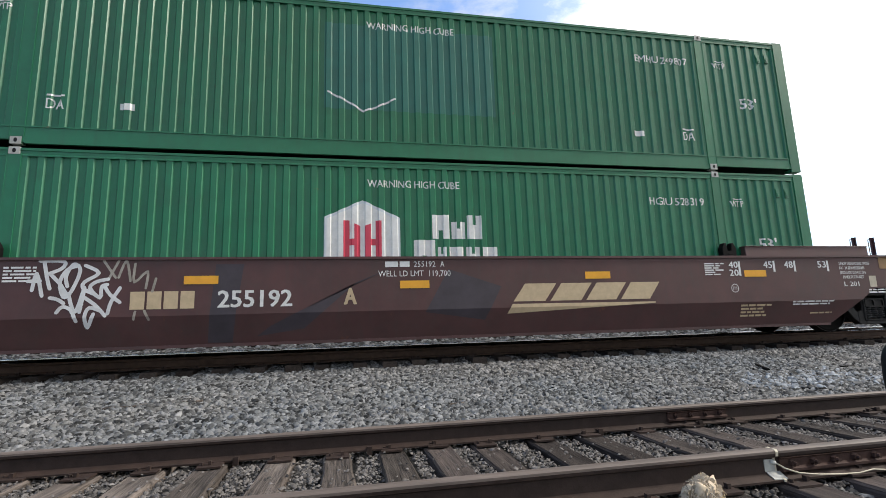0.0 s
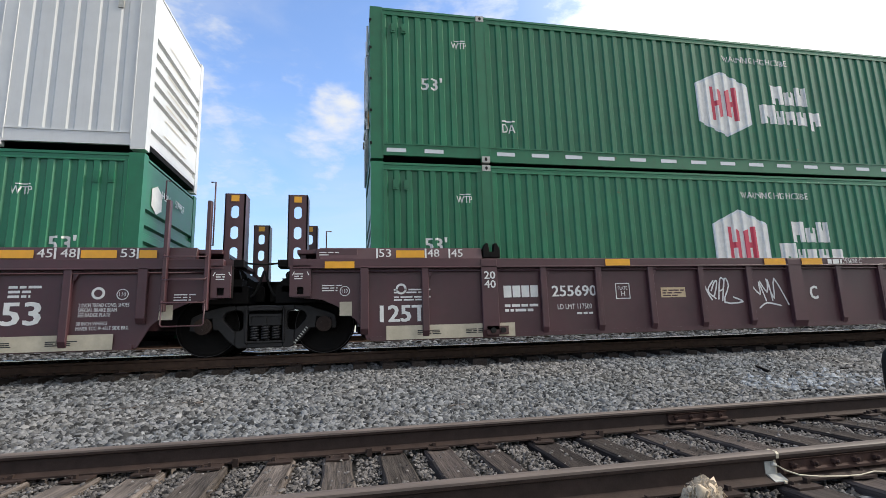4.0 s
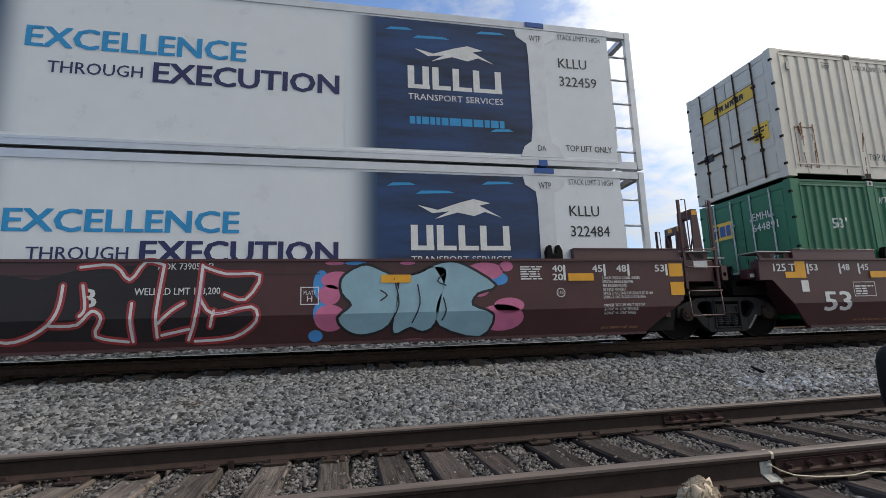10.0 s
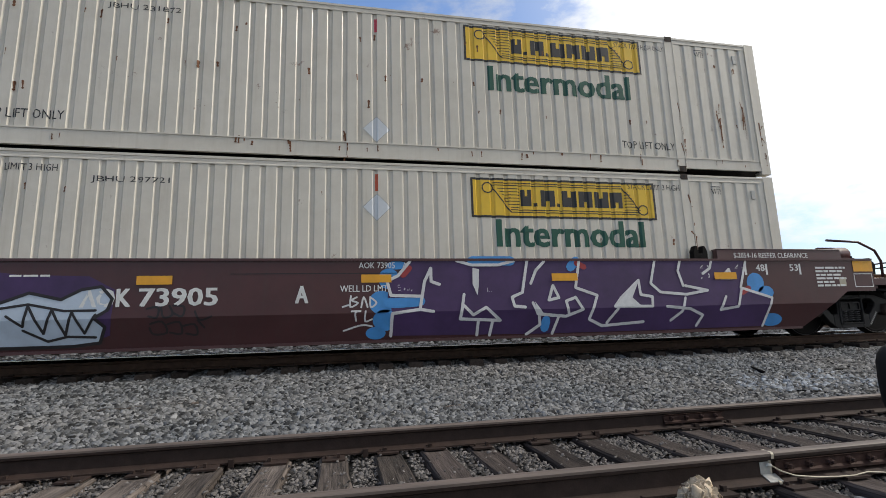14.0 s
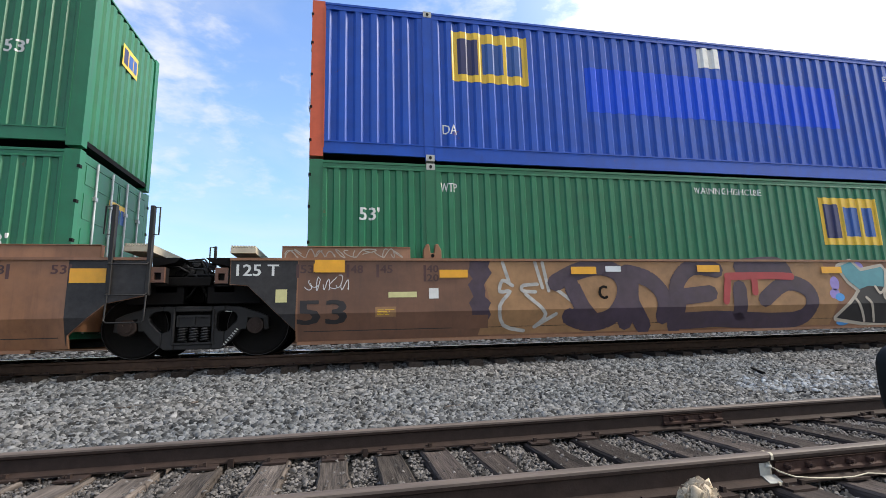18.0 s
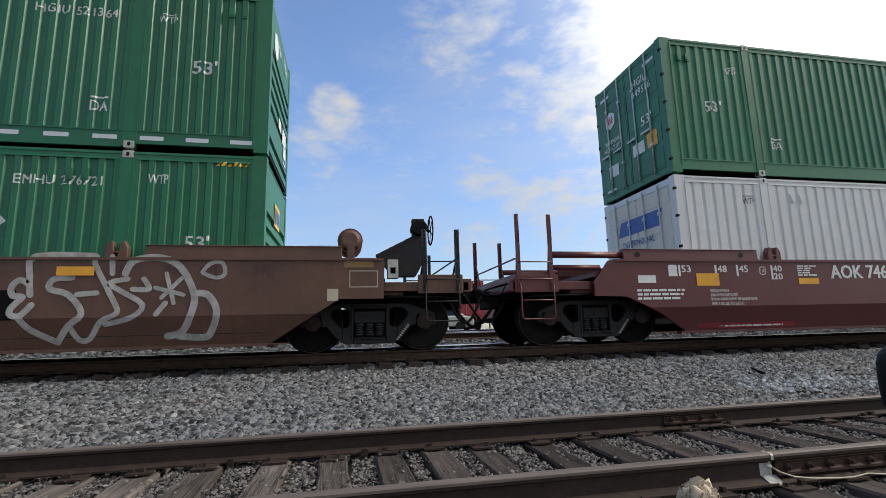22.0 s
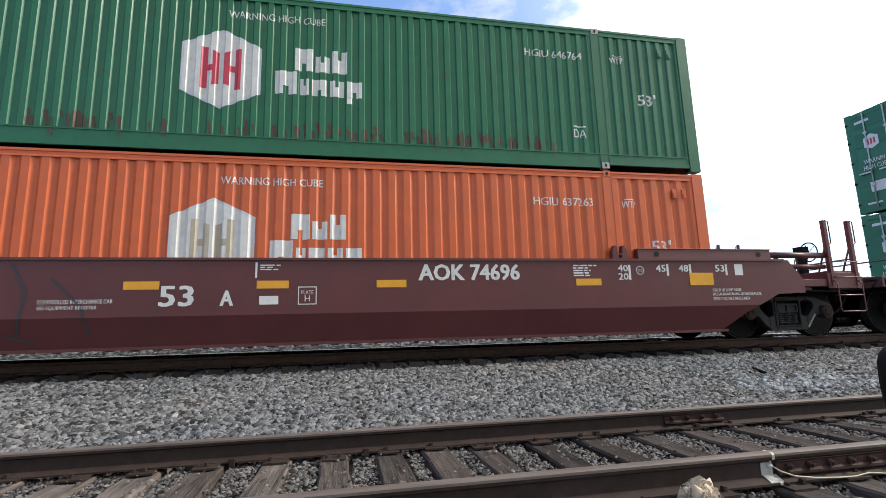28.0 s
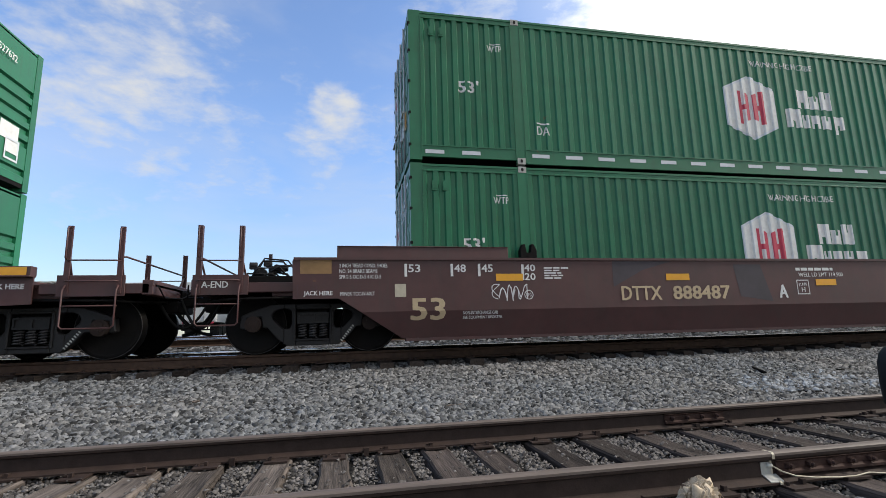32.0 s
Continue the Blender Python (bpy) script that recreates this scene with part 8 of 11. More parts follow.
a.mark(brush([curved(s) for s in [[(-2.49, 1.31), (-2.59, 0.87), (-2.51, 0.5), (-2.25, 0.26), (-1.94, 0.29), (-1.64, 0.48), (-1.52, 0.71), (-1.49, 1.03)], [(-1.62, 0.46), (-1.28, 0.47), (-1.1, 0.66), (-0.97, 0.55), (-1.05, 0.3), (-0.63, 0.21)], [(-0.57, 0.21), (-0.6, 0.47), (-0.59, 0.76)], [(-1.29, 1.29), (-0.86, 1.32), (-0.64, 1.1), (-0.44, 1.37), (-0.19, 1.32)], [(-0.19, 1.32), (-0.26, 0.64), (-0.25, 0.26)], [(-0.24, 0.46), (-0.06, 0.64), (0.1, 0.75)], [(0.34, 1.32), (0.28, 0.59), (0.17, 0.21)], [(-0.19, 0.29), (0.18, 0.37)], [(0.34, 1.3), (0.68, 1.18), (1.16, 1.16), (0.96, 0.79), (0.66, 0.87)], [(0.32, 0.82), (0.52, 0.58), (1.05, 0.68), (1.12, 0.46), (0.8, 0.23), (0.26, 0.19)]]], 0.04), "chalk", 0.009, "graffiti_line")
a.mark(brush([curved(s) for s in [[(0.52, 0.63), (0.47, 0.4)], [(-1.24, 1.03), (-1.19, 0.7), (-1.25, 0.59)]]], 0.04), "chalk", 0.009, "graffiti_line")
a.mark(brush([curved(s) for s in [[(-2.47, 1.22), (-2.57, 0.87), (-2.49, 0.51)], [(-0.55, 0.23), (-0.57, 0.54)], [(0.36, 1.24), (0.32, 0.59)], [(0.53, 0.58), (0.91, 0.64)]]], 0.016), "pink", 0.01, "graffiti_line")
a.mark(disc(2.33, 1.07, 0.26, 18, 0.14), "pink", 0.005, "graffiti_ground")
a.mark(disc(2.2, 0.84, 0.17, 18, 0.16), "pink", 0.005, "graffiti_ground")
a.mark(disc(2.21, 0.48, 0.24, 18, 0.21), "pink", 0.005, "graffiti_ground")
a.mark(disc(3.44, 1.34, 0.13, 18, 0.03), "pink", 0.005, "graffiti_ground")
a.mark(disc(4.75, 1.2, 0.32, 18, 0.15), "pink", 0.005, "graffiti_ground")
a.mark(disc(5.13, 1.28, 0.12, 18, 0.09), "pink", 0.005, "graffiti_ground")
a.mark(disc(5, 0.42, 0.41, 18, 0.22), "pink", 0.005, "graffiti_ground")
a.mark(disc(5.15, 0.62, 0.27, 18, 0.13), "pink", 0.005, "graffiti_ground")
a.mark(disc(3.54, 0.09, 0.2, 18, -0.03), "pink", 0.005, "graffiti_ground")
a.mark(disc(2.28, 1.34, 0.15, 18, 0.03), "pink", 0.005, "graffiti_ground")
a.mark(disc(4.64, 0.88, 0.17, 18, 0.11), "pink", 0.005, "graffiti_ground")
a.mark(disc(2.08, 0.99, 0.13, 18, 0.24), "azure", 0.0035, "graffiti_ground")
a.mark(disc(2.1, 0.55, 0.15, 18, 0.2), "azure", 0.0035, "graffiti_ground")
a.mark(disc(2.61, 1.34, 0.18, 18, 0.03), "azure", 0.0035, "graffiti_ground")
a.mark(disc(4.97, 1.07, 0.18, 18, 0.11), "azure", 0.0035, "graffiti_ground")
a.mark(disc(1.99, 0.21, 0.11, 18, 0.09), "azure", 0.0035, "graffiti_ground")
a.mark(brush([curved(s) for s in [[(2.56, 1.23), (2.77, 1.3), (3.01, 1.21), (3.22, 1.08), (3.28, 0.78), (3.12, 0.36), (2.77, 0.22), (2.5, 0.27), (2.34, 0.47), (2.55, 0.67), (2.4, 0.87), (2.4, 1.09), (2.56, 1.23)], [(3.32, 1.1), (3.62, 1.16), (3.87, 1.27), (4.08, 1.22), (4.01, 0.87), (3.87, 0.36), (3.67, 0.24), (3.47, 0.31), (3.21, 0.22), (3.23, 0.58), (3.32, 1.1)], [(3.87, 1.29), (4.12, 1.35), (4.4, 1.29), (4.91, 0.96), (4.6, 0.84), (4.5, 0.63), (4.86, 0.46), (4.64, 0.125), (3.96, 0.32), (3.91, 0.66), (4.04, 0.97), (3.87, 1.29)]]], 0.09), "soot", 0.006, "graffiti")
a.mark([curved([(2.56, 1.23), (2.77, 1.3), (3.01, 1.21), (3.22, 1.08), (3.28, 0.78), (3.12, 0.36), (2.77, 0.22), (2.5, 0.27), (2.34, 0.47), (2.55, 0.67), (2.4, 0.87), (2.4, 1.09), (2.56, 1.23)])[:-1]], "sky", 0.012, "graffiti")
a.mark([curved([(3.32, 1.1), (3.62, 1.16), (3.87, 1.27), (4.08, 1.22), (4.01, 0.87), (3.87, 0.36), (3.67, 0.24), (3.47, 0.31), (3.21, 0.22), (3.23, 0.58), (3.32, 1.1)])[:-1]], "sky", 0.012, "graffiti")
a.mark([curved([(3.87, 1.29), (4.12, 1.35), (4.4, 1.29), (4.91, 0.96), (4.6, 0.84), (4.5, 0.63), (4.86, 0.46), (4.64, 0.125), (3.96, 0.32), (3.91, 0.66), (4.04, 0.97), (3.87, 1.29)])[:-1]], "sky", 0.012, "graffiti")
a.mark(brush([curved(s) for s in [[(3, 0.9), (3.1, 0.82), (3, 0.74)], [(3.6, 0.98), (3.63, 0.67), (3.5, 0.37)], [(4.04, 1.16), (3.93, 1.04), (4.07, 0.97)], [(4.02, 0.77), (4.06, 0.56), (3.99, 0.4)], [(3.22, 1.08), (3.29, 0.68), (3.14, 0.36)]]], 0.022), "soot", 0.017, "graffiti_line")
b.mark([[(0.52, 1.01), (0.77, 1.37), (0.88, 1.37), (0.67, 1.01)]], "chalk", 0.003, "graffiti_ground")
b.mark([[(0.27, 0.33), (0.46, 0.81), (0.61, 0.8), (0.44, 0.33)]], "chalk", 0.003, "graffiti_ground")
b.mark([[(0.93, 1.17), (1.2, 1.37), (2.06, 1.37), (1.89, 1.18), (1.33, 1.13)]], "chalk", 0.003, "graffiti_ground")
b.mark([[(2.28, 1.37), (3.1, 1.37), (3.03, 1.19), (2.7, 1.08), (2.34, 1.23)]], "chalk", 0.003, "graffiti_ground")
b.mark([[(3.36, 1.37), (3.5, 1.37), (3.68, 0.42), (3.55, 0.41)]], "chalk", 0.003, "graffiti_ground")
b.mark([[(0.49, 0.34), (0.78, 0.62), (1.04, 0.42), (1.75, 0.38), (1.64, 0.19), (0.77, 0.17)]], "chalk", 0.003, "graffiti_ground")
b.mark([[(2.25, 0.29), (2.66, 0.39), (3.36, 0.51), (3.46, 0.15), (2.28, 0.17)]], "chalk", 0.003, "graffiti_ground")
b.mark(brush([curved(s) for s in [[(1.39, 0.76), (1.32, 1), (1.18, 1.14), (1.01, 1.16), (0.84, 1.03), (0.77, 0.79), (0.82, 0.56), (0.95, 0.41), (1.14, 0.39), (1.31, 0.51), (1.39, 0.76)], [(1.33, 1.05), (1.56, 1.2), (1.88, 1.23), (2.07, 1.1), (2.09, 0.92), (1.94, 0.81), (2.03, 0.6), (1.93, 0.39), (1.64, 0.36), (1.33, 0.43), (1.29, 0.75), (1.33, 1.05)], [(2.13, 1.01), (2.3, 1.18), (2.55, 1.21), (2.7, 1), (2.66, 0.63), (2.58, 0.39), (2.36, 0.36), (2.12, 0.44), (1.99, 0.64), (2.07, 0.87), (2.13, 1.01)]]], 0.06), "plumspray", 0.006, "graffiti")
b.mark(brush([curved(s) for s in [[(3.37, 0.77), (3.31, 1.02), (3.15, 1.16), (2.95, 1.17), (2.75, 1.04), (2.65, 0.8), (2.7, 0.56), (2.85, 0.41), (3.06, 0.38), (3.27, 0.51), (3.37, 0.77)]]], 0.06), "plumspray", 0.006, "graffiti")
b.mark([curved([(1.39, 0.76), (1.32, 1), (1.18, 1.14), (1.01, 1.16), (0.84, 1.03), (0.77, 0.79), (0.82, 0.56), (0.95, 0.41), (1.14, 0.39), (1.31, 0.51), (1.39, 0.76)])[:-1]], "violet", 0.01, "graffiti")
b.mark([curved([(1.33, 1.05), (1.56, 1.2), (1.88, 1.23), (2.07, 1.1), (2.09, 0.92), (1.94, 0.81), (2.03, 0.6), (1.93, 0.39), (1.64, 0.36), (1.33, 0.43), (1.29, 0.75), (1.33, 1.05)])[:-1]], "violet", 0.01, "graffiti")
b.mark([curved([(2.13, 1.01), (2.3, 1.18), (2.55, 1.21), (2.7, 1), (2.66, 0.63), (2.58, 0.39), (2.36, 0.36), (2.12, 0.44), (1.99, 0.64), (2.07, 0.87), (2.13, 1.01)])[:-1]], "violet", 0.01, "graffiti")
b.mark([curved([(3.37, 0.77), (3.31, 1.02), (3.15, 1.16), (2.95, 1.17), (2.75, 1.04), (2.65, 0.8), (2.7, 0.56), (2.85, 0.41), (3.06, 0.38), (3.27, 0.51), (3.37, 0.77)])[:-1]], "violet", 0.01, "graffiti")
b.mark(brush([curved(s) for s in [[(1.39, 0.76), (1.32, 1), (1.18, 1.14), (1.01, 1.16), (0.84, 1.03), (0.77, 0.79), (0.82, 0.56), (0.95, 0.41), (1.14, 0.39), (1.31, 0.51), (1.39, 0.76)], [(1.33, 1.05), (1.56, 1.2), (1.88, 1.23), (2.07, 1.1), (2.09, 0.92), (1.94, 0.81), (2.03, 0.6), (1.93, 0.39), (1.64, 0.36), (1.33, 0.43), (1.29, 0.75), (1.33, 1.05)], [(2.13, 1.01), (2.3, 1.18), (2.55, 1.21), (2.7, 1), (2.66, 0.63), (2.58, 0.39), (2.36, 0.36), (2.12, 0.44), (1.99, 0.64), (2.07, 0.87), (2.13, 1.01)]]], 0.025), "plumspray", 0.016, "graffiti_line")
b.mark(brush([curved(s) for s in [[(3.37, 0.77), (3.31, 1.02), (3.15, 1.16), (2.95, 1.17), (2.75, 1.04), (2.65, 0.8), (2.7, 0.56), (2.85, 0.41), (3.06, 0.38), (3.27, 0.51), (3.37, 0.77)]]], 0.025), "plumspray", 0.016, "graffiti_line")
b.mark(brush([curved(s) for s in [[(0.91, 1.04), (0.93, 0.86)], [(1.84, 1.18), (1.82, 1.07)], [(1.48, 0.78), (1.66, 0.78), (1.59, 0.58), (1.52, 0.47)], [(2.3, 1.05), (2.22, 0.92), (2.09, 0.84)], [(2.38, 0.73), (2.5, 0.82), (2.63, 0.82)], [(3.19, 1.02), (3.21, 0.89)], [(1.64, 0.58), (1.61, 0.42)]]], 0.03), "plumspray", 0.017, "graffiti_line")
# a painted winged figure, as plain shapes
d.mark([[(-7.95, 0.35), (-7.8, 1.0), (-7.3, 1.22), (-6.6, 1.18), (-5.8, 1.3), (-5.0, 1.18), (-4.1, 1.15), (-3.75, 0.95), (-3.8, 0.3), (-4.3, 0.14), (-7.2, 0.14)]], "plumspray", 0.003, "graffiti_ground")
for s in (-1, 1):
    w = [(-5.78 + s * q, zz) for q, zz in ((0.15, 0.62), (0.45, 0.72), (0.95, 0.92), (1.35, 0.82), (1.6, 0.96), (1.85, 1.0), (2.0, 0.82), (1.95, 0.66), (1.78, 0.55), (1.92, 0.42), (1.85, 0.2), (1.5, 0.16), (0.9, 0.16), (0.15, 0.16))]
    d.mark([w], "ice", 0.006, "graffiti")
    d.mark(brush([w + w[:1]], 0.045), "soot", 0.009, "graffiti_line")
    d.mark(brush([[(-5.78 + s * q, zz) for q, zz in l] for l in (((0.45, 0.68), (0.95, 0.76), (1.4, 0.66), (1.8, 0.66)), ((0.95, 0.74), (0.9, 0.45), (0.7, 0.6)), ((0.95, 0.74), (1.15, 0.35), (1.25, 0.68)), ((1.25, 0.68), (1.42, 0.32), (1.5, 0.64)), ((1.5, 0.64), (1.66, 0.34), (1.8, 0.6)), ((0.9, 0.4), (1.2, 0.24), (1.45, 0.3), (1.8, 0.28)), ((0.35, 0.2), (0.42, 0.42)))], 0.035), "soot", 0.010, "graffiti_line")
d.mark([[(-6.15, 0.18), (-5.4, 0.18), (-5.5, 0.62), (-5.62, 0.75), (-5.92, 0.75), (-6.05, 0.62)]], "ice", 0.012, "graffiti")
d.mark(disc(-5.78, 1.05, 0.27, 20, 0.3), "skin", 0.015, "graffiti")
d.mark([[(-6.05, 1.12), (-5.5, 1.12), (-5.54, 1.3), (-5.7, 1.37), (-5.86, 1.37), (-6.02, 1.3)]], "soot", 0.018, "graffiti")
d.mark(rect(-5.86, 0.18, 0.16, 0.5), "skin", 0.017, "graffiti")
d.mark(disc(0.2, 1.08, 0.17, 18, 0.17), "azure", 0.004, "graffiti_ground")
d.mark(disc(0.08, 0.7, 0.2, 18, 0.19), "azure", 0.004, "graffiti_ground")
d.mark(disc(0.14, 0.42, 0.2, 18, 0.17), "azure", 0.004, "graffiti_ground")
d.mark(disc(-0.01, 0.22, 0.16, 18, 0.1), "azure", 0.004, "graffiti_ground")
d.mark(disc(0.33, 1.3, 0.17, 18, 0.07), "azure", 0.004, "graffiti_ground")
d.mark(disc(7.14, 0.95, 0.19, 18, 0.19), "azure", 0.004, "graffiti_ground")
d.mark(disc(7.35, 0.77, 0.17, 18, 0.12), "azure", 0.004, "graffiti_ground")
d.mark(disc(7.47, 0.25, 0.24, 18, 0.12), "azure", 0.004, "graffiti_ground")
d.mark(disc(7.24, 0.4, 0.16, 18, 0.18), "azure", 0.004, "graffiti_ground")
d.mark([[(0.26, 0.17), (0.25, 0.56), (0.18, 0.78), (0.19, 1.04), (0.38, 1.14), (0.56, 1.37), (3.09, 1.37), (6.17, 1.37), (6.94, 1.37), (6.81, 0.88), (7.46, 0.66), (7.27, 0.14), (5.02, 0.125), (2.67, 0.13)]], "plumspray", 0.007, "graffiti")
d.mark(brush([curved(s) for s in [[(0.2, 0.69), (0.4, 0.69), (0.71, 0.71)], [(1.59, 1.37), (1.96, 1.37), (2.28, 1.37)], [(2.88, 0.35), (2.86, 0.23)], [(3.48, 1.37), (3.37, 1.26)]]], 0.16), "azure", 0.01, "graffiti")
d.mark(brush([[(0.23, 0.17), (0.25, 0.52), (0.7, 0.58), (0.92, 0.54)], [(0.7, 0.58), (0.78, 1.03), (0.89, 1.25), (0.89, 1.03), (1.03, 0.98)], [(0.17, 1.04), (0.35, 1.13), (0.55, 1.37)], [(0.17, 1.04), (0.23, 0.81), (0.73, 0.79)], [(1.33, 1.37), (1.59, 1.3), (2.05, 1.3), (2.33, 1.37)], [(1.44, 0.81), (1.37, 0.41), (2.06, 0.37), (1.81, 0.59), (1.59, 0.47), (1.44, 0.62)], [(1.68, 0.38), (1.66, 0.14)], [(1.93, 0.38), (1.88, 0.13)], [(2.57, 1.37), (2.46, 0.83), (2.27, 0.75), (2.31, 0.6), (2.5, 0.58)], [(2.89, 1.37), (2.72, 1.2), (2.62, 0.98)], [(3.02, 0.94), (2.93, 0.69), (3.12, 0.73), (3.02, 0.94)]], 0.05), "chalk", 0.014, "graffiti_line")
d.mark(brush([[(2.64, 0.65), (2.73, 0.46), (3.24, 0.41), (3.56, 0.52), (3.43, 0.73), (3.25, 0.67), (3.3, 0.45)], [(2.75, 0.46), (2.77, 0.28), (2.53, 0.125)], [(3.11, 0.41), (3, 0.125)], [(3.54, 1.37), (3.44, 0.9), (3.84, 0.76), (3.68, 0.35), (3.93, 0.23), (4.74, 0.28)], [(4.67, 1.02), (4.3, 0.71), (4.17, 0.56), (4.91, 0.55), (4.92, 0.72), (4.69, 0.76), (4.67, 1.02)], [(4.23, 0.52), (4.02, 0.28)], [(5.03, 1.37), (4.91, 0.96), (5.09, 0.8), (5.62, 0.75), (6.07, 0.82), (5.61, 0.91)], [(5.55, 1.37), (5.49, 1.19), (5.57, 0.91)], [(5.59, 0.69), (5.52, 0.45), (5.29, 0.29)], [(5.2, 0.54), (5.68, 0.49), (5.95, 0.37), (5.83, 0.18)]], 0.05), "chalk", 0.014, "graffiti_line")
d.mark(brush([[(6.22, 1.37), (6.17, 1.23), (6.01, 1.13)], [(6.97, 1.37), (6.79, 0.86), (7.46, 0.66), (7.27, 0.14)], [(6.38, 1.04), (6.58, 1.21), (6.63, 1.04), (6.38, 1.04)], [(6.45, 0.7), (6.32, 0.46), (6.7, 0.51), (6.81, 0.85)]], 0.05), "chalk", 0.014, "graffiti_line")
d.mark([[(1.6, 1.25), (1.71, 1.23), (1.7, 0.98), (1.67, 0.79), (1.59, 0.98)]], "chalk", 0.017, "graffiti")
d.mark([[(4.17, 0.56), (4.51, 0.88), (4.67, 1), (4.52, 0.71), (4.69, 0.56)]], "chalk", 0.017, "graffiti")
d.mark([[(2.68, 0.67), (2.82, 0.48), (3.24, 0.43), (3.01, 0.4), (2.72, 0.45)]], "chalk", 0.017, "graffiti")
d.mark(brush([curved(s) for s in [[(0.43, 1.14), (0.53, 1.25)], [(3.49, 1.33), (3.63, 1.26)], [(6.82, 0.77), (6.97, 0.85)]]], 0.1), "crimson", 0.012, "graffiti_line")
d.mark(brush([curved(s) for s in [[(-0.53, 0.64), (-0.43, 0.67)], [(-0.4, 0.81), (-0.41, 0.64), (-0.29, 0.7), (-0.39, 0.74), (-0.31, 0.79)], [(-0.24, 0.63), (-0.2, 0.79), (-0.14, 0.63)], [(-0.1, 0.79), (-0.09, 0.63), (0, 0.7), (-0.1, 0.79)], [(-0.39, 0.57), (-0.25, 0.57), (-0.33, 0.55), (-0.32, 0.42)], [(-0.17, 0.57), (-0.18, 0.41), (-0.07, 0.44)], [(-0.51, 0.27), (-0.24, 0.35), (-0.07, 0.33)]]], 0.028), "chalk", 0.006, "graffiti_tag")
d.mark(brush([curved(s) for s in [[(-3.32, 0.67), (-3.17, 0.69), (-3.18, 0.54), (-3.29, 0.56)], [(-3.13, 0.69), (-3.09, 0.54), (-2.97, 0.58), (-3.02, 0.71)], [(-2.97, 0.71), (-2.82, 0.69), (-2.84, 0.55), (-2.96, 0.6)], [(-3.27, 0.45), (-3.11, 0.48), (-3.05, 0.32), (-3.23, 0.3), (-3.28, 0.39)], [(-3.04, 0.44), (-2.88, 0.47), (-2.85, 0.3), (-3.01, 0.32)], [(-2.83, 0.41), (-2.67, 0.43), (-2.64, 0.28), (-2.79, 0.3)], [(-2.67, 0.62), (-2.6, 0.49), (-2.44, 0.54)], [(-2.63, 0.49), (-2.54, 0.38)]]], 0.03), "soot", 0.006, "graffiti_tag")
reefer_container(87.45, LOW, "KLLU 322484")
reefer_container(87.45, HIGH, "KLLU 322459")
c = emp_container(106.97, LOW, "EMHU 644891", upright=True, diamond=None)
c.mark(words("EMHU 644891", 6.55, 2.32, 1.2, 0.15, 0.02), "letter")
for q in (-7.15, 6.92):
    c.mark(words("53'", q, 1.85, 0.36, 0.23, 0.03), "letter")
c.mark(words("WTP", -5.85, 2.4, 0.29, 0.15, 0.02) + words("WTP", 5.58, 2.4, 0.29, 0.15, 0.02), "letter")
c.mark([[(-3.25 + p, 2.15 + q) for p, q in ((0, -0.26), (0.26, 0), (0, 0.26), (-0.26, 0))]], "silver", 0.004, "placard")


def rust_spots(c, seed, count, hot=()):
    r = random.Random(seed)
    out = []
    for i in range(count):
        a, b = r.uniform(-7.8, 7.8), r.choice((0.2, 0.2, 0.25, 1.0, 1.55, 2.3)) + r.uniform(-0.03, 0.05)
        out += stroke([(a, b), (a + r.uniform(-0.01, 0.01), b - r.uniform(0.02, 0.12))], r.uniform(0.012, 0.05), 0.3)
    for a, z0, z1 in hot:
        for i in range(7):
            t = r.uniform(z0, z1)
            out += stroke([(a + r.uniform(-0.05, 0.05), t), (a + r.uniform(-0.05, 0.05), t - r.uniform(0.1, 0.5))], r.uniform(0.012, 0.04), 0.2)
    c.mark(out, "rusty", 0.006, "rust_streak")


c = hunt_container(106.97, HIGH, "JBHU 252228", "cream", (1.66, 1.95, 3.67, 0.72), 1.36, diamond=0.62)
rust_spots(c, 3, 60, ((-7.6, 0.4, 1.2), (-7.3, 0.4, 1.2), (6.1, 0.8, 1.6), (8.0, 0.3, 2.6), (-6.0, 0.3, 1.6)))
c.mark(frame_lines(-7.75, 0.2, 0.5, 0.9, 0.02), "rusty", 0.005, "worn_patch_edge")
c.mark([q for k in range(7) for q in rect(-0.3 + 0.11 * k, 1.55 + 0.05 * (k % 3), 0.07, 0.12 + 0.05 * (k % 2), 0.04)], "casting", 0.005, "worn_placard")
c = hunt_container(126.62, LOW, "JBHU 297721", "cream", diamond=1.86)
c.mark(rect(-0.0, 2.38, 0.05, 0.3), "post_orange", 0.004, "red_tag")
rust_spots(c, 4, 30, ((6.1, 1.5, 2.6),))
c = hunt_container(126.62, HIGH, "JBHU 231872", "cream", (1.66, 2.0, 3.67, 0.72), 1.42, stack="STACK TWO HIGH ONLY", diamond=0.3)
rust_spots(c, 5, 90, ((6.1, 0.4, 1.5), (7.0, 1.0, 1.6), (8.0, 0.3, 1.4), (-0.5, 0.2, 0.5), (7.6, 1.1, 1.6), (-6.05, 0.4, 1.6)))
c.mark(rect(-0.0, 2.4, 0.05, 0.26), "red", 0.004, "red_tag")
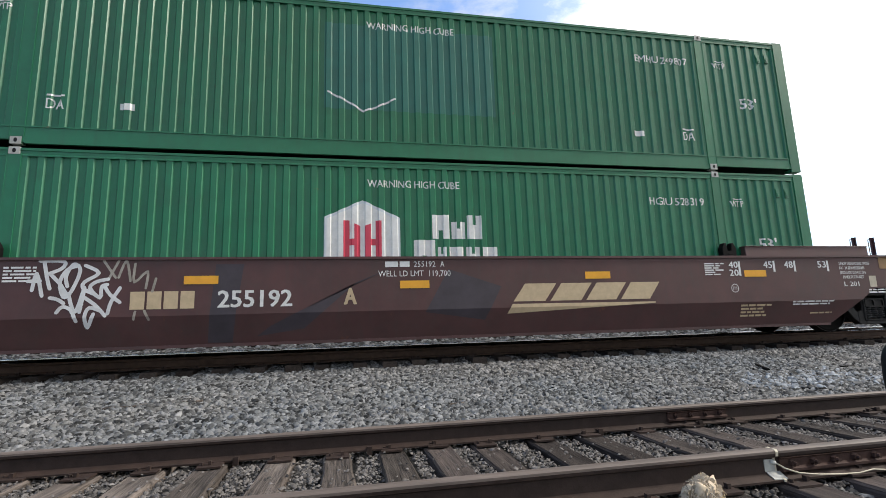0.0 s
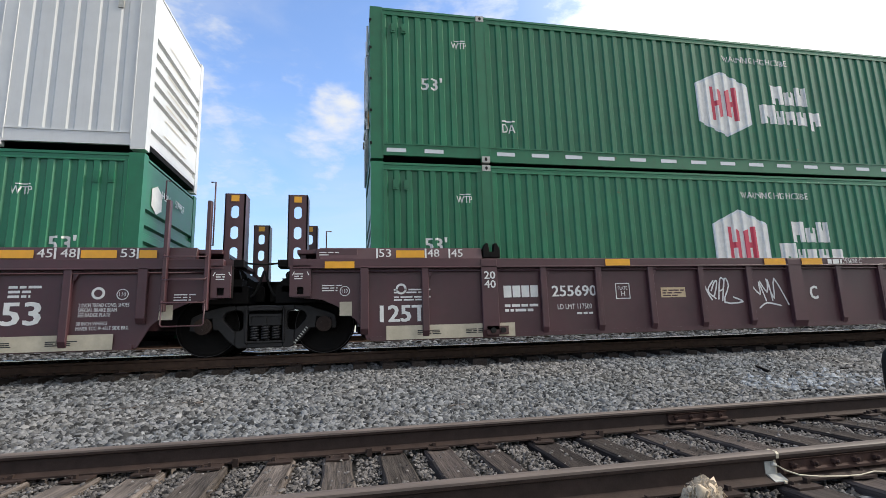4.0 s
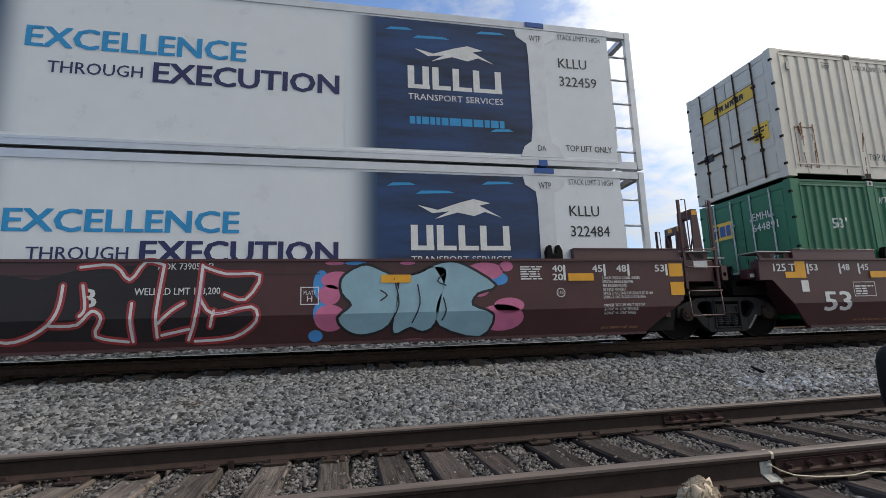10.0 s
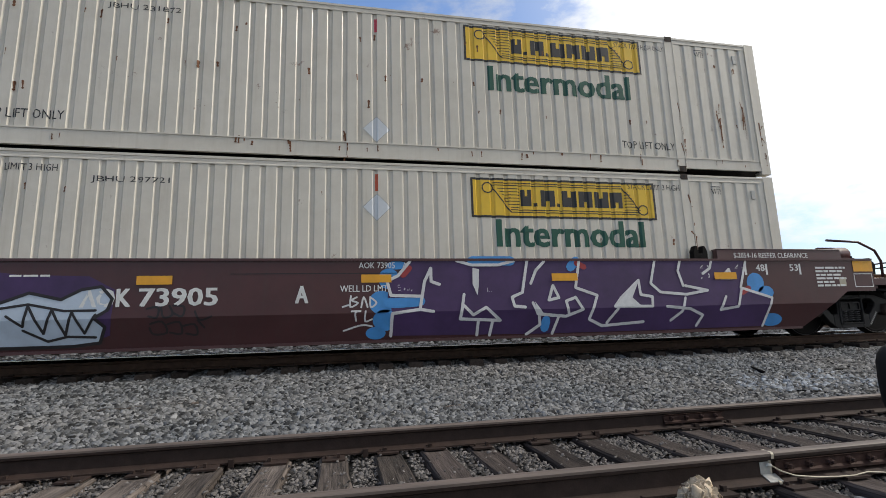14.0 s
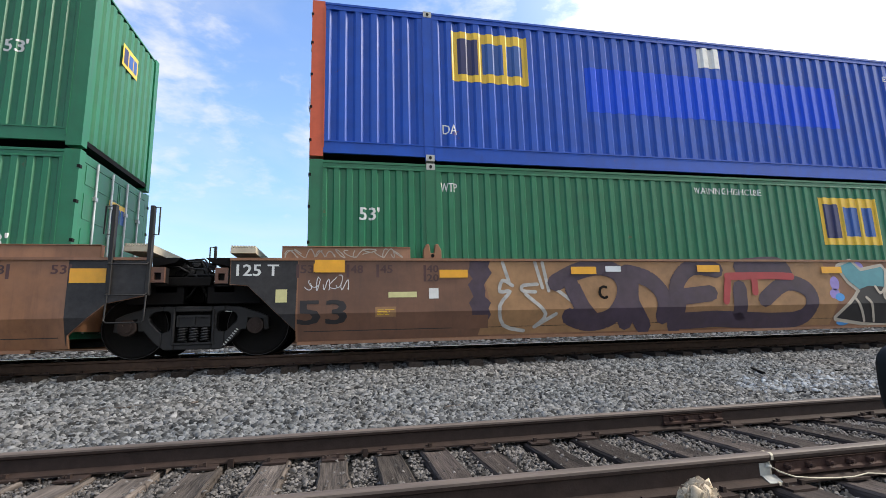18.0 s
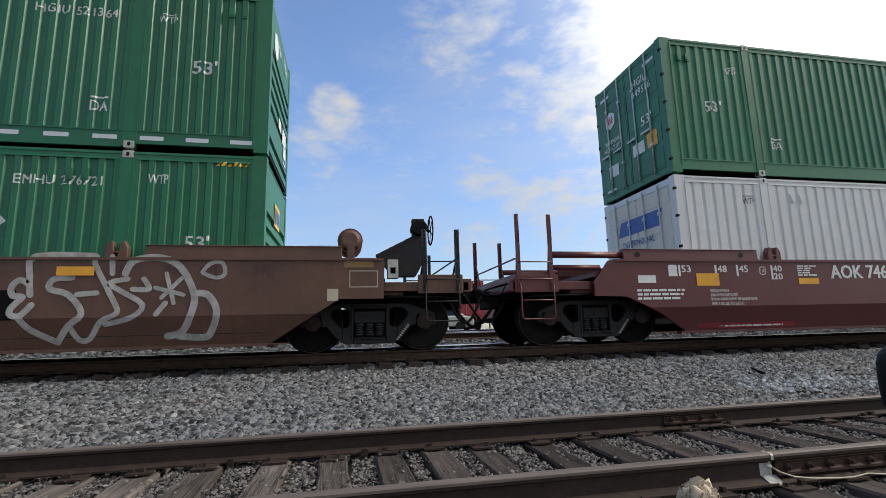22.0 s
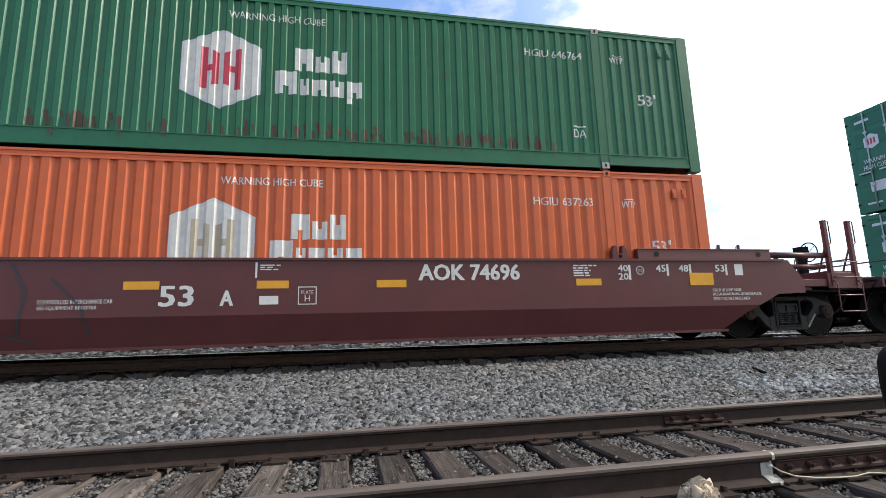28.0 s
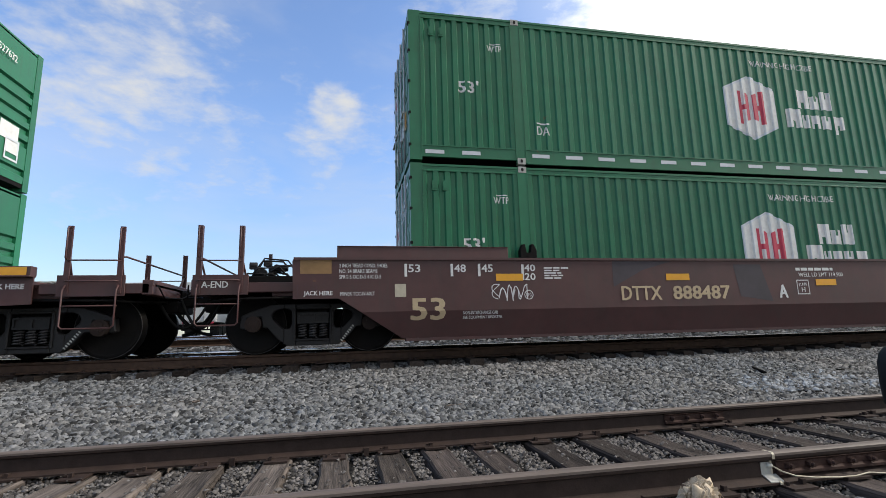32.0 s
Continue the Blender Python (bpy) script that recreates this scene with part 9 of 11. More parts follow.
# cars 8 to 10: ochre
cars = []
for x, l, r in ((150.44, "coupler", "male"), (169.98, "female", "male"), (189.74, "female", "coupler")):
    car = Car(x, "smooth", "ochre", l, r, "faded ochre-brown smooth-sided well car covered in graffiti", "well cars")
    cars.append(car)
    ticks(car, mat="brown")
    if l == "female":
        car.mark([[(-9.18, 1.01), (-8.93, 0.985), (-8.225, 0.29), (-8.2, 1.37), (-9.18, 1.37)]], "charred", 0.003, "black_panel")
        car.text("125 T", -9.1, 1.13, 0.62, 0.18, "letter", 0.03, lift=0.008)
        car.text("53", -8.2, 0.37, 0.76, 0.38, "soot", 0.05)
        car.mark(rect(-8.52, 0.72, 0.17, 0.2), "buff", 0.008, name="data_plate")
        if x > 180:
            car.mark(rect(-7.52, 1.08, 0.26, 0.25), "yellow", 0.02, "load_plate")
            car.mark(rect(-7.50, 1.1, 0.04, 0.2), "soot", 0.023, "tick")
            car.text("48", -7.43, 1.13, 0.15, 0.14, "soot", 0.03, lift=0.023)
            for q, z, w, h in ((-6.76, 1.06, 0.36, 0.28), (-7.25, 0.38, 0.5, 0.22)):
                car.mark(rect(q, z, w, h), "tanned", 0.02, "stencil_panel")
                car.mark(bars(q + 0.06, z + 0.05, w - 0.12, h - 0.1, 4, 3, 0.4), "brown", 0.023, "small_print")
    car.mark(rect(-8.1, 0.262, 16.2, 0.012), "soot", 0.002, "seam_line")
    if r == "male":
        car.mark([[(8.18, 0.14), (8.205, 0.30), (8.69, 0.74), (9.21, 0.86), (9.21, 1.38), (8.18, 1.38)]], "charred", 0.003, "black_panel")
        car.mark(rect(8.2, 1.04, 0.47, 0.21), "reflector", 0.008, "amber_tape")
a, b, d = cars
a.mark([[(-5.2, 0.35), (-1.75, 0.35), (-1.75, 0.98), (-5.0, 0.98)]], "brown", 0.003, "dark_panel")
a.text("DTTX 723659", -4.85, 0.62, 3.0, 0.26, "letter", 0.03, 0.15, lift=0.006)
a.mark([[(-1.64, 0.27), (-1.64, 1.3), (-1.5, 1.37), (-0.72, 1.37), (-0.31, 1.3), (-0.06, 1.37), (0.71, 1.37), (1.35, 1.37), (1.85, 1.37), (2.53, 1.37), (2.93, 1.03), (3.31, 0.52), (3.2, 0.16), (2.55, 0.14), (2.22, 0.17), (1.57, 0.14), (0.11, 0.19), (-0.69, 0.23)]], "plumspray", 0.004, "graffiti")
a.mark(brush([[(-1.63, 1.3), (-1.34, 1.37), (-0.92, 1.37)], [(-1.63, 0.87), (-1.54, 1.17), (-1.63, 1.3)], [(-1.6, 0.8), (-1.23, 0.82), (-0.84, 0.78)], [(-1.6, 0.29), (-1.25, 0.31), (-0.96, 0.28)], [(-0.79, 1.37), (-0.92, 1.06), (-0.97, 0.56), (-0.94, 0.28)], [(-1.21, 0.58), (-1.55, 0.31)], [(-1.11, 1.37), (-0.75, 0.89), (-0.34, 0.31)], [(-0.31, 1.37), (-0.34, 0.89), (-0.34, 0.31)], [(-0.73, 1.37), (-0.5, 1.06), (-0.34, 0.82)], [(-0.05, 1.37), (-0.23, 1.17), (-0.32, 1.04)], [(-0.82, 0.61), (-0.58, 0.49), (-0.39, 0.23)], [(-0.08, 1.37), (-0.07, 0.8), (0.04, 0.3)], [(0.73, 1.37), (0.43, 1.05), (0.1, 0.79), (0.46, 0.5), (0.81, 0.28)], [(0.04, 1.15), (0.42, 1.18), (0.74, 1.3)]], 0.1), "violet", 0.008, "graffiti")
a.mark(brush([[(0.84, 1.2), (1.13, 1.34), (1.42, 1.35), (1.29, 1.04), (1.02, 0.96)], [(1.02, 0.96), (1.38, 0.8), (1.63, 0.63), (1.56, 0.26), (0.96, 0.26)], [(1.09, 0.27), (1.2, 0.87), (1.37, 1.37), (1.63, 1.13), (1.9, 0.92), (2.15, 0.24)], [(1.27, 0.68), (1.63, 0.66), (2.04, 0.5)], [(1.83, 1.37), (2.04, 0.69), (2.22, 0.15)], [(2.24, 1.3), (2.37, 0.68), (2.55, 0.14)], [(2.55, 1.32), (2.37, 0.95), (2.19, 0.58)], [(2.53, 1.21), (2.9, 1.03), (2.64, 0.68), (3.25, 0.49), (3.17, 0.21), (2.57, 0.19)], [(-1.43, 1.17), (-1.12, 1.16)], [(0.08, 0.56), (0.38, 0.5), (0.76, 0.54)]], 0.1), "violet", 0.008, "graffiti")
a.mark(brush([[(-0.26, 0.79), (-0.13, 0.66), (-0.2, 0.63)], [(-0.03, 0.66), (0.04, 0.54)], [(-1.47, 0.5), (-1.39, 0.59), (-1.32, 0.48)], [(1.1, 0.64), (1.21, 0.74), (1.26, 0.62)], [(1.47, 0.92), (1.58, 1.02), (1.63, 0.9)], [(1.76, 0.59), (1.85, 0.69), (1.91, 0.57)], [(-1.62, 0.26), (-1.5, 0.18), (-1.45, 0.25)], [(-0.99, 0.24), (-0.93, 0.13), (-0.87, 0.23)], [(-0.36, 0.2), (-0.29, 0.125), (-0.24, 0.2)], [(0.18, 0.18), (0.23, 0.125), (0.3, 0.18)]], 0.03), "soot", 0.012, "graffiti_line")
a.mark(brush([curved(s) for s in [[(-1.26, 0.41), (-1.29, 0.31)], [(-0.43, 0.57), (-0.4, 0.33)], [(0.55, 0.45), (0.61, 0.25)], [(1.33, 0.46), (1.4, 0.28)], [(1.8, 0.45), (1.84, 0.27)], [(2.78, 0.61), (2.92, 0.57)], [(-0.89, 0.96), (-0.94, 0.74)], [(2.72, 0.4), (2.8, 0.24)]]], 0.02), "lilac", 0.012, "graffiti_line")
a.mark(disc(-1.01, 1.03, 0.07, 18, 0.05), "bone", 0.014, "graffiti_fleck")
a.mark(disc(-0.98, 0.71, 0.13, 18, 0.06), "bone", 0.014, "graffiti_fleck")
a.mark(disc(-0.55, 0.67, 0.07, 18, 0.05), "bone", 0.014, "graffiti_fleck")
a.mark(disc(-0.41, 1.05, 0.06, 18, 0.07), "bone", 0.014, "graffiti_fleck")
a.mark(disc(-0.01, 0.99, 0.11, 18, 0.06), "bone", 0.014, "graffiti_fleck")
a.mark(disc(0.53, 0.65, 0.07, 18, 0.06), "bone", 0.014, "graffiti_fleck")
a.mark(disc(1.85, 0.86, 0.1, 18, 0.2), "bone", 0.014, "graffiti_fleck")
a.mark(disc(2.41, 0.86, 0.14, 18, 0.12), "bone", 0.014, "graffiti_fleck")
a.mark(disc(2.53, 1.37, 0.12, 18, 0), "bone", 0.014, "graffiti_fleck")
a.mark(disc(-1.27, 0.23, 0.08, 18, 0.05), "bone", 0.014, "graffiti_fleck")
a.mark(disc(-0.54, 0.21, 0.1, 18, 0.05), "bone", 0.014, "graffiti_fleck")
a.mark(disc(-0, 0.19, 0.1, 18, 0.06), "bone", 0.014, "graffiti_fleck")
a.mark(disc(0.56, 0.16, 0.1, 18, 0.04), "bone", 0.014, "graffiti_fleck")
a.mark(disc(1.35, 0.13, 0.09, 18, 0.01), "bone", 0.014, "graffiti_fleck")
a.mark(disc(2.3, 0.12, 0.1, 18, 0), "bone", 0.014, "graffiti_fleck")
a.mark(disc(2.87, 0.2, 0.11, 18, 0.06), "bone", 0.014, "graffiti_fleck")
a.mark(disc(0.13, 1.08, 0.07, 18, 0.06), "bone", 0.014, "graffiti_fleck")
a.mark(disc(-0.32, 0.57, 0.06, 18, 0.17), "bone", 0.014, "graffiti_fleck")
a.mark(brush([curved(s) for s in [[(3.04, 1.05), (3.15, 1.06), (3.09, 0.78), (3.16, 0.76)], [(3.23, 1.03), (3.38, 1.06), (3.27, 0.81), (3.41, 0.84)], [(3.84, 1.37), (3.92, 1.1), (4.02, 1.37), (4.07, 1.11)], [(4.13, 1.37), (4.17, 1.11), (4.37, 1.09)], [(3.08, 0.85), (3.23, 0.88), (3.36, 0.76)]]], 0.03), "soot", 0.006, "graffiti_tag")
a.mark(brush([curved(s) for s in [[(2.97, 0.94), (2.94, 0.81), (3.06, 0.85)], [(3.52, 1.03), (3.57, 0.86), (3.68, 1.04)], [(3.74, 1.06), (3.72, 0.84)], [(3.79, 1.04), (3.79, 0.88), (3.92, 0.88), (3.89, 1.04)], [(4.02, 1.02), (4.07, 0.87), (4.16, 1.02)], [(3.23, 0.7), (3.18, 0.51)]]], 0.04), "spray", 0.0055, "graffiti_tag")
a.mark([[(-0.4, 0.76), (0.9, 0.76), (0.98, 0.87), (0.9, 0.98), (-0.4, 0.98), (-0.48, 0.87)]], "yellow", 0.026, "yellow_panel")
a.text("LD LMT 115300 PER UNIT", -0.3, 0.82, 1.15, 0.1, "ink", 0.0, lift=0.03)
a.mark(rect(5.2, 0.45, 0.45, 0.95), "brown", 0.003, "dark_panel")
a.scrawl(-6.9, 0.7, 0.8, 0.5, 4, 54, "scrawl", 0.04)
for q, z in ((-6.6, 1.05), (-2.35, 1.09), (1.53, 1.1), (4.57, 1.07)):
    a.amber([q], z, 0.48 if q > -6 else 0.7, 0.13)
    a.mark(rect(q, z, 0.48, 0.13), "reflector", 0.028, "amber_tape")
b.mark([[(-5.3, 0.14), (-5.1, 0.7), (-5.25, 1.36), (1.75, 1.36), (2.1, 0.8), (1.85, 0.14)]], "tanned", 0.002, "graffiti_ground")
b.mark(brush([curved(s) for s in [[(-3.91, 0.99), (-3.49, 1.19), (-3.03, 1.27), (-2.67, 1.12), (-2.6, 0.78), (-2.86, 0.4), (-3.31, 0.3), (-3.67, 0.41)], [(-3.6, 0.92), (-3.42, 0.54), (-3.22, 0.32)], [(-2.54, 1.17), (-2.11, 1.05), (-1.83, 0.75), (-1.85, 0.38)], [(-2.45, 1.03), (-2.47, 0.62), (-2.23, 0.22)], [(-2.59, 0.62), (-2.6, 0.3)]]], 0.3), "dusk", 0.006, "graffiti")
b.mark(brush([curved(s) for s in [[(-0.67, 1.21), (-1.21, 1.26), (-1.55, 0.93), (-1.54, 0.55), (-1.61, 0.21)], [(-1.47, 0.72), (-0.84, 0.78)], [(-1.6, 0.28), (-0.74, 0.31)], [(0.87, 1.16), (0.66, 1.32), (-0.15, 1.27)], [(-0.21, 0.87), (-0.23, 0.39)], [(0.32, 0.65), (0.84, 0.96), (1.32, 0.83), (1.38, 0.51), (0.95, 0.25), (-0.74, 0.31)]]], 0.3), "dusk", 0.006, "graffiti")
b.mark(brush([curved(s) for s in [[(-0.44, 1.07), (-0.53, 0.63)], [(-0.46, 1.09), (0.51, 1.1), (0.98, 1.08)], [(0.13, 1.06), (0.12, 0.79)]]], 0.14), "crimson", 0.014, "graffiti")
b.mark(brush([curved(s) for s in [[(-4.85, 1.35), (-4.75, 1.02)], [(-4.69, 0.95), (-4.86, 1.04), (-4.92, 0.85), (-4.74, 0.85), (-4.93, 0.61), (-4.86, 0.29), (-4.5, 0.19)], [(-4.28, 0.84), (-4.51, 0.86), (-4.5, 0.95), (-4.24, 0.97)], [(-4.27, 1.38), (-4.15, 0.91)], [(-4.13, 1.35), (-4.04, 0.86)], [(-4.46, 0.8), (-4.11, 0.47), (-4.31, 0.25)], [(-3.99, 0.95), (-3.53, 0.59), (-3.59, 0.46)], [(-4.31, 0.25), (-3.92, 0.46)]]], 0.06), "spray", 0.004, "graffiti_tag")
b.mark(disc(1.99, 0.94, 0.11, 18, 0.14), "lilac", 0.003, "graffiti_ground")
b.mark(disc(2.62, 1.27, 0.13, 18, 0.1), "lilac", 0.003, "graffiti_ground")
b.mark(disc(4.09, 1.1, 0.13, 18, 0.2), "lilac", 0.003, "graffiti_ground")
b.mark(disc(1.96, 0.74, 0.12, 18, 0.1), "lilac", 0.003, "graffiti_ground")
b.mark(disc(5.11, 1.3, 0.18, 18, 0.07), "lilac", 0.003, "graffiti_ground")
b.mark(disc(6.55, 1.3, 0.16, 18, 0.07), "lilac", 0.003, "graffiti_ground")
b.mark(disc(2.07, 0.67, 0.11, 18, 0.08), "azure", 0.0035, "graffiti_ground")
b.mark(disc(2.16, 0.18, 0.15, 18, 0.06), "azure", 0.0035, "graffiti_ground")
b.mark(brush([[(2.13, 1.27), (2.44, 1.37), (2.66, 1.18), (3.19, 1.27), (3.3, 1.12), (3.61, 1.37), (3.92, 1.16), (3.98, 0.94), (4.3, 1.21), (4.66, 1.26), (4.76, 1.12), (5.05, 1.26), (5.2, 1.06), (5.57, 1.3), (5.86, 1.26), (6.04, 1.02), (6.44, 1.3), (6.58, 1.05), (6.75, 1.28), (7.02, 1.01), (6.89, 0.82), (7.22, 0.63), (7.12, 0.21), (6.87, 0.125), (6.49, 0.125), (6.11, 0.125), (5.37, 0.125), (4.83, 0.125), (4.31, 0.125), (3.72, 0.13), (3.31, 0.13), (2.67, 0.17), (1.99, 0.27), (2.43, 0.64), (2.58, 0.8), (2.33, 0.99), (2.13, 1.27)]], 0.13), "bone", 0.005, "graffiti")
b.mark([[(2.13, 1.27), (2.44, 1.37), (2.66, 1.18), (3.19, 1.27), (3.3, 1.12), (3.61, 1.37), (3.92, 1.16), (3.98, 0.94), (4.3, 1.21), (4.66, 1.26), (4.76, 1.12), (5.05, 1.26), (5.2, 1.06), (5.57, 1.3), (5.86, 1.26), (6.04, 1.02), (6.44, 1.3), (6.58, 1.05), (6.75, 1.28), (7.02, 1.01), (6.89, 0.82), (7.22, 0.63), (7.12, 0.21), (6.87, 0.125), (6.49, 0.125), (6.11, 0.125), (5.37, 0.125), (4.83, 0.125), (4.31, 0.125), (3.72, 0.13), (3.31, 0.13), (2.67, 0.17), (1.99, 0.27), (2.43, 0.64), (2.58, 0.8), (2.33, 0.99)]], "soot", 0.01, "graffiti")
b.mark([[(2.13, 1.27), (2.44, 1.37), (2.66, 1.18), (3.19, 1.27), (3.3, 1.12), (3.61, 1.37), (3.92, 1.16), (3.98, 0.94), (4.3, 1.21), (4.66, 1.26), (4.76, 1.12), (5.05, 1.26), (5.2, 1.06), (5.57, 1.3), (5.86, 1.26), (6.04, 1.02), (6.44, 1.3), (6.58, 1.05), (6.75, 1.28), (7.02, 1.01), (6.91, 0.78), (6.13, 0.77), (4.66, 0.83), (3.29, 0.86), (2.8, 0.89), (2.56, 0.82), (2.33, 0.99)]], "teal", 0.012, "graffiti")
b.mark(brush([curved(s) for s in [[(3.28, 1.21), (3.21, 0.86), (3.15, 0.65), (3.38, 0.52), (3.38, 0.18)], [(2.96, 0.87), (3.06, 0.74), (3.21, 0.86)], [(2.69, 0.66), (2.81, 0.53), (2.91, 0.19)], [(3.38, 0.65), (3.54, 0.82), (3.49, 0.9), (3.39, 0.86)], [(3.75, 0.77), (3.67, 0.55), (3.8, 0.38), (3.88, 0.55), (3.75, 0.77)], [(3.96, 1.08), (4.05, 0.68), (4.31, 0.37), (4.27, 0.15)], [(4.66, 1.21), (4.59, 0.85), (4.66, 0.49)], [(4.5, 0.45), (4.6, 0.76), (4.66, 0.47), (4.5, 0.45)], [(4.75, 0.36), (4.59, 0.14)], [(5.11, 1.21), (5.07, 0.93), (5.19, 0.57), (5.39, 0.3), (5.33, 0.125)], [(5.59, 1.28), (5.4, 0.93), (5.19, 0.61)], [(5.47, 0.84), (5.4, 0.7), (5.34, 0.75)]]], 0.055), "bone", 0.016, "graffiti_line")
b.mark(brush([curved(s) for s in [[(5.79, 0.65), (5.98, 0.46), (6.12, 0.57), (6.13, 0.74)], [(5.83, 0.42), (6.02, 0.33), (6.46, 0.45), (6.43, 0.64)], [(6.12, 0.64), (6.31, 0.59)], [(6.67, 1.01), (6.56, 0.73), (6.81, 0.45), (6.74, 0.125)], [(2.43, 0.64), (2.58, 0.41), (2.67, 0.2)], [(5.85, 0.93), (5.79, 0.82), (5.9, 0.81)]]], 0.055), "bone", 0.016, "graffiti_line")
# dulled end of the middle car, its soot stain, labels and thin pen tags
edge = random.Random(9)
stain = [(-5.42 + edge.uniform(-0.05, 0.05), 1.37 - 0.1 * k) for k in range(11)] + [(-5.12 + edge.uniform(-0.09, 0.09), 0.37 + 0.1 * k) for k in range(11)]
b.mark([[(-8.19, 0.12), (-8.19, 1.37), (-5.2, 1.37), (-5.3, 0.9), (-4.95, 0.5), (-5.1, 0.12)]], "drab", 0.0015, "dulled_paint")
b.mark([stain], "dusk", 0.0025, "soot_stain")
b.mark(rect(-5.75, 0.25, 0.62, 0.22), "drab", 0.004, "patch_plate")
b.mark(rect(-7.94, 1.18, 0.46, 0.2), "reflector", 0.03, "amber_tape")
b.mark(rect(-6.79, 0.775, 0.46, 0.09), "buff", 0.006, "stencil_panel")
b.mark(rect(-7.0, 0.47, 0.33, 0.16), "tanned", 0.006, "stencil_panel")
b.mark(bars(-6.97, 0.5, 0.27, 0.1, 4, 3, 0.4), "yellow", 0.009, "small_print")
b.mark(rect(-6.13, 0.75, 0.16, 0.17), "letter", 0.006, "data_plate")
b.mark(brush(scribble(-8.1, 0.9, 0.68, 0.24, 7, 31), 0.012), "chalk", 0.008, "graffiti_tag")
b.mark(brush(scribble(-8.4, 1.42, 1.85, 0.16, 12, 32), 0.016), "scrawl", 0.008, "graffiti_tag", y=-1.452)
b.text("C", -3.12, 0.7, 0.18, 0.24, "black", 0.05, lift=0.02)
for q, z in ((-7.96, 1.19), (-5.95, 1.09), (-3.61, 1.14), (-1.09, 1.17), (1.70, 1.14), (4.01, 1.16)):
    b.mark(rect(q, z, 0.48, 0.13), "reflector", 0.028, "amber_tape")
b.mark(rect(-2.95, 1.18, 0.3, 0.1), "silver", 0.028, "data_plate")
d.mark([[(-7.8, 1.05), (-7.43, 1.01), (-7.34, 0.72), (-7.67, 0.69)]], "teal", 0.003, "graffiti_ground")
d.mark([[(-7.04, 1.37), (-6.74, 1.37), (-6.57, 1.21), (-6.95, 1.13)]], "teal", 0.003, "graffiti_ground")
d.mark([[(-5.35, 1.21), (-4.84, 1.34), (-4.83, 1.03)]], "teal", 0.003, "graffiti_ground")
d.mark([[(-4.4, 1.34), (-4.05, 1.3), (-3.96, 1.02), (-4.31, 1.12)]], "teal", 0.003, "graffiti_ground")
d.mark([[(-7.7, 0.21), (-7.42, 0.32), (-6.88, 0.125), (-7.62, 0.125)]], "teal", 0.003, "graffiti_ground")
d.mark([[(-5.08, 0.42), (-4.83, 0.5), (-4.74, 0.16)]], "teal", 0.003, "graffiti_ground")
d.mark(brush([[(-7.6, 0.81), (-7.33, 1.22), (-7.19, 1.3), (-6.87, 1.05), (-6.32, 1.04), (-6.17, 1.34), (-5.84, 1.21), (-5.52, 1.37), (-5.17, 1.03), (-4.84, 1.12), (-4.31, 0.98), (-4.05, 1.21), (-3.4, 1.37), (-3.03, 1.37), (-2.65, 1.35), (-2.17, 1.01), (-1.78, 0.96), (-1.65, 0.58), (-1.82, 0.125), (-2.69, 0.125), (-3.6, 0.125), (-4.48, 0.125), (-5.48, 0.125), (-6.27, 0.125), (-6.96, 0.125), (-7.45, 0.32), (-7.06, 0.55), (-7.44, 0.62), (-7.6, 0.81)]], 0.07), "soot", 0.005, "graffiti")
d.mark([[(-7.6, 0.81), (-7.33, 1.22), (-7.19, 1.3), (-6.87, 1.05), (-6.32, 1.04), (-6.17, 1.34), (-5.84, 1.21), (-5.52, 1.37), (-5.17, 1.03), (-4.84, 1.12), (-4.31, 0.98), (-4.05, 1.21), (-3.4, 1.37), (-3.03, 1.37), (-2.65, 1.35), (-2.17, 1.01), (-1.78, 0.96), (-1.65, 0.58), (-1.82, 0.125), (-2.69, 0.125), (-3.6, 0.125), (-4.48, 0.125), (-5.48, 0.125), (-6.27, 0.125), (-6.96, 0.125), (-7.45, 0.32), (-7.06, 0.55), (-7.44, 0.62)]], "bone", 0.01, "graffiti")
d.mark(brush([[(-7.36, 1.05), (-7.15, 0.76), (-6.63, 1.04), (-6.36, 1.04)], [(-7.29, 0.56), (-6.9, 0.43), (-6.61, 0.63), (-6.67, 0.3), (-6.97, 0.22)], [(-6.5, 0.71), (-6.55, 0.29), (-6.35, 0.125)], [(-6.17, 1.3), (-6.23, 0.79), (-5.82, 0.57), (-6.2, 0.28)], [(-6.08, 0.95), (-5.91, 0.7), (-5.77, 1.3)], [(-5.77, 1.3), (-5.58, 0.56), (-5.35, 1.12), (-4.96, 1.03)], [(-5.82, 0.53), (-5.49, 0.52), (-5.72, 0.19)], [(-5.33, 0.64), (-5.09, 0.86), (-4.83, 0.5), (-4.49, 0.98)], [(-5.33, 0.43), (-5.15, 0.17)], [(-4.73, 0.125), (-4.48, 0.67), (-4.14, 1.03), (-3.91, 0.48), (-3.6, 0.125)], [(-4.48, 0.24), (-3.96, 0.26)], [(-3.91, 1.02), (-3.69, 0.66), (-3.41, 1.3)]], 0.04), "soot", 0.014, "graffiti_line")
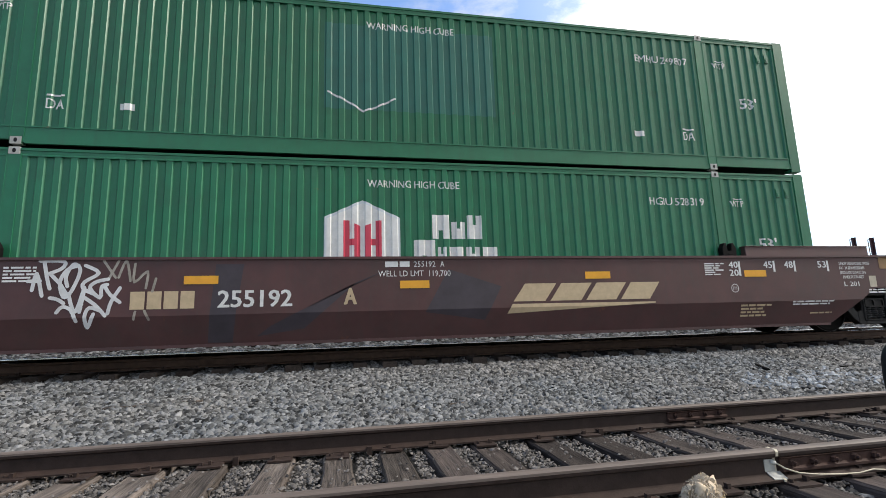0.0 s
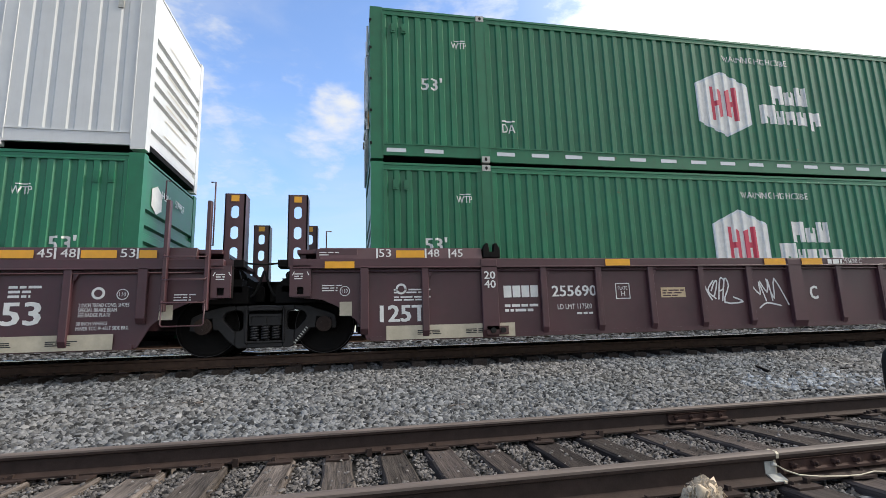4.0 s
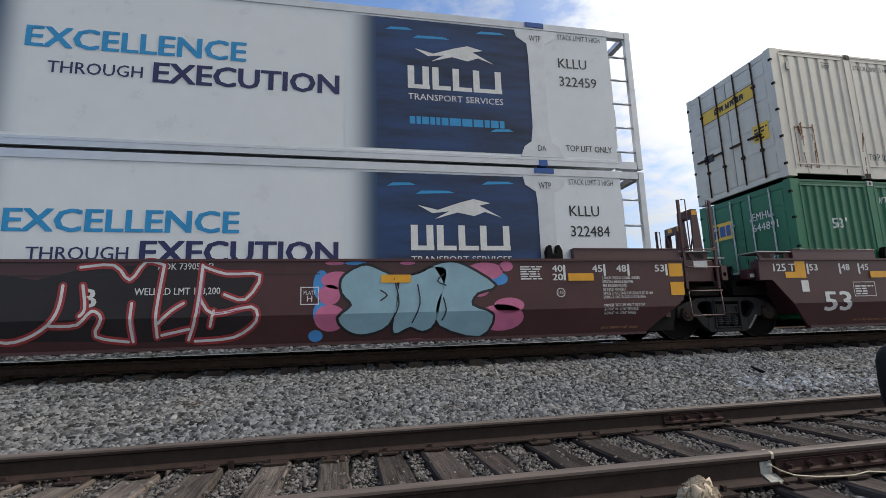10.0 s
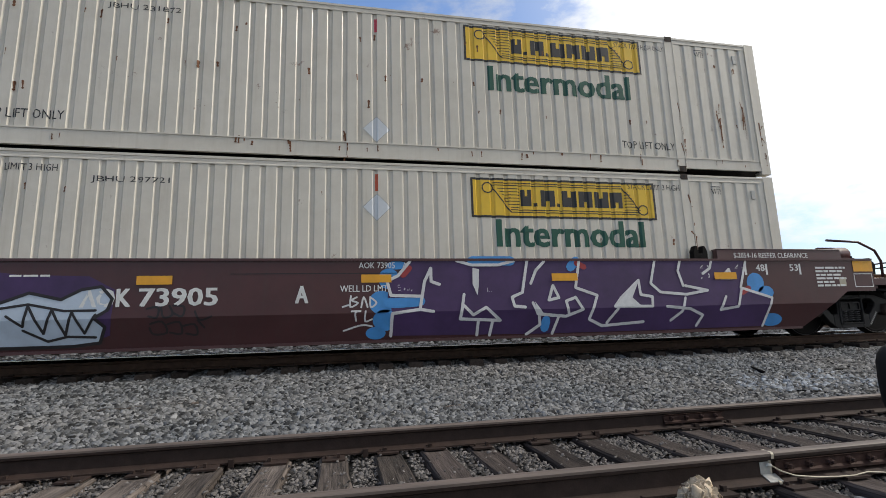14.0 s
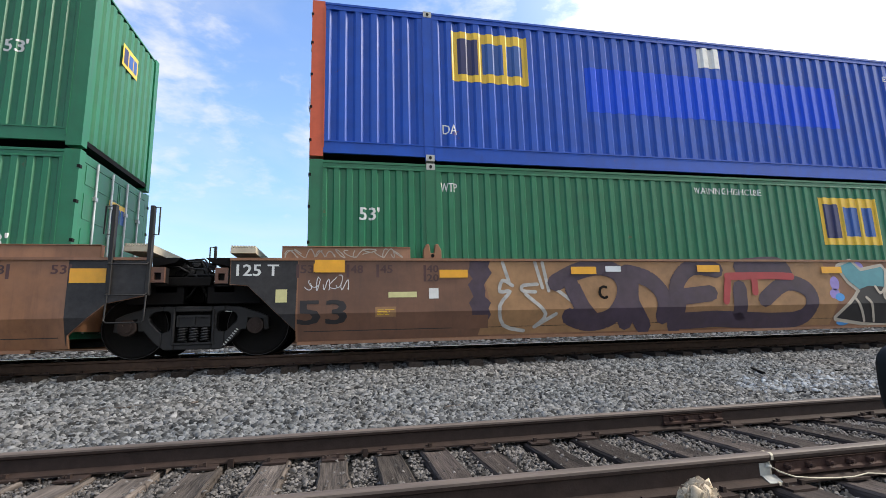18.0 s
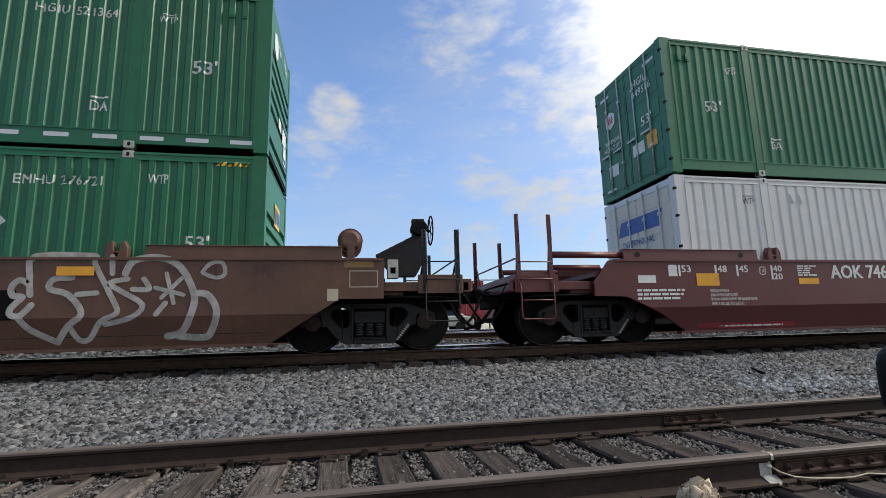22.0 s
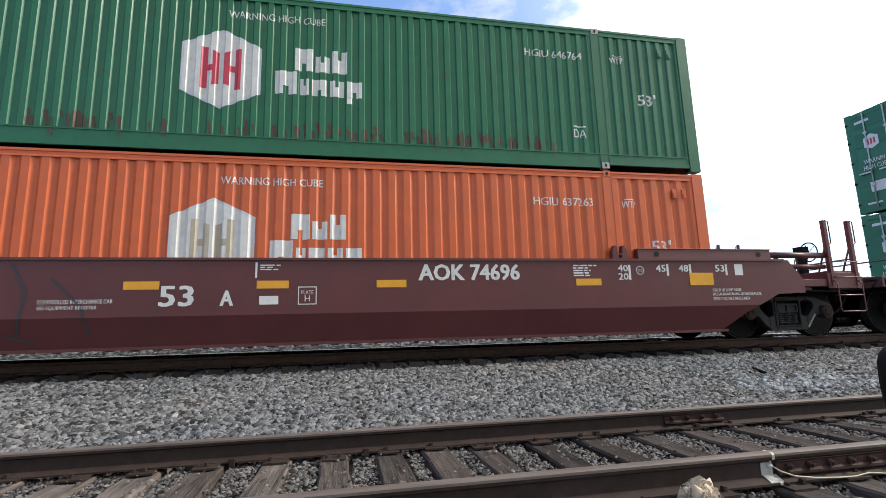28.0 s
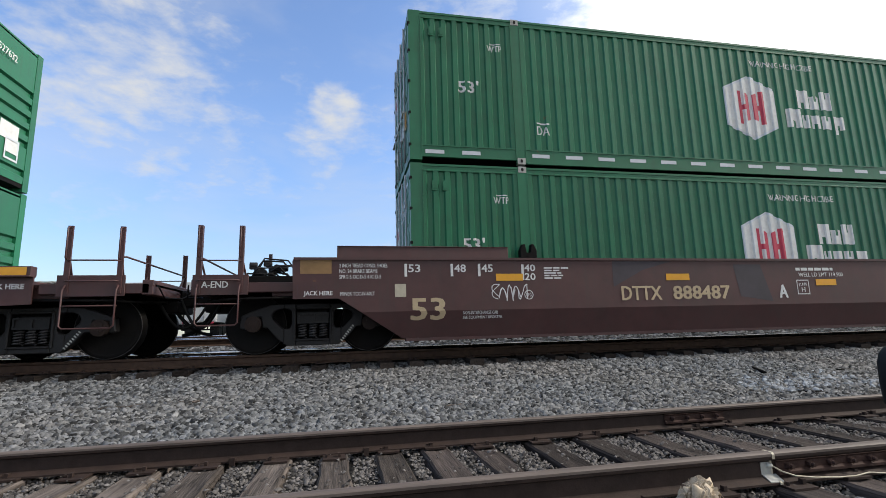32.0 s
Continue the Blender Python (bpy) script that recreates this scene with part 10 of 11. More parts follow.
d.mark(brush([[(-3.69, 0.66), (-3.23, 0.47), (-2.94, 1.3)], [(-3.22, 1.02), (-3.41, 0.75)], [(-2.94, 1.3), (-3.05, 0.65), (-2.78, 0.125)], [(-2.75, 1.2), (-2.36, 1.11), (-2.67, 0.64), (-2.08, 0.82), (-1.78, 0.91)], [(-2.67, 0.6), (-2.3, 0.36), (-1.75, 0.58)], [(-4.83, 0.5), (-4.99, 0.16)], [(-5.56, 0.125), (-5.32, 0.34)], [(-2.46, 1.01), (-2.17, 1.01)]], 0.04), "soot", 0.014, "graffiti_line")
d.mark([[(-7.39, 0.97), (-7.28, 1.03), (-7.22, 0.92), (-7.33, 0.88)]], "pink", 0.016, "graffiti_fleck")
d.mark([[(-7.34, 0.28), (-7.18, 0.23), (-7.22, 0.15)]], "pink", 0.016, "graffiti_fleck")
d.mark([[(-6.09, 0.41), (-5.93, 0.44), (-5.97, 0.32), (-6.11, 0.3)]], "pink", 0.016, "graffiti_fleck")
d.mark([[(-4.79, 0.7), (-4.64, 0.76), (-4.61, 0.67), (-4.74, 0.61)]], "pink", 0.016, "graffiti_fleck")
d.mark([[(-3.49, 0.61), (-3.38, 0.7), (-3.28, 0.52), (-3.42, 0.46)]], "pink", 0.016, "graffiti_fleck")
d.mark([[(-3.58, 0.21), (-3.29, 0.2), (-3.38, 0.125)]], "pink", 0.016, "graffiti_fleck")
d.mark([[(-3.09, 0.88), (-2.94, 0.92), (-2.97, 0.79)]], "pink", 0.016, "graffiti_fleck")
d.mark([[(-2.86, 1.09), (-2.75, 1.16), (-2.7, 1.02)]], "pink", 0.016, "graffiti_fleck")
d.mark([[(-2.12, 1.01), (-1.99, 1.06), (-1.96, 0.93)]], "pink", 0.016, "graffiti_fleck")
d.mark([[(-5.32, 0.13), (-5.07, 0.17), (-5.15, 0.125)]], "pink", 0.016, "graffiti_fleck")
d.mark([[(-6.72, 0.54), (-6.57, 0.61), (-6.66, 0.22), (-6.76, 0.34)]], "soot", 0.015, "graffiti_fleck")
d.mark([[(-4.48, 0.15), (-4.35, 0.28), (-4.13, 0.14), (-4.22, 0.125)]], "soot", 0.015, "graffiti_fleck")
d.mark([[(-5.49, 0.56), (-5.33, 0.69), (-5.41, 0.35)]], "soot", 0.015, "graffiti_fleck")
d.mark([[(-3.69, 0.39), (-3.56, 0.21), (-3.65, 0.125)]], "soot", 0.015, "graffiti_fleck")
d.mark([[(-7.05, 0.88), (-6.93, 0.8), (-6.8, 0.92), (-6.92, 0.71)]], "soot", 0.015, "graffiti_fleck")
d.mark([[(-4.95, 0.55), (-4.78, 0.5), (-4.87, 0.38)]], "soot", 0.015, "graffiti_fleck")
d.mark([[(-6.09, 0.32), (-5.85, 0.27), (-5.92, 0.19)]], "soot", 0.015, "graffiti_fleck")
d.mark(brush([curved(s) for s in [[(-7.67, 0.73), (-7.68, 1.34), (-7.49, 1.37), (-7.25, 1.3), (-6.97, 1.37), (-6.62, 1.37)], [(-7.76, 0.57), (-7.67, 0.81), (-7.83, 0.89)], [(-8.28, 0.99), (-8.24, 0.74)], [(-8.2, 0.99), (-8.09, 0.73)], [(-8.26, 0.9), (-8.05, 0.93)]]], 0.03), "spray", 0.006, "graffiti_tag")
d.mark([[(-1.72, 1.21), (-1.55, 1.31), (-1.21, 1.16), (-1.02, 1.23), (-0.92, 0.77), (-1.06, 0.52), (-0.94, 0.3), (-1.39, 0.21), (-1.76, 0.2), (-1.83, 0.7)]], "bone", 0.011, "graffiti")
d.mark(brush([[(-1.72, 1.21), (-1.55, 1.31), (-1.21, 1.16), (-1.02, 1.23), (-0.92, 0.77), (-1.06, 0.52), (-0.94, 0.3), (-1.39, 0.21), (-1.76, 0.2)], [(-1.64, 1.04), (-1.33, 0.86), (-1.56, 0.61), (-1.06, 0.52)], [(-1.21, 1.16), (-1.32, 0.86)], [(-1.68, 0.37), (-1.4, 0.53)]], 0.04), "soot", 0.015, "graffiti_line")
d.mark([[(1.7, 0.52), (4.85, 0.52), (4.85, 0.94), (1.75, 0.94)]], "black", 0.003, "black_panel")
d.text("DTTX 723659", 1.95, 0.61, 2.7, 0.25, "letter", 0.03, 0.15, lift=0.008)
d.scrawl(2.0, 1.02, 1.7, 0.32, 8, 61, "pink", 0.025)
d.mark(brush([curved(s) for s in [[(4.99, 1.03), (4.88, 1.08), (4.79, 0.98), (4.82, 0.86), (4.94, 0.84), (4.82, 0.7), (4.81, 0.6), (4.93, 0.58), (5.06, 0.73)], [(5.8, 1.43), (5.04, 1.42), (5.0, 1.14), (5.03, 0.87)], [(4.92, 0.54), (5.06, 0.38), (5.39, 0.2)], [(5.53, 1.11), (5.3, 1.09), (5.26, 0.95), (5.5, 0.87), (5.69, 0.6), (5.52, 0.43), (5.4, 0.23)]]], 0.085), "spray", 0.008, "graffiti_tag")
d.mark(brush([curved(s) for s in [[(5.54, 0.41), (5.65, 0.23), (5.79, 0.24), (5.93, 0.48), (6.14, 0.6), (6.07, 0.8), (5.81, 1.3), (5.82, 1.42)], [(6.25, 1.09), (6.01, 1.03), (6.19, 0.9), (6.47, 0.71), (6.33, 0.53), (5.99, 0.44)], [(6.32, 0.94), (6.54, 0.94), (6.46, 1.09)], [(6.77, 0.73), (6.65, 0.57)], [(6.02, 1.42), (6.04, 1.17)], [(5.61, 0.87), (5.86, 0.89)]]], 0.075), "spray", 0.008, "graffiti_tag")
d.mark(brush([curved(s) for s in [[(6.21, 1.17), (6.31, 1.36), (6.65, 1.41), (6.93, 1.28), (7.12, 0.96), (7.16, 0.7), (7.02, 0.33), (6.8, 0.25)], [(7.15, 0.87), (7.34, 0.85), (7.48, 0.61), (7.41, 0.32), (7.3, 0.22), (6.95, 0.25)]]], 0.1), "spray", 0.008, "graffiti_tag")
d.mark(brush([curved(s) for s in [[(6.76, 1.17), (6.88, 0.73)], [(6.98, 1.11), (6.71, 0.81)], [(6.62, 0.96), (7.01, 0.85)], [(7.25, 1.19), (7.36, 1.32), (7.52, 1.34), (7.57, 1.17), (7.45, 1.1), (7.27, 1.17)]]], 0.06), "spray", 0.008, "graffiti_tag")
d.text("B", 1.1, 0.65, 0.24, 0.24, "black", 0.05)
d.mark(rect(-9.17, 1.02, 0.78, 0.10), "reflector", 0.010, "amber_tape")
for q, z in ((-7.22, 1.04), (-5.0, 1.03), (-2.06, 1.09), (1.05, 1.1), (5.33, 1.14)):
    d.mark(rect(q, z, 0.48, 0.13), "reflector", 0.028, "amber_tape")
d.mark(rect(9.34, 1.26, 0.46, 0.10), "gold", 0.006, "faded_tape")
d.mark(rect(9.08, 0.73, 0.17, 0.19), "pale", 0.004, "data_plate")
d.mark(frame_lines(9.42, 0.94, 0.45, 0.27, 0.014), "pale", name="ring_mark")
d.tall_brake(1)
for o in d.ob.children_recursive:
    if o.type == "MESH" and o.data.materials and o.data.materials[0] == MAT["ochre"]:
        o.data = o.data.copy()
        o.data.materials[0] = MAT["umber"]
for o in [q for car in cars for q in car.ob.children]:
    if o.name.split(".")[0] in ("ladder_post", "rung", "stirrup", "handrail_post", "grab_post", "grab_iron", "post_brace", "crossover_rail", "brake_arm", "guide_post"):
        o.data.materials[0] = MAT["frame"]
c = emp_container(150.44, LOW, "EMHU 273126", sign=-0.74, sign_z=1.12, turned=True)
c.mark(words("EMHU 273126", -5.6, 2.3, 1.2, 0.15, 0.02), "letter")
c.mark([[(-3.55 + p, 1.75 + q) for p, q in ((0, -0.24), (0.24, 0), (0, 0.24), (-0.24, 0))]], "silver", 0.004, "placard")
c.mark(words("WTP", 6.33, 2.38, 0.29, 0.16, 0.02) + words("53'", 6.9, 1.35, 0.36, 0.22, 0.03) + words("WTP", -6.65, 2.38, 0.29, 0.16, 0.02), "letter")
c = emp_container(150.44, HIGH, "EMHU 262056", sign=-0.75, sign_z=1.10, upright=True)
c.mark(words("EMHU 262056", 4.55, 2.36, 1.17, 0.15, 0.02), "letter")
c.mark(words("53'", 6.86, 1.48, 0.35, 0.22, 0.03) + words("DA", 5.42, 0.6, 0.25, 0.18, 0.02) + words("DA", -5.68, 0.6, 0.25, 0.18, 0.02) + words("WTP", 6.32, 2.3, 0.27, 0.13), "letter")
for q in (-4.6, 4.35):
    c.mark(rect(q, 0.62, 0.21, 0.11), "letter", 0.004, "data_plate")
c = emp_container(169.98, LOW, "EMHU 273970", diamond=(4.34, 2.05))
c.mark(words("EMHU 273970", 6.58, 2.32, 1.18, 0.15, 0.02), "letter")
c.mark(words("53'", 6.93, 1.86, 0.34, 0.23, 0.03) + words("53'", -7.25, 1.86, 0.34, 0.23, 0.03) + words("WTP", 5.57, 2.4, 0.3, 0.16) + words("WTP", -5.85, 2.4, 0.3, 0.16), "letter")
c = emp_container(169.98, HIGH, "EMHU 233461", "blue", "blue", -5.58, 1.57, "post_orange", None, upright=True, label="blue corrugated 53-foot container with orange corner posts")
c.mark(rect(-2.9, 1.14, 6.0, 0.93), "bluepatch", 0.003, "overpainted_patch")
for q, z in ((-0.3, 2.3), (6.8, 1.43)):
    c.mark(rect(q, z, 0.52, 0.44), "letter", 0.004, "data_plate")
c.mark(words("53", 6.84, 1.92, 0.4, 0.38, 0.03) + words("DA", -5.78, 0.52, 0.27, 0.18) + words("DA", 5.5, 0.52, 0.27, 0.18) + words("EMHU 233461", 4.5, 2.36, 1.0, 0.13), "letter")
c.mark(rect(7.25, 1.0, 0.14, 0.16) + rect(7.05, 0.62, 0.22, 0.14), "reflector", 0.004, "amber_label")
c = emp_container(189.74, LOW, "EMHU 276721")
c.mark(words("EMHU 276721", 4.52, 2.32, 1.18, 0.15, 0.02), "letter")
c.mark(words("53'", 6.9, 1.33, 0.36, 0.23, 0.03) + words("53'", -7.2, 1.33, 0.36, 0.23, 0.03) + words("WTP", 6.33, 2.38, 0.29, 0.15) + words("WTP", -6.6, 2.38, 0.29, 0.15), "letter")
c.mark([p for k in range(6) for p in rect(-7.75 + 0.085 * k, 2.705, 0.05, 0.07, 0.04)] + [p for k in range(6) for p in rect(7.3 + 0.085 * k, 2.705, 0.05, 0.07, 0.04)], "yellow", 0.012, "hazard_stripe")
hub_container(189.74, HIGH, "HGIU 521364", tape=True)
# cars 11 to 13: oxide red
cars = []
for x, l, r, name in ((213.32, "slant", "male", "B"), (232.95, "female", "male", "C"), (253.02, "female", "slant", "A")):
    car = Car(x, "smooth", "oxide", l, r, "oxide-red smooth-sided well car loaded with two containers", "well cars")
    cars.append(car)
    ticks(car)
    for q, w, h in ((-7.86, 0.48, 0.23), (-5.6, 0.47, 0.12), (-1.98, 0.48, 0.12), (-0.14, 0.47, 0.12), (1.68, 0.48, 0.12), (5.14, 0.48, 0.12), (7.4, 0.5, 0.23)):
        car.amber([q], 0.935 if h < 0.2 else 0.92, w, h)
    ring(car, -6.4, 1.2)
    ring(car, 6.4, 1.2)
    plate_h(car, 0.47, 0.68)
    for q in (-9.0 if l == "slant" else -8.2, -6.8, 6.8, 9.0 if r == "slant" else 8.2):
        car.mark(disc(q, 1.505, 0.05, 14), "rubber", 0.004, "round_hole", y=-1.449)
    car.mark(rect(-0.1, 0.69, 0.28, 0.13), "letter", name="data_plate")
    car.mark(rect(-0.17, 1.1, 0.03, 0.24), name="tick")
    car.print_(-0.1, 1.22, 0.3, 0.1, 3, 2)
    for a in ((-5.6, 1.1, 0.45, 0.22, 5), (5.1, 1.1, 0.45, 0.22, 5)):
        car.print_(*a, seed=int(a[0] * 9))
    for q, z, lines in (({"B": 5.61, "C": 5.61, "A": 7.85}[name], 0.80, (("2 INCH HF COMP SHOES", 0.62), ("SPECIAL BRAKE BEAMS, SEE BADGE PLATE", 1.05), ("SPRG 7 OC D5 2 B432 2 B433", 0.78))), (-7.6, 0.80, (("38 INCH WHEELS", 0.4), ("2 INCH HF COMP SHOES", 0.58), ("SPECIAL BRAKE BEAMS, SEE BADGE PLATE", 1.0), ("SPRG 7 OC D5 7 IC D6 5 IC", 0.7)))):
        for k, (line, w) in enumerate(lines):
            car.text(line, q, z - 0.08 * k, w, 0.056, None, 0.02)
    if name == "A":
        car.text("CONTROLLED INTERCHANGE CAR", -3.05, 0.74, 0.95, 0.06, None, 0.02)
        car.text("SEE EQUIPMENT REGISTER", -3.05, 0.65, 0.75, 0.06, None, 0.02)
    car.mark(rect(-7.85, 0.14, 2.15, 0.1), "dullred", 0.004, "red_stripe")
    if name != "A":
        car.mark(rect(5.9, 0.125, 1.75, 0.05), "dullred", 0.004, "red_stripe")
    car.print_(-7.4, 0.165, 1.4, 0.05, 1, 4)
    if name != "A":
        car.text("LD LIMIT 119,800 PER UNIT", 2.31, 1.08, 1.33, 0.1, None, 0.01)
        car.text("20 FT CONTAINER LIMIT 57,500 EACH", 2.31, 0.98, 1.25, 0.065, None, 0.02)
        car.text("CONTROLLED INTERCHANGE CAR", 4.35, 0.74, 0.82, 0.055, None, 0.02)
        car.text("SEE EQUIPMENT REGISTER", 4.35, 0.66, 0.64, 0.055, None, 0.02)
    if name == "A":
        car.text("AOK 74696", 2.36, 1.04, 1.75, 0.27, None, 0.035)
        car.text("53", -1.5, 0.68, 0.48, 0.31, None, 0.045)
        car.text("A", -0.66, 0.68, 0.19, 0.23, None, 0.04)
    else:
        car.text("AOK 74696", -4.83, 1.04, 1.78, 0.27, None, 0.035)
        car.text("53", -1.37, 0.69, 0.46, 0.31, None, 0.045)
        car.text(name, -0.57, 0.70, 0.15, 0.2, None, 0.04)
    if l == "female":
        car.text("125T", -8.85, 0.78, 0.74, 0.28, None, 0.04)
    else:
        car.print_(-9.1, 0.68, 1.0, 0.22, 3, 3)
        car.mark(rect(-8.43, 1.1, 0.18, 0.21), "letter", name="data_plate")
    car.mark(rect(8.38, 1.1, 0.18, 0.21), "letter", name="data_plate")
a, b, d = cars
a.mark(rect(-9.06, 0.98, 0.36, 0.14), "letter", name="data_plate")
b.mark(disc(-5.73, 0.47, 0.46, 18, 0.33), "crimson", 0.003, "graffiti_ground")
b.mark(disc(-1.8, 0.99, 0.45, 18, 0.22), "crimson", 0.003, "graffiti_ground")
b.mark(disc(-5.82, 0.16, 0.54, 18, 0.04), "crimson", 0.003, "graffiti_ground")
b.mark(disc(-1.26, 0.78, 0.27, 18, 0.41), "crimson", 0.003, "graffiti_ground")
b.mark(brush([[(-5.89, 0.14), (-5.91, 0.39), (-5.82, 0.7), (-5.56, 0.78), (-5.52, 1.22), (-5.33, 1.37), (-5.08, 1.33), (-4.96, 1.1), (-4.78, 1.29), (-4.66, 1.37), (-4.43, 1.2), (-4.29, 1.23), (-4.13, 1.31), (-4, 1.1), (-3.81, 1.27), (-3.48, 1.37), (-3.32, 1.21), (-3.11, 1.33), (-2.76, 1.21), (-2.62, 1.35), (-1.99, 1.29), (-2.07, 0.89), (-1.64, 1.03), (-1.45, 0.68), (-1.4, 0.125), (-2, 0.125), (-2.31, 0.13), (-2.94, 0.125), (-3.85, 0.125), (-4.81, 0.125), (-5.89, 0.14)]], 0.085), "chalk", 0.005, "graffiti")
b.mark([[(-5.89, 0.14), (-5.91, 0.39), (-5.82, 0.7), (-5.56, 0.78), (-5.52, 1.22), (-5.33, 1.37), (-5.08, 1.33), (-4.96, 1.1), (-4.78, 1.29), (-4.66, 1.37), (-4.43, 1.2), (-4.29, 1.23), (-4.13, 1.31), (-4, 1.1), (-3.81, 1.27), (-3.48, 1.37), (-3.32, 1.21), (-3.11, 1.33), (-2.76, 1.21), (-2.62, 1.35), (-1.99, 1.29), (-2.07, 0.89), (-1.64, 1.03), (-1.45, 0.68), (-1.4, 0.125), (-2, 0.125), (-2.31, 0.13), (-2.94, 0.125), (-3.85, 0.125), (-4.81, 0.125)]], "soot", 0.01, "graffiti")
b.mark(brush([curved(s) for s in [[(-4.93, 1.1), (-4.83, 0.78), (-4.75, 0.45), (-4.81, 0.125)], [(-5.56, 0.78), (-5.36, 0.83), (-5.06, 0.73), (-4.88, 0.96)], [(-4.74, 0.75), (-4.58, 0.84), (-4.33, 0.8), (-4.23, 0.72)], [(-3.9, 1.1), (-3.86, 0.72), (-3.9, 0.34), (-4.01, 0.125)], [(-3.32, 1.21), (-3.44, 1), (-3.4, 0.71), (-3.48, 0.33)], [(-3.46, 0.71), (-3.21, 0.74), (-2.74, 0.6)], [(-2.74, 0.6), (-2.98, 0.49), (-2.84, 0.35), (-2.84, 0.125)], [(-3.07, 1.29), (-2.77, 0.99), (-3, 0.8)], [(-2.6, 1.29), (-2.69, 0.99)], [(-2.68, 0.6), (-2.43, 0.44), (-2.29, 0.13)], [(-2.3, 0.79), (-2.2, 0.67), (-2.03, 0.85)], [(-4.32, 0.48), (-4.37, 0.39), (-4.29, 0.24)]]], 0.045), "chalk", 0.014, "graffiti_line")
b.mark([[(-5.4, 0.76), (-5.27, 0.78), (-5.29, 0.6), (-5.35, 0.39), (-5.38, 0.6)]], "chalk", 0.016, "graffiti_fleck")
b.mark([[(-4.36, 0.52), (-4.24, 0.51), (-4.27, 0.35), (-4.33, 0.26)]], "chalk", 0.016, "graffiti_fleck")
b.mark([[(-4.17, 1.2), (-4.11, 1.21), (-4.15, 0.96), (-4.18, 1)]], "chalk", 0.016, "graffiti_fleck")
b.mark([[(-3.5, 0.61), (-3.38, 0.66), (-3.43, 0.42), (-3.49, 0.42)]], "chalk", 0.016, "graffiti_fleck")
b.mark([[(-3.03, 1.11), (-2.92, 1.13), (-2.99, 0.88)]], "chalk", 0.016, "graffiti_fleck")
b.mark([[(-2.67, 1.17), (-2.59, 1.21), (-2.65, 0.91)]], "chalk", 0.016, "graffiti_fleck")
b.mark([[(-4.7, 1.31), (-4.62, 1.31), (-4.67, 1.01)]], "chalk", 0.016, "graffiti_fleck")
b.mark([[(-5.82, 0.47), (-5.76, 0.61), (-5.79, 0.13), (-5.88, 0.125)]], "chalk", 0.016, "graffiti_fleck")
b.mark([[(-2.41, 0.5), (-2.2, 0.2), (-2.29, 0.125), (-2.41, 0.26)]], "chalk", 0.016, "graffiti_fleck")
b.mark(brush([curved(s) for s in [[(-1.31, 0.125), (-1.27, 0.3), (-1.15, 0.125), (-1.11, 0.31)], [(-0.86, 0.31), (-1, 0.29), (-1.02, 0.13), (-0.86, 0.15)], [(-0.75, 0.31), (-0.75, 0.13), (-0.62, 0.24), (-0.54, 0.125)]]], 0.05), "chalk", 0.006, "graffiti_tag")
b.mark(disc(3.39, 0.53, 0.41, 18, 0.34), "azure", 0.0035, "graffiti_ground")
b.mark(disc(3.04, 0.43, 0.25, 18, 0.18), "azure", 0.0035, "graffiti_ground")
b.mark(disc(4.19, 1.23, 0.26, 18, 0.08), "azure", 0.0035, "graffiti_ground")
b.mark(disc(5.12, 1.14, 0.32, 18, 0.11), "azure", 0.0035, "graffiti_ground")
b.mark(disc(6.53, 1.18, 0.39, 18, 0.11), "azure", 0.0035, "graffiti_ground")
b.mark(disc(7.85, 0.73, 0.42, 18, 0.27), "azure", 0.0035, "graffiti_ground")
b.mark(disc(7.58, 0.4, 0.38, 18, 0.22), "azure", 0.0035, "graffiti_ground")
b.mark(disc(8.41, 0.72, 0.22, 18, 0.2), "azure", 0.0035, "graffiti_ground")
b.mark(disc(3.44, 0.98, 0.16, 18, 0.15), "azure", 0.0035, "graffiti_ground")
b.mark(brush([[(3.59, 0.125), (3.51, 0.78), (3.64, 1.08), (3.91, 1.25), (4.35, 1.19), (4.54, 0.97), (4.68, 1.27), (5.24, 1.12), (5.63, 1.23), (5.99, 1.07), (6.53, 1.2), (6.75, 0.96), (7.2, 1.25), (7.74, 1.2), (7.78, 0.73), (7.8, 0.28), (7.52, 0.14), (6.59, 0.125), (5.46, 0.125), (4.61, 0.125), (3.59, 0.125)]], 0.08), "chalk", 0.005, "graffiti")
b.mark([[(3.59, 0.125), (3.51, 0.78), (3.64, 1.08), (3.91, 1.25), (4.35, 1.19), (4.54, 0.97), (4.68, 1.27), (5.24, 1.12), (5.63, 1.23), (5.99, 1.07), (6.53, 1.2), (6.75, 0.96), (7.2, 1.25), (7.74, 1.2), (7.78, 0.73), (7.8, 0.28), (7.52, 0.14), (6.59, 0.125), (5.46, 0.125), (4.61, 0.125)]], "soot", 0.01, "graffiti")
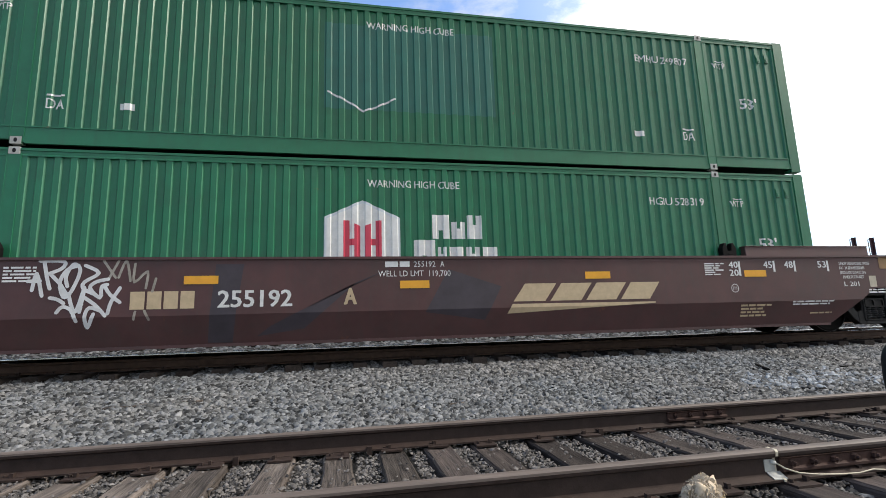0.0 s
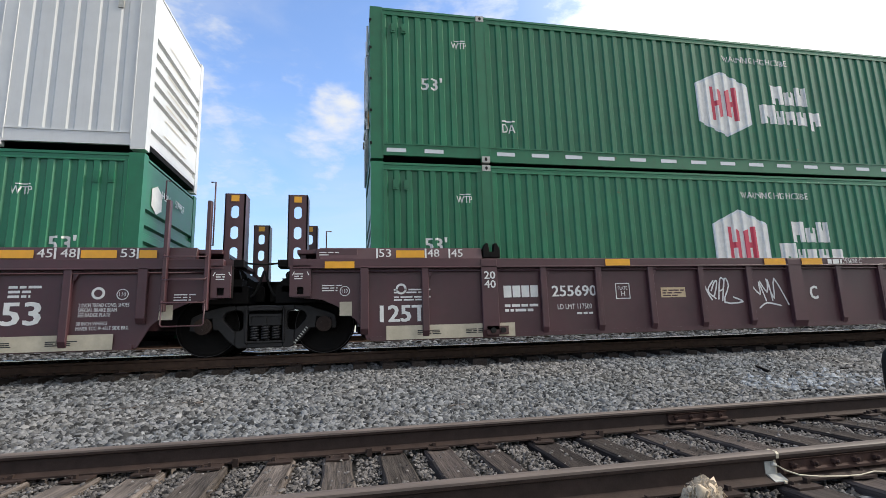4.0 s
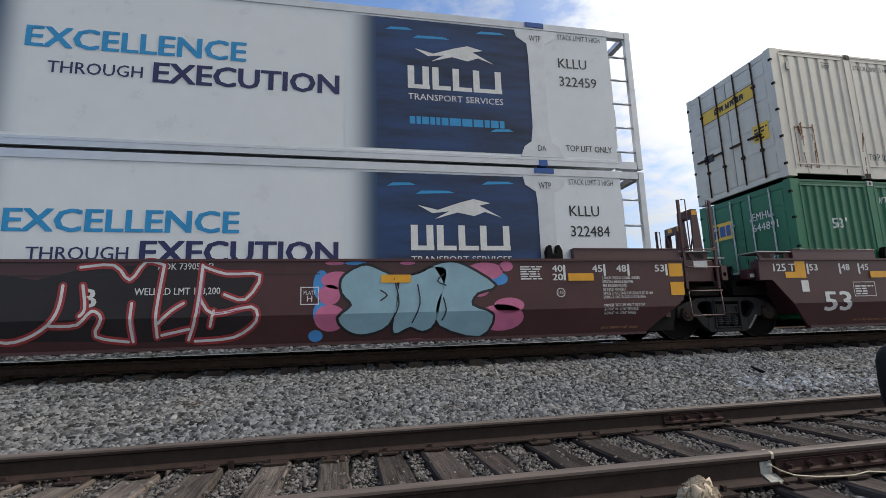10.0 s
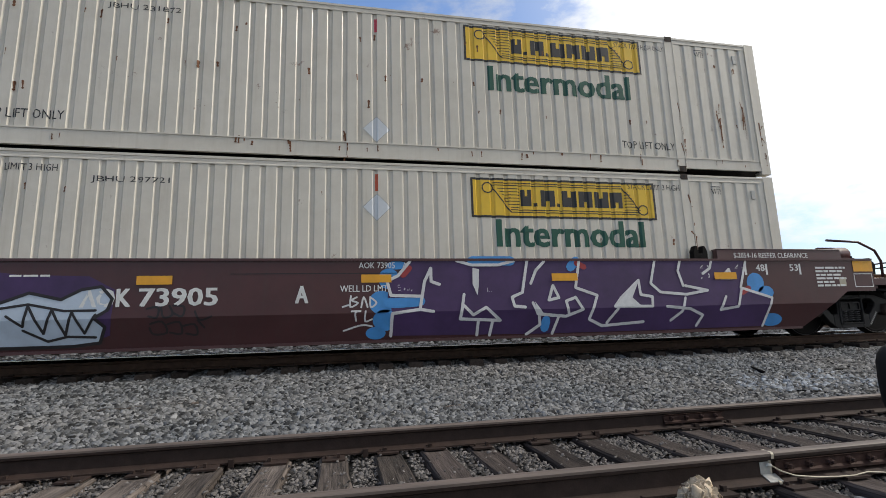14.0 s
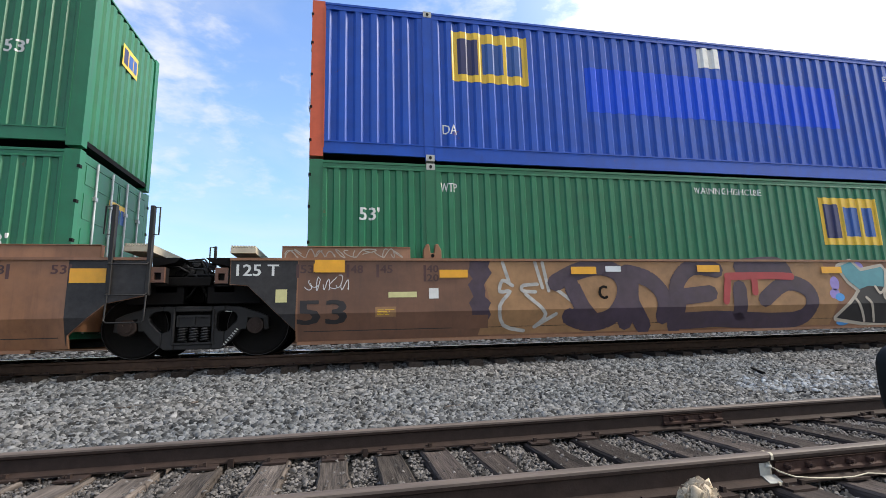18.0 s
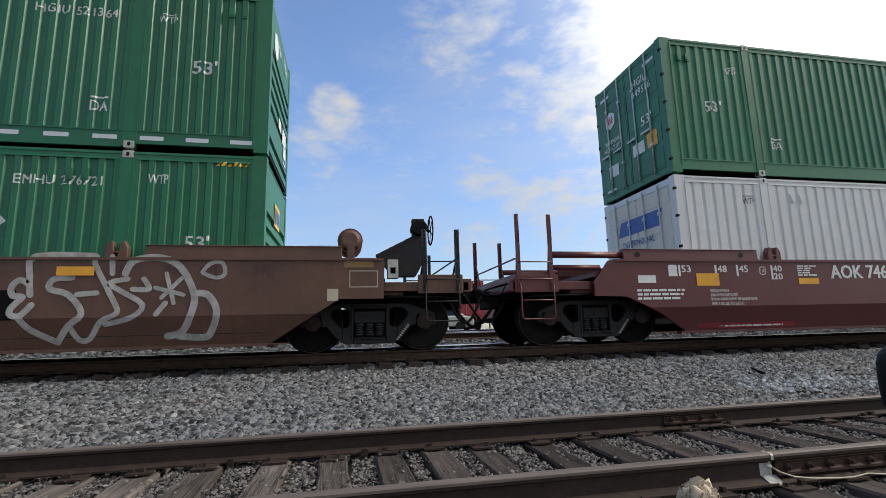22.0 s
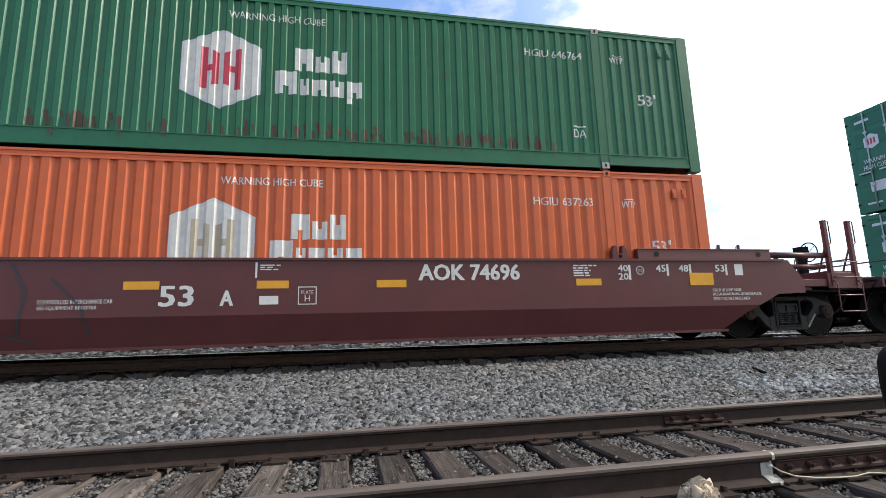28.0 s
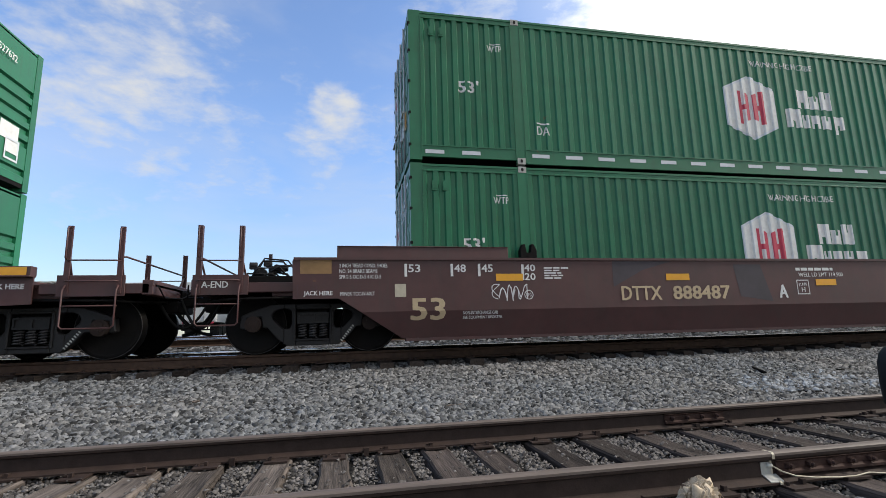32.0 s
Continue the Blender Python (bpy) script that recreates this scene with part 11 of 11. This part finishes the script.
b.mark(brush([curved(s) for s in [[(3.77, 0.67), (3.75, 0.13)], [(4.05, 0.67), (4.1, 0.125)], [(4.54, 0.97), (4.45, 0.66), (4.74, 0.35), (4.72, 0.125)], [(4.71, 0.66), (4.59, 0.47), (4.67, 0.33), (4.81, 0.5), (4.71, 0.66)], [(5.24, 1.1), (5.39, 0.76), (5.39, 0.33), (5.31, 0.125)], [(5.67, 0.97), (5.53, 0.54), (5.6, 0.125)], [(6.26, 0.85), (5.96, 0.91), (5.84, 0.48), (6.2, 0.48), (6.13, 0.69)], [(6.54, 0.96), (6.7, 0.69), (6.5, 0.31), (6.59, 0.125)], [(6.42, 0.85), (6.57, 0.96)], [(7.19, 1.18), (6.93, 0.52), (6.63, 0.31)], [(7.33, 0.79), (7.19, 0.46), (7.37, 0.46), (7.33, 0.79)]]], 0.04), "chalk", 0.014, "graffiti_line")
b.mark(brush([curved(s) for s in [[(2.78, 0.17), (2.84, 0.33), (2.93, 0.17), (2.97, 0.35)], [(3.19, 0.36), (3.06, 0.32), (3.06, 0.19), (3.2, 0.18)], [(3.07, 0.26), (3.18, 0.26)], [(3.33, 0.36), (3.3, 0.16)], [(3.48, 0.35), (3.44, 0.16)], [(3.32, 0.26), (3.47, 0.25)]]], 0.04), "chalk", 0.008, "graffiti_tag")
d.mark(brush([[(-3.4, 1.3), (-3.2, 0.9), (-3.3, 0.3)], [(-2.9, 1.1), (-2.5, 0.7), (-2.4, 0.3)], [(-3.45, 0.3), (-3.1, 0.2)]], 0.045), "oldblue", 0.005, "graffiti_tag")
swift_container(213.45, LOW)
hub_container(213.45, HIGH, "HGIU 649516")
hub_container(232.95, LOW, "HGIU 647452", house=True)
hub_container(232.95, HIGH, "HGIU 650921")
hub_container(253.02, LOW, "HGIU 637263", "orange", "orange", house=True)
c = hub_container(253.02, HIGH, "HGIU 646764")
rr = random.Random(9)
c.mark([p for i in range(85) for p in (lambda a, b: stroke([(a, b), (a + 0.02, b - rr.uniform(0.06, 0.24))], rr.uniform(0.03, 0.075), 0.4))(rr.uniform(-3.6, 5), rr.choice((0.42, 0.48, 0.55)))], "umber", 0.006, "rust_streak")
# car 14: open ribbed brown
car = Car(276.41, "open", "brown", "coupler", "coupler", "brown rib-sided well car scrawled with pale graffiti", "well cars")
chord = -1.50
for s in (-1, 1):
    for a, t in ((8.1, "53"), (7.35, "48")):
        car.mark(rect(s * a - 0.014, 1.12, 0.028, 0.13), None, y=chord, name="tick")
        car.text(t, s * a + (0.03 if s < 0 else -0.21), 1.135, 0.18, 0.11, None, y=chord)
    car.text("40|20", s * 6.1 - 0.2, 1.125, 0.42, 0.12, None, y=chord - 0.016)
for a in (-6.69, -4.51, -2.36, -0.21, 1.94, 4.10, 6.25):
    car.amber([a], 1.13, 0.48, 0.13, chord)
for s in (-1, 1):
    car.amber([min(s * 8.9, s * 9.85)], 1.13, 0.95, 0.13, chord)
car.text("53", -7.42, 0.30, 0.76, 0.46, "tan", 0.05)
car.text("AOK", -5.47, 0.55, 0.57, 0.2, "tan", 0.04)
car.text("73105", -4.29, 0.54, 0.87, 0.21, "tan", 0.04)
car.text("LD LMT 175500", -2.76, 0.47, 0.96, 0.09, None, 0.01)
car.text("LT WT 49500", -2.76, 0.34, 0.96, 0.09, None, 0.01)
car.text("IL 53-2", -1.05, 0.48, 0.38, 0.09, None, 0.01)
car.text("IW 8-8", -1.05, 0.35, 0.38, 0.09, None, 0.01)
car.print_(-8.2, 0.5, 0.5, 0.24, 3, 3)
for k, (x, z, w, h, n, wide) in enumerate(((-5.86, 0.78, 1.1, 0.22, 4, 0.022), (-5.86, 0.16, 1.15, 0.3, 5, 0.022), (-4.35, 0.76, 1.2, 0.26, 6, 0.03), (-2.85, 0.65, 1.1, 0.3, 3, 0.05), (-6.5, 0.4, 0.35, 0.5, 4, 0.012),
                                           (-0.75, 0.2, 0.4, 0.3, 3, 0.022), (3.5, 0.1, 0.6, 0.2, 4, 0.022), (4.8, 0.08, 0.8, 0.18, 4, 0.02))):
    car.scrawl(x, z, w, h, n, 80 + k, "scrawl", wide)
for line, x, z, w, h in (("HALLOWS", 6.2, 0.86, 1.02, 0.16), ("TO", 6.32, 0.64, 0.34, 0.13), ("CHS", 6.21, 0.38, 0.56, 0.19), ("2015", 7.36, 0.82, 0.6, 0.18)):
    car.text(line, x, z, w, h, "scrawl", 0.0, 0.1, lift=0.006)
car.mark(brush([[(-4.48, 0.12), (-4.63, 0.3), (-4.6, 0.45), (-4.48, 0.38), (-4.36, 0.46), (-4.33, 0.3), (-4.48, 0.12)]], 0.02), "chalk", 0.006, "graffiti_tag")
for k, a in enumerate((-0.9, 0.7, 2.3, 4.7)):
    car.scrawl(a, 1.14, 0.7, 0.1, 5, 100 + k, "scrawl", 0.02, chord)
car.mark(brush([curved(s) for s in [[(0.05, 0.96), (0.43, 0.7), (0.11, 0.45), (0.1, 0.31)], [(0.25, 1.02), (0.82, 0.84), (0.47, 0.87)], [(0.83, 0.75), (0.37, 0.44), (0.94, 0.26), (0.63, 0.52), (1.28, 0.57)], [(0.6, 1.05), (0.98, 0.93), (1.11, 0.63)], [(0.93, 0.46), (1.13, 0.16), (1.33, 0.57)], [(0.13, 0.22), (0.53, 0.13)]]], 0.05), "scrawl", 0.006, "graffiti_tag")
car.mark(brush([curved(s) for s in [[(2.05, 1.04), (1.6, 0.59), (2.05, 0.16)], [(2.22, 1.01), (2.83, 0.54), (2.31, 0.1)], [(2.23, 0.91), (1.86, 0.65), (2.41, 0.76), (2.23, 0.91)], [(1.94, 0.67), (2.38, 0.67), (2.3, 0.28), (1.94, 0.67)]]], 0.045), "scrawl", 0.006, "graffiti_tag")
car.mark(brush([curved(s) for s in [[(3.56, 0.74), (3.68, 0.93), (3.43, 1.03), (3.16, 0.78), (3.5, 0.4), (4.0, 0.26), (4.16, 0.57), (3.81, 0.71), (3.5, 0.46), (3.13, 0.44)], [(4.13, 0.89), (4.42, 0.63), (4.38, 0.25), (4.0, 0.11)], [(3.16, 0.44), (3.13, 0.16)]]], 0.055), "scrawl", 0.006, "graffiti_tag")
car.mark(brush([curved(s) for s in [[(4.69, 0.89), (4.77, 0.15)], [(5.3, 1.05), (4.99, 0.92), (5.0, 0.36), (5.2, 0.29), (5.26, 0.95), (4.98, 0.62)], [(5.38, 0.45), (5.63, 0.75), (5.93, 0.47), (5.81, 0.08)], [(5.38, 0.45), (5.72, 0.31)]]], 0.05), "scrawl", 0.006, "graffiti_tag")
plate_h(car, 0.55, 0.62)
car.mark(frame_lines(6.95, 0.35, 0.5, 0.3, 0.03), "letter", name="ring_mark")
car.mark(rect(8.45, 0.5, 0.16, 0.2), "pale", name="data_plate")
car.brake_gear(-1, shift=-0.28, lift=0.19, side=-0.2)
car.pipes(-1, 0.35, -0.1)
for q in (-9.85, 9.3):
    car.text("JACK HERE", q, 0.93, 0.5, 0.1, None, 0.03, y=-1.43)
hub_container(276.41, 0.15, "HGIU 530936")
hub_container(276.41, 0.15 + TALL + 0.04, "HGIU 527632", tape=True)
# car 15
car = Car(299.83, "smooth", "brown", "coupler", "coupler", BROWN, "well cars")
ticks(car, (-1,))
car.text("A-END", -11.30, 0.95, 0.38, 0.10, None, 0.03, y=-1.425)
car.text("JACK HERE", -9.80, 0.79, 0.44, 0.09, None, 0.03)
car.pipes(-1, 0.7, 0.0)
car.text("53", -8.13, 0.39, 0.58, 0.36, "tan", 0.05)
car.text("DTTX", -4.36, 0.66, 0.8, 0.25, "tan", 0.03)
car.text("888487", -3.33, 0.66, 1.2, 0.25, "tan", 0.035)
car.text("A", -1.05, 0.66, 0.2, 0.25, "letter", 0.04)
plate_h(car, -0.62, 0.72)
for q, z in ((-6.67, 1.02), (-3.44, 1.01), (-0.17, 0.89)):
    car.amber([q], z, 0.48, 0.12)
for k, (line, w) in enumerate((("2 INCH TREAD COND. SHOES", 0.76), ("NO. 24 BRAKE BEAMS", 0.6), ("SPRG 6 OC D-5 4 IC D-5", 0.66))):
    car.text(line, -9.26, 1.25 - 0.09 * k, w, 0.062, None, 0.02)
car.text("MINER TCC-IV-60LT", -9.24, 0.80, 0.54, 0.06, None, 0.02)
car.text("NON-INTERCHANGE CAR", -7.26, 0.47, 0.6, 0.055, None, 0.02)
car.text("SEE EQUIPMENT REGISTER", -7.26, 0.39, 0.68, 0.055, None, 0.02)
car.text("WELL LD LMT 119,500", -0.55, 1.05, 1.05, 0.09, None, 0.02)
for a in ((-5.8, 1.05, 0.45, 0.22, 5), (-0.6, 1.18, 0.9, 0.1, 1)):
    car.print_(*a, seed=int(a[0] * 5))
ring(car, -6.1, 0.78)
car.mark(rect(-8.38, 0.77, 0.18, 0.21), "pale", name="data_plate")
car.mark(rect(-9.86, 1.15, 0.48, 0.22), "gold", 0.006, "faded_tape")
car.mark(frame_lines(-9.9, 0.8, 0.3, 0.18, 0.012), "plum", name="ring_mark")
car.scrawl(-6.75, 0.66, 0.62, 0.3, 5, 110, "chalk", 0.015)
car.mark([[(-4.5, 0.9), (-3.9, 1.2), (-3.3, 1.36), (-4.5, 1.36)], [(-1.9, 0.7), (-1.2, 0.6), (-1.4, 1.3), (-2.0, 1.3)]], "oldblue", 0.002, "faded_overspray")
hub_container(299.83, LOW, "HGIU 522997")
hub_container(299.83, HIGH, "HGIU 525585", tape=True)


# ---- small things by the siding ----
def fibre_clump():
    o = thing("straw_clump", pose(1.85, 2.42, -0.75) @ Matrix.Scale(0.84, 4), "ragged clump of straw-coloured fibre beside the rail", "fibre clump")
    r = random.Random(3)
    core = Shape()
    n, m = 16, 9
    for i in range(m):
        a = math.pi * i / (m - 1) * 0.5
        for j in range(n):
            b = 2 * math.pi * j / n
            k = 1 + 0.7 * noise.noise((2 * math.cos(b), 2 * math.sin(b), 3 * a))
            core.v.append((0.12 * k * math.cos(a) * math.cos(b), 0.09 * k * math.cos(a) * math.sin(b), 0.17 * k * math.sin(a)))
    core.f = [(i * n + j, i * n + (j + 1) % n, (i + 1) * n + (j + 1) % n, (i + 1) * n + j) for i in range(m - 1) for j in range(n)]
    core.smooth = [True] * len(core.f)
    part("core", core, "rag", o)
    tuft = Shape()
    for i in range(500):
        a, b = r.uniform(0, 6.283), r.uniform(0.05, 1.3)
        p = Vector((0.115 * math.cos(b) * math.cos(a), 0.08 * math.cos(b) * math.sin(a), 0.15 * math.sin(b)))
        d = Vector((p.x * 2 + r.uniform(-0.4, 0.6), p.y * 2 + r.uniform(-0.3, 0.3), r.uniform(-0.5, 0.5))).normalized()
        q = p + d * r.uniform(0.02, 0.07)
        tuft.tube([p, p.lerp(q, 0.5) + Vector((r.uniform(-0.02, 0.02), 0, r.uniform(0, 0.03))), q - Vector((0, 0, 0.02))], r.uniform(0.0015, 0.004), 3)
    tagged(part("fibre", tuft, "rag", o), kind="stuff")
    flakes = Shape()
    for i in range(90):
        a, b = r.uniform(0, 6.283), r.uniform(0.0, 1.5)
        p = Vector((0.11 * math.cos(b) * math.cos(a), 0.08 * math.cos(b) * math.sin(a), 0.16 * math.sin(b)))
        d = Vector((0.35 + p.x * 3, -0.25, 0.5 - p.x * 9 + r.uniform(-0.3, 0.3))).normalized()
        side = d.cross(Vector((r.uniform(-1, 1), r.uniform(-1, 1), r.uniform(-1, 1)))).normalized()
        up = d.cross(side) * 0.002
        k, w = r.uniform(0.025, 0.06), r.uniform(0.012, 0.028)
        base, mid, tip = p - d * 0.03, p + d * k * 0.5 + Vector((0, 0, r.uniform(-0.01, 0.015))), p + d * k
        ring = [base - side * w, base + side * w, mid + side * w * 0.9, tip + side * w * r.uniform(0.3, 0.8), tip - side * w * r.uniform(0.3, 0.8), mid - side * w]
        flakes.add([tuple(q + up) for q in ring] + [tuple(q - up) for q in ring], [(0, 1, 2, 5), (5, 2, 3, 4), (6, 11, 8, 7), (11, 10, 9, 8), (0, 6, 7, 1), (1, 7, 8, 2), (2, 8, 9, 3), (3, 9, 10, 4), (4, 10, 11, 5), (5, 11, 6, 0)])
    tagged(part("flake_layer", flakes, "rag", o, "torn papery flakes"), kind="stuff")
    part("rope_end", Shape().tube([(-0.26, 0.03, 0.035), (-0.16, 0.02, 0.045), (-0.08, 0.01, 0.07)], 0.012, 7), "letter", o, "frayed white rope end")
    copy_thing(o, pose(1.02, 2.40, -0.795, 0, 0, 200) @ Matrix.Scale(0.8, 4))


def wire_and_post():
    o = thing("bond_wire", pose(0, 0, 0), "white bond wire lying along the siding rail", "wire")
    y = RAIL_Y - 1.505
    part("wire", Shape().tube([(2.50, y - 0.02, RAIL_Z - 0.075), (2.53, y - 0.06, RAIL_Z - 0.10), (2.60, y - 0.08, RAIL_Z - 0.125), (2.74, y - 0.08, RAIL_Z - 0.145), (2.90, y - 0.085, RAIL_Z - 0.155), (3.03, y - 0.08, RAIL_Z - 0.16), (3.14, y - 0.075, RAIL_Z - 0.15), (3.3, y - 0.09, RAIL_Z - 0.165), (4.2, y - 0.10, RAIL_Z - 0.20), (5.0, y - 0.12, RAIL_Z - 0.21)], 0.0045, 6), "pale", o)
    part("clamp", Shape().tube([(2.47, y - 0.015, RAIL_Z - 0.070), (2.50, y - 0.022, RAIL_Z - 0.075)], 0.012, 7), "casting", o)
    part("paint_splash", Shape().box(2.43, 2.50, y - 0.0135, y - 0.0095, RAIL_Z - 0.125, RAIL_Z - 0.055).prism([(y - 0.013, RAIL_Z - 0.133), (y - 0.0135, RAIL_Z - 0.125), (y - 0.066, RAIL_Z - 0.152), (y - 0.066, RAIL_Z - 0.158)], 2.44, 2.53), "casting", near, "grey-white paint on the rail web")
    part("rail_joint_shim", Shape().prism([(a + (a - y) * 0.1, b + 0.003) for a, b in rail_profile(y, RAIL_Z)], 2.495, 2.512), "pale", near, "pale insulating shim between the rail ends")


def debris():
    r = random.Random(8)
    for x, y, long, turn, w in ((6.35, 6.7, 1.0, 62, 0.026), (7.6, 6.3, 0.34, 12, 0.022), (5.9, 5.2, 0.55, -28, 0.016), (6.6, 5.9, 0.5, 20, 0.014), (-2.6, 6.3, 0.55, 6, 0.018), (-1.9, 6.4, 0.35, -16, 0.015), (1.2, 5.6, 0.3, 30, 0.014)):
        o = thing("stick", pose(x, y, ground_z(y) + 0.025, 0, r.uniform(-4, 4), turn), "dark weathered stick lying on the ballast", "stick", "debris on the ballast")
        part("wood", Shape().tube([(-long / 2, 0, 0), (-long / 6, r.uniform(-0.02, 0.02), 0.012), (long / 5, r.uniform(-0.02, 0.02), 0.0), (long / 2, 0, 0.01)], w, 6), "black" if x > 3 else "tie", o)


def door_mirror():
    """The dark rounded edge of a parked car's mirror, on its stalk."""
    o = thing("car_door_mirror", pose(1.092, 0.74, 0.118), "black plastic car door mirror on a stalk", "car mirror")
    s = Shape()
    n, m = 24, 12
    for i in range(m + 1):
        a = -math.pi / 2 + math.pi * i / m
        for j in range(n):
            b = 2 * math.pi * j / n
            sq = lambda v: math.copysign(abs(v) ** 0.55, v)
            s.v.append((0.085 * sq(math.cos(a)) * sq(math.cos(b)), 0.05 * sq(math.cos(a)) * sq(math.sin(b)), 0.078 * sq(math.sin(a))))
    s.f = [(i * n + j, i * n + (j + 1) % n, (i + 1) * n + (j + 1) % n, (i + 1) * n + j) for i in range(m) for j in range(n)]
    s.smooth = [True] * len(s.f)
    part("housing", s, "rubber", o)
    part("stalk", Shape().tube([(0.05, 0, -0.03), (0.12, -0.02, -0.10), (0.16, -0.05, -0.35), (0.16, -0.05, -0.88)], 0.02, 10), "rubber", o)


def trailers():
    """A row of trailers backed up side by side beyond the tracks."""
    for i in range(-6, 9):
        x, paint = 5.74 + 4.12 * i, "crimson" if i == 1 else "orange" if i == 6 else ("white", "reefer")[i % 2]
        label = {"white": "white box trailer with red marks on its doors", "reefer": "smooth white box trailer parked beyond the tracks", "crimson": "dark red box trailer with white blocks on its doors", "orange": "orange box trailer parked beyond the tracks"}[paint]
        o = thing("parked_trailer", pose(x, 38.0, ground_z(38)), label, "trailer", "parked trailers")
        part("body", Shape().box(-1.22, 1.22, 0.06, 13.6, 1.1, 4.05), paint, o)
        for s in (-1, 1):
            d = part("door", Shape().box(*sorted((s * 0.01, s * 1.18)), 0.0, 0.05, 1.2, 3.98), paint, o, "rear door leaf")
            part("locking_rod", Shape().tube([(s * 0.35, -0.02, 1.2), (s * 0.35, -0.02, 3.98)], 0.02, 6), "rod", d)
            part("tail_lamp", Shape().box(*sorted((s * 0.8, s * 1.05)), -0.02, 0.04, 1.0, 1.12), "red", o)
            part("mudflap", Shape().box(*sorted((s * 0.6, s * 1.15)), 0.9, 0.94, 0.25, 1.0), "rubber", o)
            for y in (1.6, 2.8):
                part("wheel", Shape().cyl((s * 0.92, y, 0.5), 0, 0.5, 0.5, 18), "rubber", o)
            part("landing_leg", Shape().box(*sorted((s * 0.75, s * 0.87)), 11.0, 11.12, 0.0, 1.0), "black", o)
        part("bumper", Shape().box(-1.1, 1.1, 0.0, 0.1, 0.5, 0.62).box(-0.7, -0.6, 0.02, 0.08, 0.62, 1.1).box(0.6, 0.7, 0.02, 0.08, 0.62, 1.1), "black", o)
        part("chassis", Shape().box(-0.5, 0.5, 0.3, 13.2, 0.9, 1.1), "black", o)
        part("brand_mark", painted([p for k in range(4) for p in rect(-1.0 + 0.45 * k, 3.0, 0.34, 0.4, 0.08)], lambda q, k, m: 0.0, (), 0, 0.01), "letter" if paint in ("crimson", "orange") else "red", o)


def parked_car(x, y, paint, label):
    o = thing("parked_car", pose(x, y, ground_z(y)), label, "car", "parked cars")
    prof = [(-2.2, 0.35), (-2.25, 0.7), (-2.1, 0.88), (-1.2, 0.95), (-0.6, 1.0), (1.5, 1.0), (2.15, 0.92), (2.25, 0.65), (2.2, 0.32)]
    part("body", Shape().plate(prof, -0.88, 0.88), paint, o, "", 0.06)
    cab = part("cabin", Shape().plate([(-1.2, 0.94), (-0.5, 1.42), (0.9, 1.45), (1.75, 0.99)], -0.76, 0.76), paint, o, "", 0.05)
    part("side_window", Shape().plate([(-0.95, 1.0), (-0.42, 1.37), (0.85, 1.39), (1.4, 1.02)], -0.775, -0.765), "navy", cab, "dark side window")
    for wx in (-1.35, 1.35):
        for wy in (-0.8, 0.8):
            part("wheel", Shape().cyl((wx, wy, 0.33), 1, 0.33, 0.22, 18), "rubber", o)


def yard_light():
    o = thing("yard_light", pose(1.85, 60, ground_z(60)), "tall grey pole with a yard floodlight on top", "yard light")
    part("pole", Shape().cyl((0, 0, 3.5), 2, 0.09, 7.0, 10, 0.06), "casting", o)
    part("lamp_head", Shape().box(-0.1, 0.75, -0.2, 0.2, 6.75, 7.1), "black", o)


fibre_clump()
wire_and_post()
debris()
door_mirror()
trailers()
parked_car(11.6, 30, "blue", "blue saloon car parked beyond the tracks")
parked_car(16.6, 30.5, "white", "white saloon car parked beyond the tracks")
parked_car(5.6, 30.2, "casting", "grey saloon car parked beyond the tracks")
yard_light()
for x in (-8.75, 10.72, 15.03, 34.65, 54.18, 73.45, 77.7, 97.2, 116.8, 136.4, 140.6, 160.2, 179.9, 199.5, 203.6, 223.15, 242.95, 262.9, 266.6, 286.15, 290.15, 309.6):
    bogie(x)


# ---- what moves ----
def motions():
    for ob, x, y, z in MOVERS:
        walk(ob, [(t, pose(x + d, y, z)) for t, d in RUN])
    ts, ds = [r[0] for r in RUN], [r[1] for r in RUN]
    for w, sx, x in WHEELS:
        rows, turn = [], 0.0
        place = lambda t: x + float(np.interp(t, ts, ds))
        last = None
        for i in range(481):
            t = i / 15
            near = -16 < place(t) < 30
            if near or i in (0, 480):
                if near and last is not None:
                    turn = turn + (place(t) - place(last)) / 0.483
                last = t if near else None
                rows.append((t, Matrix.Translation((sx, 0, 0.483)) @ Matrix.Rotation(turn, 4, "Y")))
        walk(w, rows)


motions()
